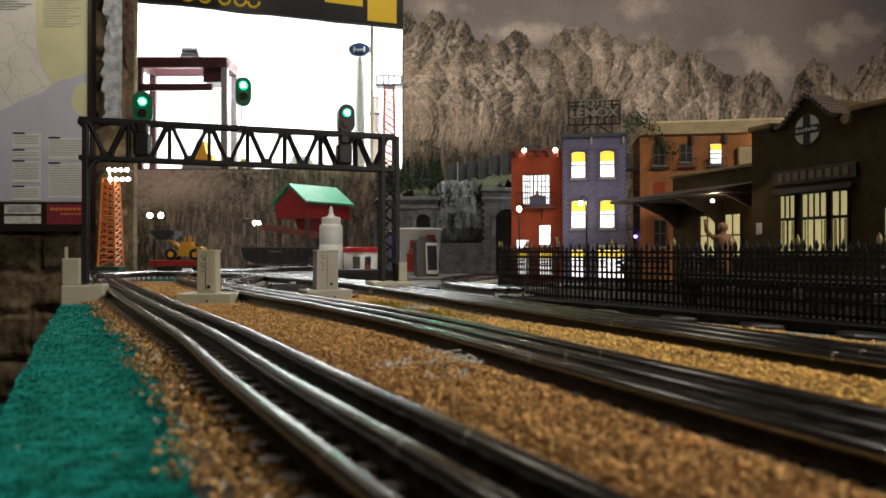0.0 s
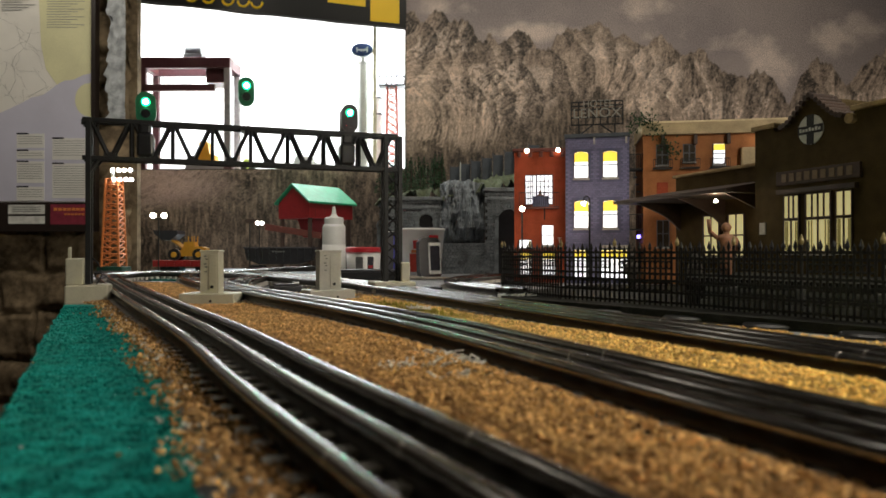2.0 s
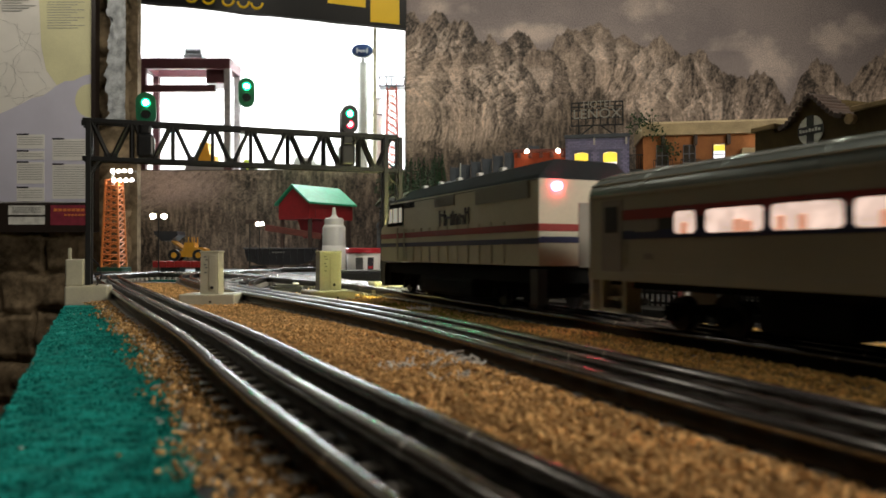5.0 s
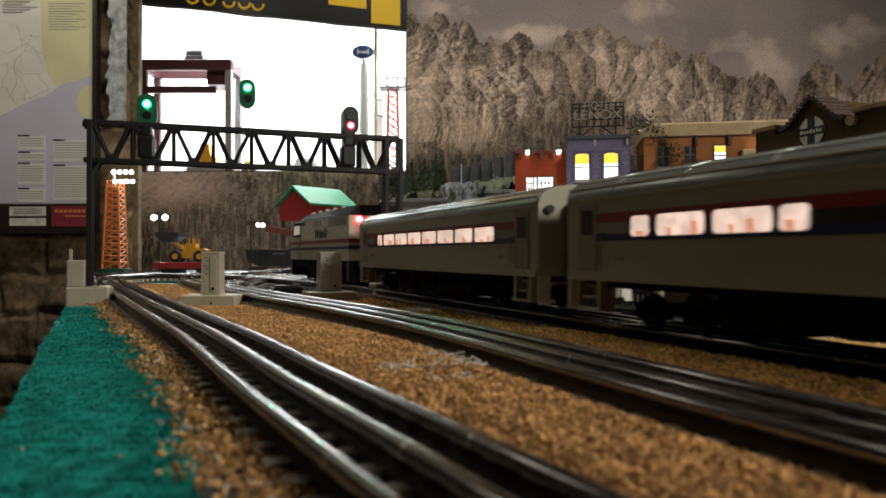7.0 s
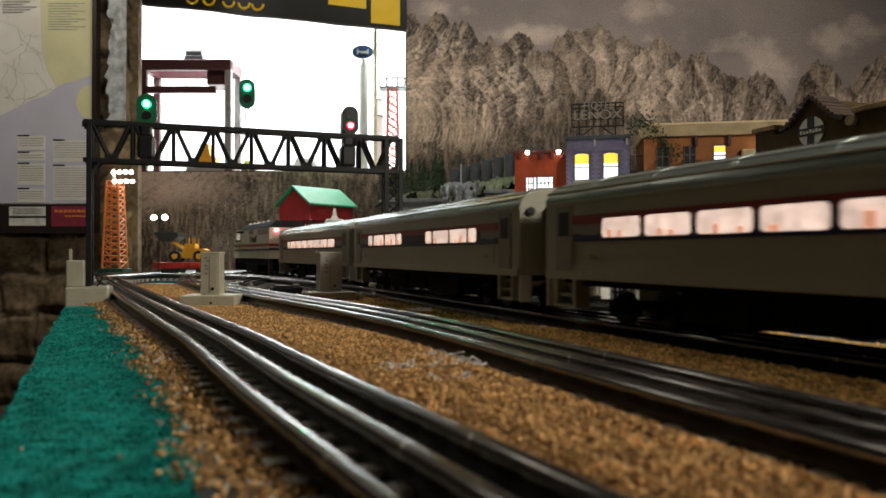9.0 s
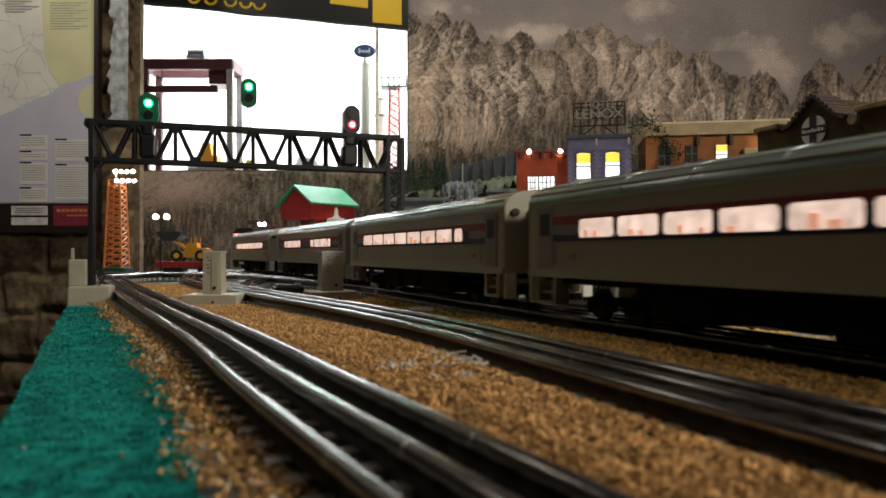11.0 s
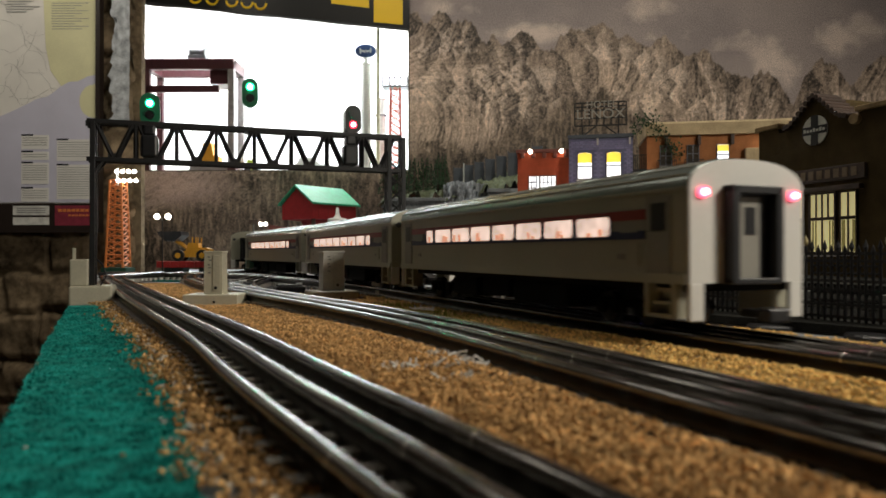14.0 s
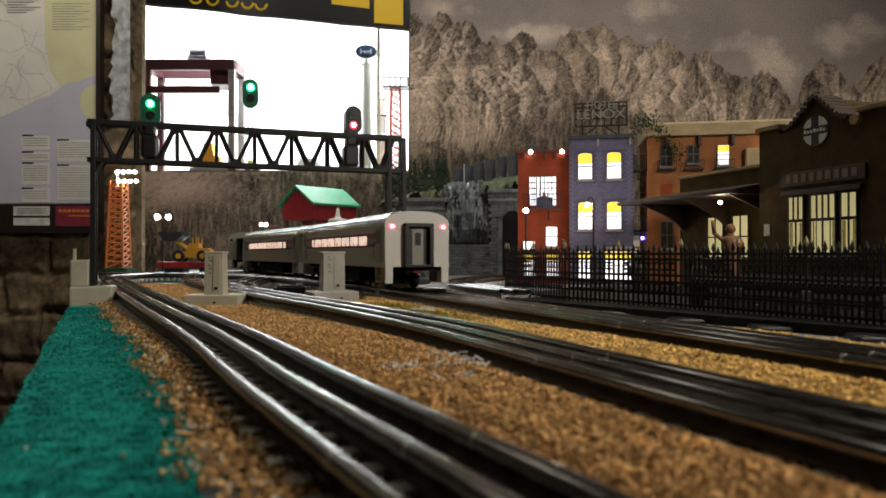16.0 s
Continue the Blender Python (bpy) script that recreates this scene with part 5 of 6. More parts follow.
def depot():
    a = math.degrees(math.atan2(-.9427, .3337))
    g = thing("railway_depot", pose(.379, .85, 0, 0, 0, a), "dark tan stucco mission-style depot with lit windows and canopy", "building")
    # local x runs along the front, which looks to -y
    L = .30

    def bell(u):
        """Height of the curved gable at u from its middle."""
        return .201 + .0125 * (1 + math.cos(math.pi * min(1, abs(u) / .041))) + .0045 * max(0, 1 - abs(u) / .013)

    front = [(0, 0), (L, 0), (L, .205), (.150, .205), (.138, .205), (.134, .198), (.126, .198)]
    front += [(.083 + .040 * math.cos(math.pi * (k + 1) / 16), bell(.040 * math.cos(math.pi * (k + 1) / 16))) for k in range(15)]
    front += [(.040, .198), (.032, .198), (.027, .2055), (0, .2055)]
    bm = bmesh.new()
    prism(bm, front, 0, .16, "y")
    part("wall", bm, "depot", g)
    # tiled coping
    for k in range(17):
        u = .040 * (k / 8 - 1)
        bm = bmesh.new()
        rod(bm, (.083 + u, -.005, bell(u) + .0008), (.083 + u, .03, bell(u) + .0008), .0030, 8)
        part("coping_tile", bm, "tile", g)
    boxes("coping_band", "depot_pale", g, (-.003, .034, -.004, .16, .2040, .2095), (.135, L, -.004, .16, .2035, .2090), bevel=.001)
    bm = bmesh.new()
    rod(bm, (.135, -.006, .196), (.135, 0, .196), .0055, 16)
    part("rosette", bm, "depot_pale", g)
    # round emblem: a pale disc with a dark cross
    bm = bmesh.new()
    rod(bm, (.083, -.0015, .1930), (.083, .001, .1930), .0165, 28)
    part("emblem_disc", bm, "emblem", g, "round emblem with a dark cross")
    boxes("emblem_cross", "black", g, (.0785, .0875, -.0022, -.0014, .1765, .2095), (.0665, .0995, -.0022, -.0014, .1885, .1975))
    bm = bmesh.new()
    for k in range(7):
        box(bm, .0690 + k * .0042, .0690 + k * .0042 + .0028, -.0026, -.0020, .1912, .1912 + (.0040, .003, .003, .004, .003, .0042, .003)[k])
    part("emblem_band", bm, "emblem", g)
    boxes("name_board", "tile", g, (.036, .146, -.0035, 0, .134, .150), bevel=.0006)
    bm = bmesh.new()
    for k in range(9):
        box(bm, .045 + k * .0107, .0515 + k * .0107, -.0042, -.0034, .1375, .1470)
    part("name_lettering", bm, "depot_letter", g)
    for x0, x1 in ((.046, .066), (.077, .108), (.116, .134)):
        n = max(2, round((x1 - x0) / .008))
        sash(g, x0, x1, .096, .121, 0, None, False, "win_cream", "tile", bars=(n, 1), sill="")
        sash(g, x0, x1, .058, .0925, 0, None, False, "win_cream", "tile", bars=(2, 1))
        for e in (0, 1):
            # drawn curtains, given a faint glow for the light behind them
            boxes("curtain", "curtain", g, *[(x0 + (x1 - x0) * q - .0008, x0 + (x1 - x0) * q + .0010, -.0012, -.0008, .0585, .0920) for q in ((.10, .22) if e else (.80, .92))])
    boxes("lintel", "tile", g, (.038, .142, -.006, 0, .1235, .1290), bevel=.0006)
    sash(g, .176, .196, .045, .10, 0, None, False, "win_cream", "tile", bars=(2, 2))
    # notice plate at the corner
    boxes("notice", "print_white", g, (.008, .017, -.0012, 0, .078, .092))
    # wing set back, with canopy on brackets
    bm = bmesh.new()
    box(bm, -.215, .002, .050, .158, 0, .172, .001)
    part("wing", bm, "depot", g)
    boxes("wing_coping", "depot_pale", g, (-.218, .0, .046, .16, .1700, .1745), bevel=.001)
    for x0, x1 in ((-.150, -.120), (-.100, -.072), (-.030, -.006)):
        sash(g, x0, x1, .052, .108, .050, None, False, "win_cream", "tile", bars=(2, 2))
    bm = bmesh.new()
    prism(bm, [(-.042, .1300), (-.042, .1345), (.050, .1500), (.050, .1300)], -.245, -.004, "x")
    part("canopy", bm, "tile", g, "dark wooden platform canopy")
    for x in (-.205, -.110, -.020):
        bm = bmesh.new()
        prism(bm, [(-.030, .130), (.050, .130), (.050, .090), (.036, .102), (.020, .112), (-.006, .122)], x - .0022, x + .0022, "x")
        part("canopy_bracket", bm, "tile", g)
    bm = bmesh.new()
    ball(bm, -.034, -.030, .121, .0022, 10)
    part("canopy_bulb", bm, "street_bulb", g, "lit bare bulb")
    return g


hotel()
red_house()
orange_house()
depot()


def platform():
    bm = bmesh.new()
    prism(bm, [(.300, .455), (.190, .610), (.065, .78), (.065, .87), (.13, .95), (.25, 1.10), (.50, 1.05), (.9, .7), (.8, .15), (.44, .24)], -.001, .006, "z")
    tagged(part("pavement", bm, "paving"), "very dark grey speckled paving of the station yard", "pavement", kind="structure")


platform()


def station_platform():
    """Raised stone platform between the fence and the depot, its face of rough blocks."""
    edge = [Vector((.236, .686, 0)), Vector((.246, .666, 0)), Vector((.340, .510, 0)), Vector((.470, .300, 0))]
    bm = bmesh.new()
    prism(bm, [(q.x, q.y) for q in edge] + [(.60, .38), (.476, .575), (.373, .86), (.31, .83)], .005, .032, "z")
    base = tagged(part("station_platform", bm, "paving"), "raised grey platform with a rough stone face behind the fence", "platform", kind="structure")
    rnd = random.Random(31)
    block = None
    for a, b in zip(edge[1:], edge[2:]):
        d = b - a
        ang = math.degrees(math.atan2(d.y, d.x))
        for row in range(3):
            run = rnd.uniform(0, .006)
            while run < d.length - .010:
                w = rnd.uniform(.008, .016)
                if block is None:
                    bm = bmesh.new()
                    box(bm, -.5, .5, -.5, .5, -.5, .5, .12)
                    ob = block = part("stone", bm, "platform_stone", base)
                else:
                    ob = new("stone", block.data)
                    ob.parent = base
                q = a + d.normalized() * (run + w / 2)
                ob.matrix_basis = pose(q.x, q.y, .0095 + row * .0066, 0, rnd.uniform(-6, 6), ang) @ Matrix.Diagonal((w * .92, rnd.uniform(.006, .010), rnd.uniform(.0054, .0064), 1))
                run += w


station_platform()


def picket_fence():
    """Ornate cast fence: pointed pickets, two rails, hoops between; panels along a bent line."""
    line = [Vector((.0775, .915, 0)), Vector((.0700, .862, 0)), Vector((.126, .757, 0)), Vector((.216, .648, 0)), Vector((.310, .492, 0)), Vector((.440, .290, 0))]
    panel = None
    for a, b in zip(line, line[1:]):
        L = (b - a).length
        n = max(1, round(L / .060))
        d = (b - a) / n
        ang = math.degrees(math.atan2(d.y, d.x))
        for k in range(n):
            m = pose(*(a + d * k), 0, 0, ang)
            w = d.length
            g = thing("iron_fence", m, "ornate black cast-iron fence panel before the depot", "fence", "fence panels")
            z0 = .006
            for z in (.003, .0125, .0235, .0300, .0450, .0505):
                boxes("fence_rail", "iron", g, (0, w, -.0008, .0008, z0 + z - .0012, z0 + z + .0012))
            cnt = 11
            for j in range(cnt):
                x = w * (j + 1) / (cnt + 1)
                tall = .0560 if j % 2 == 0 else .0525
                bm = bmesh.new()
                rod(bm, (x, 0, z0 - .006), (x, 0, z0 + tall - .004), .0012, 6)
                rod(bm, (x, 0, z0 + tall - .004), (x, 0, z0 + tall - .001), .0006, 6, .0019)
                rod(bm, (x, 0, z0 + tall - .001), (x, 0, z0 + tall + .005), .0019, 6, .0001)
                part("picket", bm, "iron", g)
            bm = bmesh.new()
            for j in range(cnt - 1):
                x, s = w * (j + 1) / (cnt + 1), w / (cnt + 1)
                for zc, r in ((z0 + .0385, s * .42), (z0 + .018, s * .45)):
                    for q in range(8):
                        t0, t1 = q * math.pi / 4, (q + 1) * math.pi / 4
                        rod(bm, (x + s / 2 + r * math.cos(t0), 0, zc + r * 1.5 * math.sin(t0)), (x + s / 2 + r * math.cos(t1), 0, zc + r * 1.5 * math.sin(t1)), .00085, 4)
            tagged(part("scrollwork", bm, "iron", g), kind="stuff")
            boxes("post", "iron", g, (-.0009, .0009, -.0012, .0012, 0, z0 + .0565), bevel=.0003)
            bm = bmesh.new()
            turned(bm, [(.0006, 0), (.0018, .002), (.0020, .0040), (.0010, .007), (.0001, .0092)], 10, Matrix.Translation((0, 0, z0 + .0560)))
            part("finial", bm, "finial", g, "worn gilt finial")


picket_fence()


def street_lamp(x, y, tall, kind):
    g = thing("street_lamp", pose(x, y, 0), {"one": "black toy street lamp with one lit globe", "hook": "black toy street lamp with a hooked arm, lit",
                                             "two": "black toy street lamp with two lit globes"}[kind], "street lamp", "street lamps")
    bm = bmesh.new()
    turned(bm, [(.006, 0), (.006, .003), (.0035, .006), (.0022, .012)], 12)
    part("base", bm, "iron", g)
    spans = [((0, 0, .01), (0, 0, tall - (.004 if kind != "hook" else 0)), .0014)]
    spots = [(0, tall)]
    if kind == "two":
        spans += [((-.013, 0, tall - .006), (.013, 0, tall - .006), .0012)]
        spots = [(-.0125, tall), (.0125, tall)]
    if kind == "hook":
        for k in range(6):
            t0, t1 = math.pi * k / 6, math.pi * (k + 1) / 6
            spans += [((-.005 + .005 * math.cos(t0), 0, tall + .008 * math.sin(t0)), (-.005 + .005 * math.cos(t1), 0, tall + .008 * math.sin(t1)), .0010)]
        spots = [(-.010, tall - .004)]
        spans += [((-.010, 0, tall), (-.010, 0, tall - .003), .0028)]
    rods("post", "iron", g, *spans)
    for x0, z in spots:
        bm = bmesh.new()
        ball(bm, x0, -.0005, z, {"two": .0064, "one": .0040, "hook": .0036}[kind], 16)
        part("globe", bm, "bulb" if kind == "two" else "street_bulb", g, "lit white globe")
    return g


street_lamp(.1265, 1.15, .128, "one")
street_lamp(.2365, 1.14, .141, "hook")
street_lamp(-.6480, 1.56, .139, "two")


def twin_flood(x, y):
    g = thing("yard_lamp", pose(x, y, 0), "dark post with two lit flood lamps", "street lamp", "street lamps")
    rods("post", "iron", g, ((-.022, 0, 0), (-.022, 0, .139), .0016), ((.004, 0, 0), (.004, 0, .126), .0014))
    boxes("lamp_head", "tile", g, (-.034, .0, -.004, .004, .134, .146), bevel=.001)
    for dx in (.000, .012):
        bm = bmesh.new()
        ball(bm, dx, -.006, .134, .0050, 14)
        part("bulb", bm, "flood", g)
    rods("arm", "iron", g, ((-.002, 0, .128), (.014, 0, .130), .0012))
    return g


twin_flood(-.505, 1.86)


def floodlight_tower():
    g = thing("floodlight_tower", pose(-.938, 1.955, 0), "orange lattice floodlight tower with eight lit bulbs on a green base", "tower")
    boxes("base", "green_dark", g, (-.036, .036, -.03, .03, 0, .016), bevel=.003)
    b, t, H = .024, .016, .262
    bm = bmesh.new()
    cs = [(-1, -1), (1, -1), (1, 1), (-1, 1)]
    for cx, cy in cs:
        rod(bm, (cx * b, cy * b, .016), (cx * t, cy * t, H), .0034, 5)
    part("leg", bm, "orange_steel", g)
    bm = bmesh.new()
    n = 14
    for k in range(n):
        z0, z1 = .016 + (H - .016) * k / n, .016 + (H - .016) * (k + 1) / n
        r0, r1 = b + (t - b) * k / n, b + (t - b) * (k + 1) / n
        for i in range(4):
            (ax, ay), (bx, by) = cs[i], cs[(i + 1) % 4]
            rod(bm, (ax * r0, ay * r0, z0), (bx * r1, by * r1, z1), .0021, 4)
            rod(bm, (ax * r1, ay * r1, z1), (bx * r1, by * r1, z1), .0021, 4)
    part("lattice", bm, "orange_steel", g)
    boxes("lamp_bar", "rim_dark", g, (-.004, .066, -.012, -.008, .258, .261), (-.004, .066, -.012, -.008, .284, .287))
    boxes("bar_post", "grey_post", g, (-.002, .004, -.012, -.006, .245, .295))
    for r in range(2):
        for k in range(4):
            bm = bmesh.new()
            ball(bm, .004 + k * .0165 + r * .004, -.018, .286 - r * .026, .0052, 12)
            part("flood_bulb", bm, "flood", g)
    return g


floodlight_tower()


# ---- yard and far things ----
def loader_wagon():
    g = thing("flat_wagon", pose(-.650, 1.73, 0), "red toy flat wagon standing on a far track", "wagon")
    boxes("deck", "red_car", g, (-.074, .062, -.024, .024, .020, .036), bevel=.0015)
    boxes("side_rib", "red_car", g, *[(x - .001, x + .001, -.0255, -.024, .021, .035) for x in (-.06, -.04, -.02, 0, .02, .04)])
    for x in (-.045, -.020, .040):
        for s in (-1, 1):
            rods("wheel", "wheel", g, ((x, s * .016, .0095), (x, s * .022, .0095), .0092), seg=18)
    boxes("truck_frame", "black", g, (-.056, -.009, -.020, .020, .010, .021), (.030, .052, -.020, .020, .010, .021))
    w = thing("wheel_loader", pose(-.645, 1.73, .036), "yellow toy wheel loader with raised bucket on the wagon", "loader")
    bm = bmesh.new()
    prism(bm, [(-.034, .010), (.050, .010), (.050, .030), (.040, .034), (.022, .034), (.020, .046), (-.004, .046), (-.010, .026), (-.034, .024)], -.014, .014, "y")
    part("body", bm, "yellow", w)
    for x in (.006, .020):
        rods("cab_post", "yellow", w, ((x, -.012, .044), (x, -.012, .060), .0016), ((x, .012, .044), (x, .012, .060), .0016))
    for x in (-.026, .034):
        for s in (-1, 1):
            bm = bmesh.new()
            rod(bm, (x, s * .013, .0145), (x, s * .024, .0145), .0145, 20)
            tyre = part("wheel", bm, "black", w)
            rods("rim", "yellow", tyre, ((x, s * .0235, .0145), (x, s * .0248, .0145), .007), seg=14)
    rods("arm", "yellow", w, ((-.006, -.010, .030), (-.036, -.010, .050), .0032), ((-.006, .010, .030), (-.036, .010, .050), .0032))
    bm = bmesh.new()
    prism(bm, [(-.076, .074), (-.018, .074), (-.016, .064), (-.034, .050), (-.056, .050), (-.074, .066)], -.026, .026, "y")
    part("bucket", bm, "bucket", w, "black bucket")
    return g


loader_wagon()


def hopper(x, y, turn):
    g = thing("hopper_wagon", pose(x, y, 0, 0, 0, turn), "black toy hopper wagon standing in the yard", "wagon", "hopper wagons")
    bm = bmesh.new()
    prism(bm, [(-.105, .070), (.105, .070), (.098, .034), (.06, .020), (-.06, .020), (-.098, .034)], -.028, .028, "y")
    part("body", bm, "black", g)
    boxes("top_rim", "rim_dark", g, (-.108, .108, -.031, -.027, .068, .072), (-.108, .108, .027, .031, .068, .072), bevel=.0006)
    boxes("rib", "black", g, *[(-.095 + k * .021, -.092 + k * .021, -.0305, -.028, .030, .069) for k in range(10)])
    boxes("lettering", "print_grey", g, *[(-.02 + k * .008, -.015 + k * .008, -.0312, -.0306, .056, .060) for k in range(5)])
    for e in (-1, 1):
        boxes("truck_frame", "black", g, (e * .070 - .022, e * .070 + .022, -.022, .022, .006, .016), bevel=.001)
        for d in (-.014, .014):
            rods("wheel", "wheel", g, ((e * .07 + d, -.018, .009), (e * .07 + d, .018, .009), .009), seg=16)
    return g


hopper(-.505, 2.12, 2)
hopper(-.275, 2.14, 2)


def tipple():
    g = thing("loading_shed", pose(-.435, 2.30, 0, 0, 0, 0), "red toy loading shed with green gable roof on tall legs", "shed")
    # gable end on the left part, long side to the right, turned a little
    r = pose(0, 0, 0, 0, 0, -38)
    bm = bmesh.new()
    prism(bm, [(-.075, .165), (.075, .165), (.075, .215), (0, .268), (-.075, .215)], -.09, .10, "y")
    bmesh.ops.transform(bm, matrix=r, verts=bm.verts)
    part("wall", bm, "red_shed", g)
    for s in (-1, 1):
        bm = bmesh.new()
        prism(bm, [(s * .086, .211), (s * .086, .217), (0, .2775), (0, .2700)], -.100, .110, "y")
        bmesh.ops.transform(bm, matrix=r, verts=bm.verts)
        part("roof", bm, "green_roof", g, "bright green roof")
    for x in (-.068, .068):
        for y in (-.08, .09):
            bm = bmesh.new()
            p = r @ Vector((x, y, 0))
            box(bm, p.x - .006, p.x + .006, p.y - .006, p.y + .006, 0, .166, .001)
            part("leg", bm, "tile", g)
    bm = bmesh.new()
    prism(bm, [(-.04, .165), (.04, .165), (.012, .105), (-.012, .105)], -.04, .05, "y")
    bmesh.ops.transform(bm, matrix=r, verts=bm.verts)
    part("hopper", bm, "red_shed", g)
    bm = bmesh.new()
    box(bm, -.12, .06, -.016, .016, -.010, .010, .001, pose(-.02, -.09, .118, 0, 9, 0))
    part("chute", bm, "red_dark", g)
    boxes("plank", "red_dark", g, *[(.02 + k * .03, .021 + k * .03, -.101, -.100, .17, .20) for k in range(2)])
    return g


tipple()


def squeeze_bottle():
    g = thing("squeeze_bottle", pose(-.2585, 1.60, -.002), "translucent white squeeze bottle half full, with a nozzle cap", "bottle")
    bm = bmesh.new()
    turned(bm, [(.024, 0), (.0265, .003), (.0265, .115), (.0255, .120), (.021, .123)], 28)
    part("body", bm, "clear", g, smooth=True)
    bm = bmesh.new()
    turned(bm, [(.0262, .0035), (.0270, .004), (.0270, .075), (.0262, .0755)], 28)
    part("contents", bm, "white", g, "white glue seen through the wall", smooth=True)
    bm = bmesh.new()
    turned(bm, [(.022, .121), (.022, .136), (.019, .139), (.010, .140), (.0055, .146), (.0035, .160), (.0025, .164)], 24)
    part("nozzle_cap", bm, "clear", g)
    return g


squeeze_bottle()


def tub(name, m, profile, label, lid=None, marks=()):
    g = thing(name, m, label, "tub")
    bm = bmesh.new()
    turned(bm, profile, 36)
    part("body", bm, "white", g, smooth=True)
    if lid:
        bm = bmesh.new()
        turned(bm, lid, 36)
        part("lid", bm, "red", g, "red snap lid")
    r0, h = profile[1][0], profile[-1][1]
    for a0, a1, z0, z1, mm, nm in marks:
        # a print wrapped round the wall
        bm = bmesh.new()
        n = 8
        rows = []
        for k in range(n + 1):
            a = math.radians(a0 + (a1 - a0) * k / n)
            col = []
            for z in (z0, z1):
                rr = np.interp(z, [p[1] for p in profile], [p[0] for p in profile]) + .0006
                col.append(bm.verts.new((rr * math.cos(a), rr * math.sin(a), z)))
            rows.append(col)
        for p, q in zip(rows, rows[1:]):
            bm.faces.new((p[0], q[0], q[1], p[1]))
        part(nm, bm, mm, g)
    return g


tub("paint_tub", pose(-.195, 1.64, -.002), [(.037, 0), (.038, .002), (.041, .060)], "white plastic tub with a red lid and printed label",
    [(.0425, .058), (.0435, .060), (.0435, .068), (.041, .070)],
    [(-110, -85, .014, .048, "print_grey", "small_print"), (-70, -48, .004, .048, "print_dark", "dark_label"), (-67, -51, .022, .028, "red", "label_bar"), (-67, -51, .008, .014, "red", "label_bar")])
tub("yogurt_bucket", pose(-.057, 1.66, -.002), [(.043, 0), (.044, .002), (.0535, .108), (.0555, .110), (.0555, .115)], "white plastic bucket with red fruit print",
    None, [(-125, -70, .012, .055, "red_print", "red_band"), (-112, -96, .066, .086, "red_print", "fruit_print"), (-70, -42, .074, .098, "red", "logo_print"), (-118, -90, .056, .064, "orange_steel", "fruit_shade")])


def handset():
    g = thing("remote_handset", pose(-.034, 1.575, 0, -6, 0, 22), "black and grey handheld train remote leaning on the bucket", "remote control")
    bm = bmesh.new()
    prism(bm, [(-.026, 0), (.020, 0), (.024, .012), (.022, .078), (.016, .088), (-.020, .090), (-.028, .080), (-.029, .012)], -.011, .014, "y")
    part("case", bm, "black", g)
    boxes("bezel", "white", g, (-.008, .021, -.0135, -.011, .006, .078), bevel=.003)
    boxes("screen", "screen", g, (-.005, .018, -.0145, -.0134, .014, .070), bevel=.001)
    boxes("grip_rib", "rim_dark", g, *[(-.030, -.026, -.011, .010, .016 + k * .006, .019 + k * .006) for k in range(10)])
    return g


handset()


def blue_carton():
    g = thing("blue_carton", pose(-.108, 1.45, 0, 0, 0, 15), "dark blue upright carton with a black edge", "box")
    boxes("carton", "blue", g, (-.018, .014, -.012, .012, 0, .098), bevel=.001)
    boxes("spine", "print_dark", g, (-.019, -.004, -.0130, -.012, .0, .0985))
    boxes("cap", "white", g, (-.018, .014, -.0121, .0121, .0985, .1000))


blue_carton()


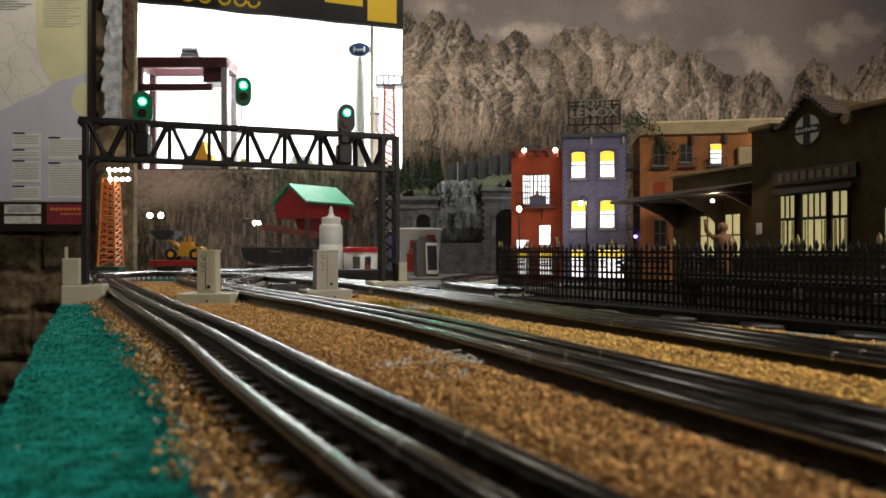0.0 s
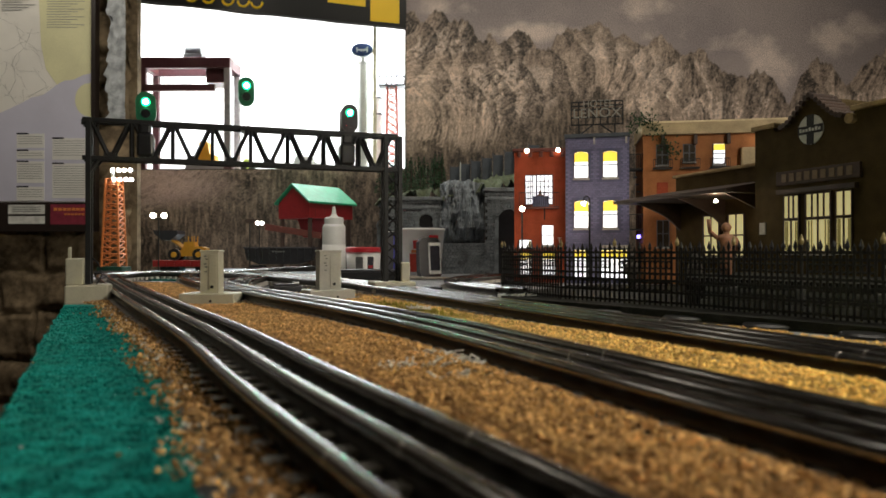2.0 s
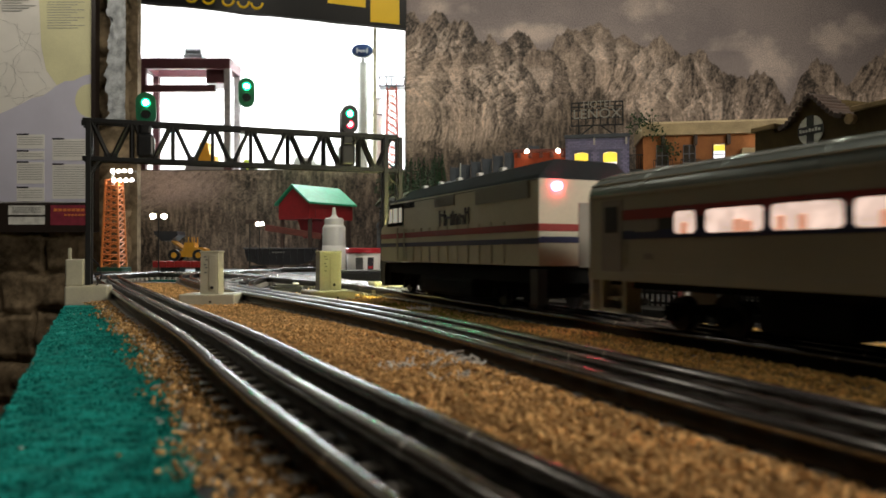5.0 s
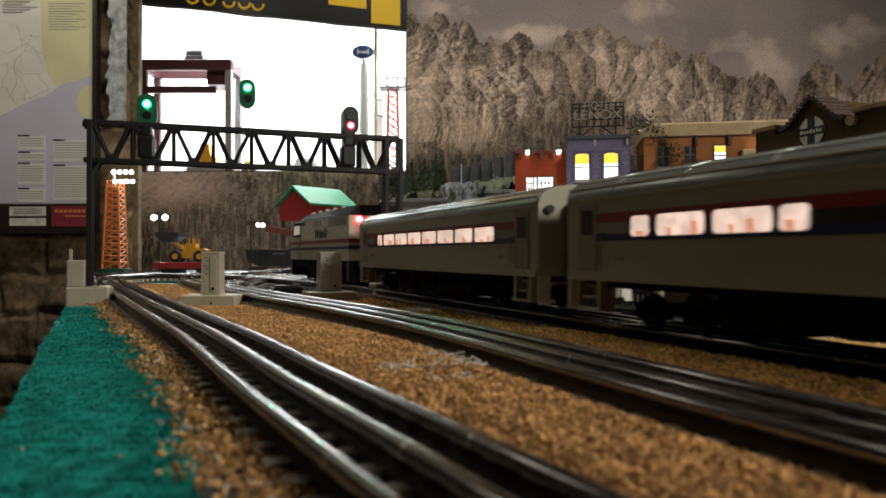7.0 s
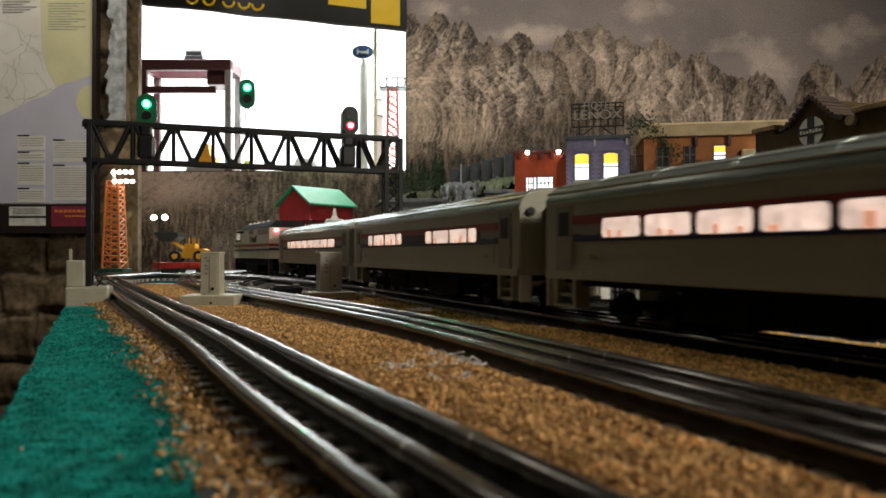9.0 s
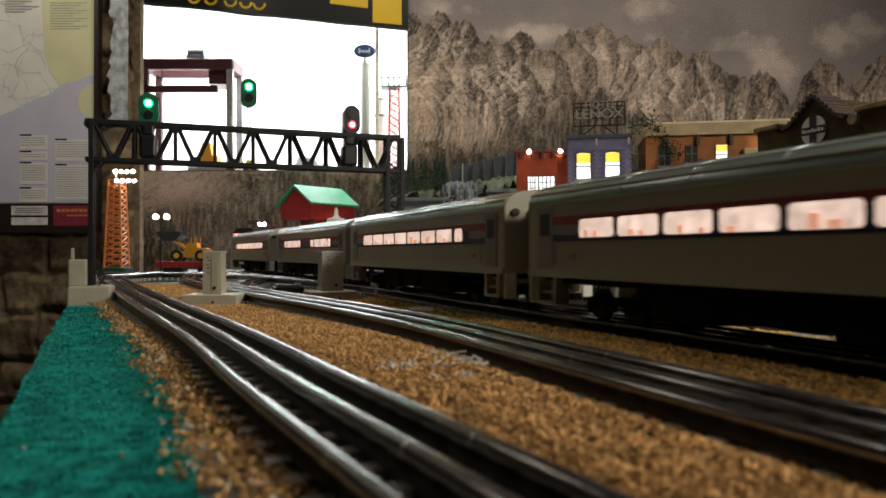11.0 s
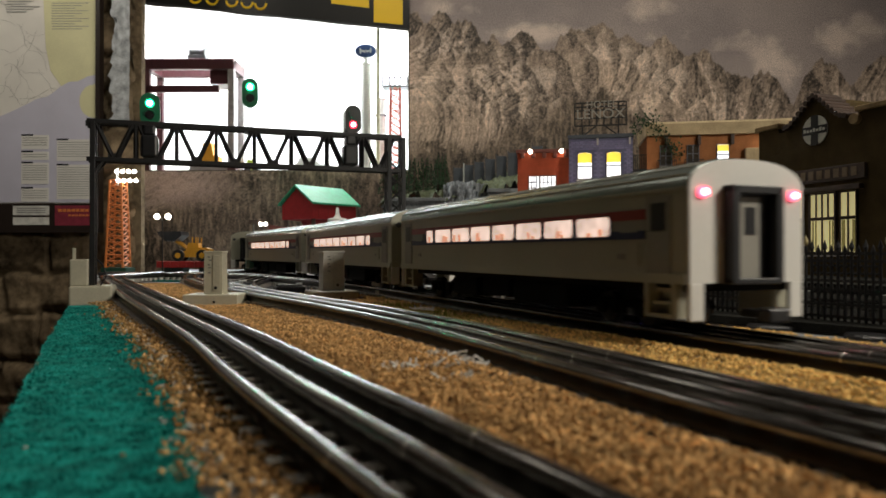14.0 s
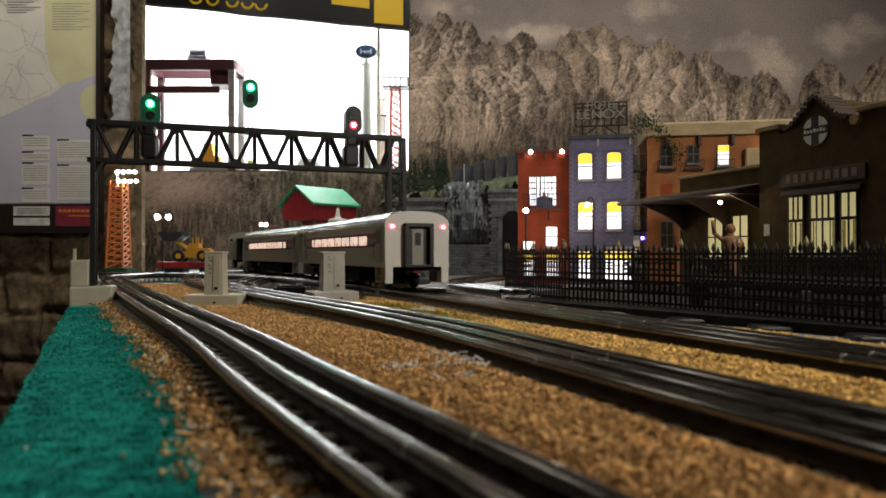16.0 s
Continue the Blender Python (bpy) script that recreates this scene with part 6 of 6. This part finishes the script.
def yard_clutter():
    g = thing("tool_case", pose(-.165, 1.44, 0, 0, 0, 4), "flat dark tool case lying on the grey board", "case")
    boxes("case", "black", g, (-.062, .062, -.03, .03, 0, .016), bevel=.002)
    boxes("lid", "rim_dark", g, (-.060, .060, -.028, .028, .016, .021), bevel=.002)
    for x, y, a in ((-.13, 1.52, 8), (-.20, 1.53, -5), (-.02, 1.46, 3)):
        b = thing("cardboard_flat", pose(x, y, 0, 0, 0, a), "thin grey-brown board offcut lying flat", "board", "board offcuts")
        boxes("board", "offcut", b, (-.07, .07, -.02, .02, 0, .004), bevel=.0006)
    for x, y, a in ((-.215, .93, 30), (-.315, 1.02, 60), (-.165, 1.05, 20)):
        b = thing("switch_machine", pose(x, y, 0, 0, 0, a), "small black switch machine beside the points", "switch machine", "switch machines")
        boxes("housing", "black", b, (-.020, .020, -.010, .010, 0, .012), bevel=.0015)
        boxes("cover", "rim_dark", b, (-.016, .016, -.007, .007, .012, .0145), bevel=.001)
        boxes("tab", "white", b, (.010, .017, -.004, .004, .0145, .0165))
    # loose cables by the rock
    rnd = random.Random(2)
    for k in range(9):
        c = bpy.data.curves.new("cable", "CURVE")
        c.dimensions, c.bevel_depth, c.bevel_resolution = "3D", .0011, 1
        sp = c.splines.new("NURBS")
        sp.points.add(5)
        for j, pt in enumerate(sp.points):
            pt.co = (.015 + .155 * j / 5 + rnd.uniform(-.02, .02), 1.27 + .018 * k * .5 + .10 * j / 5 + rnd.uniform(-.02, .02), .0015 + rnd.uniform(0, .006), 1)
        sp.use_endpoint_u = True
        me = bpy.data.meshes.new_from_object(bpy.data.objects.new("cable", c))
        me.materials.clear()
        me.materials.append(M[("black", "black", "rust_brown", "purple")[k % 4]])
        tagged(new("cable", me), "thin loose wire lying on the grey board", "cable", "loose cables")
    # scraps of white casting on the ballast
    for k, (x, y, s) in enumerate(((-.004, .323, .009), (.002, .262, .007), (-.011, .285, .009), (-.024, .285, .006), (.010, .300, .006), (-.021, .583, .010), (.075, .80, .012), (.088, .79, .010), (-.29, 1.25, .012), (-.255, 1.2, .01))):
        bm = bmesh.new()
        for q in range(22):
            p = Vector((rnd.uniform(-s, s), rnd.uniform(-s, s) * .6, rnd.uniform(.0, .002)))
            e = p + Vector((rnd.uniform(-.7, .7) * s, rnd.uniform(-.5, .5) * s, rnd.uniform(0, .003)))
            rod(bm, p, e, .0004, 4)
        o = part("plaster_scrap", bm, "ash")
        o.location = (x, y, .0085 if y < .6 else .006)
        tagged(o, "torn scrap of white plaster mesh on the ballast", "scrap", "plaster scraps")
    # black round footings before the fence
    for x, y in ((.133, .733), (.178, .678), (.221, .610), (.264, .549), (.304, .486), (.348, .415)):
        bm = bmesh.new()
        turned(bm, [(.021, 0), (.021, .002), (.019, .0035), (.004, .0045)], 22)
        o = part("fence_footing", bm, "black")
        o.location = (x - .012, y - .012, -.0015)
        tagged(o, "flat round black footing disc before the fence", "footing", "fence footings")


yard_clutter()


HILL = Matrix.Translation((0, 0, -.0120)) @ Matrix.Scale(1.25, 4)


def rock_portals():
    """Cast rock fall with two tunnel mouths in cut-stone walls."""
    y = 1.50
    g = thing("rock_fall", HILL, "grey cast rock face with a frozen fall over a cut-stone base", "rock face")
    W, H = 70, 90
    u, v = np.meshgrid(np.linspace(0, 1, W), np.linspace(0, 1, H))
    s = (H, W)
    x = -.013 + .098 * u
    z = .005 + .205 * v + .018 * (cloudy(s, (1, 5), 2, 3) - .5) * v
    drape = cloudy(s, (3, 11), 3, 5, True) * .048 * np.clip((v - .32) * 6, 0, 1)
    rr = y - .012 - drape + .055 * v ** 2 + .03 * (2 * u - 1) ** 2
    ob = grid_mesh("rock", x, rr, z, M["rock"])
    ob.parent = g
    bm = bmesh.new()
    rnd = random.Random(6)
    for r in range(11):
        for k in range(13):
            bx = -.012 + k * .0078 + (.0039 if r % 2 else 0)
            box(bm, bx, bx + .0070, y - .024 - rnd.random() * .003, y - .005, .004 + r * .0064, .0098 + r * .0064)
    tagged(part("base_course", bm, "stone", g), kind="stuff")
    boxes("mortar", "black", g, (-.012, .084, y - .019, y - .004, .0, .073))

    def portal(px0, px1, top, arch_x, arch_r, arch_top, face):
        p = thing("tunnel_portal", Matrix.Identity(4), "grey cut-stone tunnel portal with a dark arch", "tunnel portal", "tunnel portals")
        bm = bmesh.new()
        zc = arch_top - arch_r
        row = 0
        z = .002
        while z < top - .008:
            x = px0 + (.005 if row % 2 else 0)
            while x < px1 - .002:
                w = min(rnd.uniform(.008, .013), px1 - x)
                cx, cz = x + w / 2, z + .0035
                inside = (abs(cx - arch_x) < arch_r + .004 and cz < zc) or (cx - arch_x) ** 2 + (cz - zc) ** 2 < (arch_r + .004) ** 2
                if not inside:
                    box(bm, x, x + w - .0009, face - rnd.random() * .0022, face + .02, z, z + .0064)
                x += w
            z += .0072
            row += 1
        tagged(part("stonework", bm, "stone", p), kind="stuff")
        boxes("mortar", "black", p, (px0, px1, face + .004, face + .0115, .0, top - .006))
        bm = bmesh.new()
        n = 11
        for k in range(n):
            a = math.pi * (k + .5) / n
            box(bm, -.0028, .0028, face - .0050, face + .012, arch_r, arch_r + .010, 0, Matrix.Translation((arch_x, 0, zc)) @ pose(0, 0, 0, 0, math.degrees(math.pi / 2 - a), 0))
        part("voussoir_ring", bm, "stone", p)
        boxes("jamb", "stone", p, (arch_x - arch_r - .008, arch_x - arch_r, face - .004, face + .012, 0, zc), (arch_x + arch_r, arch_x + arch_r + .008, face - .004, face + .012, 0, zc))
        boxes("coping", "stone", p, (px0 - .003, px1 + .003, face - .006, face + .02, top - .008, top), bevel=.001)
        boxes("string_course", "stone", p, (px0 - .001, px1 + .001, face - .004, face + .002, top - .026, top - .021), bevel=.0006)
        # black sheet put in for the unlit depth of the tunnel
        boxes("tunnel_dark", "black", p, (arch_x - arch_r - .004, arch_x + arch_r + .004, face + .012, face + .015, .0, arch_top + .004))
        p.matrix_world = HILL

    portal(-.125, -.010, .175, -.043, .015, .137, 1.505)
    portal(.084, .150, .192, .134, .022, .146, 1.475)
    portal(-.150, -.122, .165, -.138, .009, .12, 1.56)
    # mossy slope above, stepping up to the retaining blocks
    W, H = 110, 40
    u, v = np.meshgrid(np.linspace(0, 1, W), np.linspace(0, 1, H))
    s = (H, W)
    x = -.155 + .36 * u
    yy = 1.50 + .45 * v
    z = .172 + .045 * u + .085 * v * (.45 + .55 * u) + .045 * (cloudy(s, (4, 12), 12, 4, True) - .5) * (1 - v * .3) - .012
    slope = grid_mesh("rocky_slope", x, yy, z, M["moss"])
    slope.matrix_world = HILL
    tagged(slope, "mossy grey rock slope above the tunnel portals", "slope", kind="structure")
    rnd2 = random.Random(14)
    for k in range(26):
        cu, cv = .42 * rnd2.random() + .01, rnd2.uniform(.12, .75)
        a = thing("conifer", HILL @ pose(-.155 + .36 * cu, 1.50 + .45 * cv, .168 + .045 * cu + .085 * cv * (.45 + .55 * cu)), "small dark green toy conifer on the slope", "tree", "toy conifers")
        tall = rnd2.uniform(.055, .085)
        rods("trunk", "tile", a, ((0, 0, -.03), (0, 0, tall * .9), .0014), seg=5)
        bm = bmesh.new()
        for q in range(150):
            t = rnd2.random() ** .7
            r = (1 - t) * .014 + .001
            an = rnd2.uniform(0, 6.28)
            p0 = Vector((0, 0, .008 + tall * t))
            p1 = p0 + Vector((math.cos(an) * r, math.sin(an) * r, -.35 * r + rnd2.uniform(-.002, .002)))
            sd = Vector((-math.sin(an), math.cos(an), 0)) * .0018
            bm.faces.new([bm.verts.new(c) for c in (p0, p1 - sd, p1 + Vector((0, 0, .0015)), p1 + sd)])
        part("crown", bm, "leaf", a)
    # retaining wall of upright slabs
    w = thing("retaining_wall", HILL, "dark blue-grey slab retaining wall with pale posts", "retaining wall")
    for k in range(8):
        t = k / 7
        xa, ya = .012 + .19 * t, 1.86 - .18 * t
        boxes("slab", "slate", w, (xa, xa + .025, ya, ya + .02, .20, .284 + .030 * t), bevel=.001)
        boxes("post", "grey_post" if k == 1 else "rim_dark", w, (xa - .002, xa + .001, ya - .003, ya, .20, .288 + .030 * t))


rock_portals()


# ---- alcove, banner and map ----
def alcove_things():
    z = AZ0
    g = thing("gantry_crane", pose(-.960, 2.64, z), "maroon toy gantry crane on the lit shelf", "crane")
    for y in (-.06, .06):
        for x in (-.170, .146):
            mm = "maroon" if x < 0 else "crane_grey"
            boxes("leg", mm, g, (x - .012, x + .012, y - .010, y + .010, 0, .415), bevel=.002)
        bm = bmesh.new()
        box(bm, -.182, .158, y - .012, y + .012, .385, .425, .003)
        part("girder", bm, "maroon", g)
        boxes("sill_beam", "maroon", g, (-.20, -.17, y - .012, y + .012, 0, .02), (.135, .165, y - .012, y + .012, 0, .02))
    boxes("end_beam", "maroon", g, (-.182, -.158, -.06, .06, .385, .425), (.134, .158, -.06, .06, .385, .425))
    boxes("lower_girder", "maroon", g, (-.17, .10, -.070, -.052, .300, .325), bevel=.002)
    boxes("trolley", "maroon", g, (.060, .130, -.05, .05, .335, .390), bevel=.004)
    rods("winch_drum", "rim_dark", g, ((-.02, -.02, .455), (.04, -.02, .455), .028), seg=18)
    boxes("winch_frame", "rim_dark", g, (-.025, .045, -.05, .02, .425, .445), bevel=.002)
    rods("hoist_cable", "rim_dark", g, ((.0, -.06, .30), (.0, -.06, .02), .0012), ((.12, -.06, .30), (.12, -.06, .02), .0012))
    boxes("spreader", "crane_grey", g, (-.010, .135, -.070, -.050, .005, .022), bevel=.002)
    t = thing("sign_tower", pose(-.313, 2.60, z), "pale round tower with a blue oval sign on top", "sign tower")
    bm = bmesh.new()
    turned(bm, [(.021, 0), (.021, .02), (.019, .03), (.0185, .405), (.020, .407), (.020, .412), (.009, .414), (.007, .43)], 24)
    part("tower", bm, "grey_post", t)
    for r, dy, mm in ((1.0, 0, "white"), (.90, -.003, "oval_blue")):
        bm = bmesh.new()
        prism(bm, [(.0430 * r * math.cos(a), .457 + .0265 * r * math.sin(a)) for a in [2 * math.pi * k / 32 for k in range(32)]], -.010 + dy, .004 + dy, "y")
        part("oval_sign", bm, mm, t)
    boxes("sign_stroke", "white", t, (-.022, .022, -.0145, -.0128, .453, .459), (-.022, -.017, -.0145, -.0128, .447, .466), (.016, .021, -.0145, -.0128, .447, .466), (-.006, -.001, -.0145, -.0128, .449, .459), (.005, .009, -.0145, -.0128, .449, .459))
    k = thing("rocket", pose(-.262, 2.66, z), "white toy rocket on the lit shelf", "rocket")
    bm = bmesh.new()
    turned(bm, [(.026, 0), (.026, .14), (.0195, .155), (.0195, .22), (.016, .232), (.016, .29), (.008, .30), (.004, .33)], 20)
    part("hull", bm, "white", k)
    boxes("band", "rim_dark", k, (-.027, .027, -.027, .027, .145, .150), (-.021, .021, -.021, .021, .225, .229), (-.017, .017, -.017, .017, .288, .292))
    r = thing("beacon_tower", pose(-.202, 2.60, z), "red lattice beacon tower with a grey platform", "tower")
    bm = bmesh.new()
    for cx in (-1, 1):
        for cy in (-1, 1):
            rod(bm, (cx * .023, cy * .02, 0), (cx * .017, cy * .016, .33), .0035, 5)
    for q in range(12):
        z0, z1 = .33 * q / 12, .33 * (q + 1) / 12
        for cy in (-.018, .018):
            rod(bm, (-.02, cy, z0), (.02, cy, z1), .002, 4)
            rod(bm, (.02, cy, z0), (-.02, cy, z1), .002, 4)
    part("lattice", bm, "tower_red", r)
    boxes("platform", "rim_dark", r, (-.048, .048, -.03, .03, .318, .324), (-.048, .048, -.03, -.026, .352, .357))
    boxes("rail_post", "rim_dark", r, *[(x - .003, x + .003, -.03, -.026, .32, .355) for x in (-.046, -.02, .0, .02, .046)])
    # vehicles on the shelf's edge
    for x, mm, w, hh, nm in ((-.905, "yellow", .075, .115, "toy_bulldozer"), (-.745, "lime", .05, .05, "toy_tractor"), (-.52, "grey_post", .15, .060, "toy_truck"), (-.36, "print_grey", .05, .05, "toy_truck")):
        v = thing(nm, pose(x, 2.62, z), "small toy vehicle parked on the lit shelf", "toy vehicle", "shelf vehicles")
        bm = bmesh.new()
        prism(bm, [(-w / 2, .012), (w / 2, .012), (w / 2, hh * .55), (w * .2, hh * .6), (w * .1, hh), (-w * .3, hh), (-w * .36, hh * .6), (-w / 2, hh * .5)], -.02, .02, "y")
        part("body", bm, mm, v)
        for e in (-.3, .3):
            rods("wheel", "black", v, ((e * w, -.022, .012), (e * w, .022, .012), .012), seg=14)
    # pale post at the opening's edge
    p = thing("door_post", pose(-.262, 2.55, z), "thin pale post at the alcove's edge", "post")
    boxes("post", "pale_post", p, (-.006, .006, -.004, .004, 0, AZ1 - z))


alcove_things()


def banner():
    g = thing("vinyl_banner", pose(0, 2.46, 0), "black and yellow vinyl banner hung over the alcove", "banner")
    bm = bmesh.new()
    n = 24
    low = [(-1.30 + 1.158 * k / n, .972 - .122 * (k / n) ** .9 + .003 * math.sin(k * .9)) for k in range(n + 1)]
    prism(bm, low + [(-.142, 1.30), (-1.30, 1.30)], -.002, .002, "y")
    part("sheet", bm, "banner_black", g)
    bm = bmesh.new()
    prism(bm, [(-.268, .878), (-.165, .868), (-.165, 1.28), (-.268, 1.28)], -.004, -.002, "y")
    part("yellow_panel", bm, "banner_yellow", g)
    bm = bmesh.new()
    prism(bm, [(-.420, .945), (-.285, .928), (-.285, 1.28), (-.420, 1.28)], -.004, -.002, "y")
    part("yellow_panel", bm, "banner_yellow", g)
    # cut-off lettering as plain rounded strokes
    bm = bmesh.new()
    for x in (-.905, -.845, -.775, -.72, -.672):
        for k in range(8):
            a0, a1 = math.pi * (1 + k / 8), math.pi * (1 + (k + 1) / 8)
            r = .020
            rod(bm, (x + r * math.cos(a0), -.003, .968 - .1 * (x + .9) + r * math.sin(a0)), (x + r * math.cos(a1), -.003, .968 - .1 * (x + .9) + r * math.sin(a1)), .0045, 6)
    tagged(part("lettering", bm, "banner_yellow", g), kind="stuff")
    rods("hem_rod", "rim_dark", g, ((-1.30, 0, .972), (-.142, 0, .850), .004))
    return g


banner()


def wall_map():
    g = thing("framed_map", pose(0, 1.995, 0), "large framed railroad map with printed tables, hung on stone", "map")
    X1, Z0, Z1 = -1.008, .130, 1.25
    boxes("backing", "paper", g, (-1.75, X1 - .010, 0, .012, Z0, Z1))
    boxes("frame", "frame_dark", g, (X1 - .012, X1, -.010, .015, Z0 - .004, Z1), (-1.75, X1, -.010, .015, Z0 - .014, Z0 + .006))
    boxes("footer", "frame_dark", g, (-1.75, X1 - .012, -.0015, 0, Z0 + .006, .200))
    bm = bmesh.new()
    prism(bm, [(-1.75, .203), (-1.022, .203), (-1.022, .573), (-1.045, .568), (-1.075, .554), (-1.10, .552), (-1.123, .540), (-1.145, .522), (-1.165, .509), (-1.195, .503), (-1.22, .489), (-1.26, .470), (-1.303, .451), (-1.40, .44), (-1.75, .40)], -.0022, -.0002, "y")
    part("sea_print", bm, "paper_blue", g)
    boxes("label_plate", "print_white", g, (-1.262, -1.157, -.003, -.0014, .166, .193), (-1.262, -1.157, -.003, -.0014, .138, .160))
    boxes("title_plate", "print_red", g, (-1.140, -1.024, -.003, -.0014, .136, .194))
    rows_of("title_print", "orange_steel", g, *[(-1.130 + k * .013, -1.120 + k * .013, -.0040, -.0029, .176, .184) for k in range(7)], *[(-1.10 + k * .010, -1.093 + k * .010, -.0040, -.0029, .163, .168) for k in range(7)])
    rows_of("label_print", "print_grey", g, *[(-1.250, -1.168, -.0036, -.0029, .185 - k * .006, .187 - k * .006) for k in range(3)])
    # two columns of printed tables
    for x0, x1 in ((-1.238, -1.158), (-1.135, -1.030)):
        for z0, z1 in ((.205, .245), (.256, .318), (.326, .350), (.357, .398)) if x0 < -1.2 else ((.212, .312), (.323, .385)):
            boxes("table", "table_paper", g, (x0, x1, -.0030, -.0021, z0, z1))
            boxes("table_head", "print_dark", g, (x0, x0 + .034, -.0036, -.0029, z1 - .002, z1 + .0025))
            rows = [(x0 + .004, x1 - .006, -.0036, -.0029, z1 - .009 - k * .0068, z1 - .0075 - k * .0068) for k in range(int((z1 - z0 - .008) / .0068))]
            if rows:
                rows_of("table_print", "print_mid", g, *rows)
    for x0, x1, z0, n in ((-1.152, -1.044, .780, 11), (-1.283, -1.186, .793, 6)):
        rows_of("list_print", "print_mid", g, *[(x0, x1 - .02 * (k % 3), -.0018, -.0002, z0 - k * .0075, z0 - k * .0075 + .0018) for k in range(n)])
    # rail lines of the map
    rnd = random.Random(9)
    bm = bmesh.new()
    for k in range(40):
        p = Vector((rnd.uniform(-1.40, -1.04), rnd.uniform(.50, .95)))
        a = rnd.uniform(0, 6.28)
        for q in range(9):
            a += rnd.gauss(0, .45)
            e = p + Vector((math.cos(a), math.sin(a))) * .014
            if -1.60 < e.x < -1.03 and .48 < e.y < 1.2:
                rod(bm, (p.x, -.0006, p.y), (e.x, -.0006, e.y), .00028, 4)
            p = e
    tagged(part("map_print", bm, "print_mid", g), kind="stuff")
    bm = bmesh.new()
    prism(bm, [(-1.022, .445)] + [(-1.030 + .040 * math.cos(a), .496 + .048 * math.sin(a)) for a in [math.pi * (1.5 - k / 10) for k in range(11)]] + [(-1.022, .545)], -.0026, -.0021, "y")
    part("land_tint", bm, "paper_green", g)
    bm = bmesh.new()
    prism(bm, [(-1.022, .573), (-1.022, 1.2), (-1.17, 1.2), (-1.165, .95), (-1.176, .79), (-1.169, .654), (-1.155, .585), (-1.123, .540), (-1.10, .552), (-1.075, .554), (-1.045, .568)], -.0012, -.0003, "y")
    part("county_tint", bm, "paper_green", g)
    return g


wall_map()


# pale strip added along the stone wall's edge beside the alcove
def pale_edge_strip():
    W, H = 10, 80
    u, v = np.meshgrid(np.linspace(0, 1, W), np.linspace(0, 1, H))
    s = (H, W)
    n = cloudy(s, (16, 2), 77, 4)
    x = -.972 + .044 * u - .030 * (1 - u) * (n - .3) * 1.6
    ob = grid_mesh("pale_edge", x, 2.006 - .010 * cloudy(s, (18, 3), 78, 4, True), .43 + .62 * v, M["white_rough"])
    tagged(ob, "ragged pale strip along the edge of the stone wall", "plaster", kind="structure")


pale_edge_strip()


# ---- toy figures ----
def figure(x, y, z, turn, shirt, label, wave=False):
    bm = bmesh.new()
    turned(bm, [(.0035, 0), (.0045, .008), (.0050, .016), (.0062, .020), (.0068, .028), (.0060, .031), (.0022, .0325), (.0022, .034)], 12)
    ball(bm, 0, 0, .0375, .0036, 10, 1.15)
    if wave:
        rod(bm, (-.006, 0, .029), (-.012, -.002, .034), .0017)
        rod(bm, (-.012, -.002, .034), (-.013, -.002, .044), .0015)
    else:
        rod(bm, (-.0065, 0, .029), (-.008, 0, .018), .0015)
    rod(bm, (.0065, 0, .029), (.008, -.002, .018), .0016)
    o = part("toy_figure", bm, shirt, smooth=True)
    o.matrix_world = pose(x, y, z, 0, 0, turn)
    return tagged(o, label, "figurine", "toy figures")


figure(.283, .70, .034, 0, "figure", "brown painted toy figurine with a raised arm on the stone platform", True).scale = (1.45, 1.25, 1.27)
figure(.300, .835, .006, 20, "figure_dark", "dark painted toy figurine on the paving behind the fence").scale = (1.2, 1.2, 1.2)
figure(.243, .905, .006, 0, "figure_dark", "dark painted toy figurine on the paving behind the fence").scale = (1.2, 1.2, 1.2)
figure(.175, 1.286, .140, 0, "figure", "small toy figurine standing on the red balcony").scale = (.85, .85, .75)


def ceiling_fixture(x, y, w):
    g = thing("ceiling_light", pose(x, y, 2.0), "plain rectangular ceiling light", "ceiling light", "ceiling lights")
    boxes("frame", "white", g, (-w / 2 - .03, w / 2 + .03, -.16, -.13, -.03, 0), (-w / 2 - .03, w / 2 + .03, .13, .16, -.03, 0))


ceiling_fixture(.25, 1.05, 1.9)


# unseen shades added as housings for the map and shop lights
def added_lamp_shade(x, y, z):
    g = thing("added_lamp_shade", pose(x, y, z), "unseen square metal shade added over an area light", "pendant lamp", "hanging lamps")
    bm = bmesh.new()
    prism(bm, [(-.26, .0), (-.12, .12), (.12, .12), (.26, .0), (.255, .0), (.118, .112), (-.118, .112), (-.255, .0)], -.25, .25, "y")
    part("shade", bm, "rim_dark", g)
    rods("cable", "black", g, ((0, 0, .11), (0, 0, 2.0 - z), .004))


added_lamp_shade(-1.30, 1.40, 1.305)
added_lamp_shade(.95, -.05, .74)

motions()
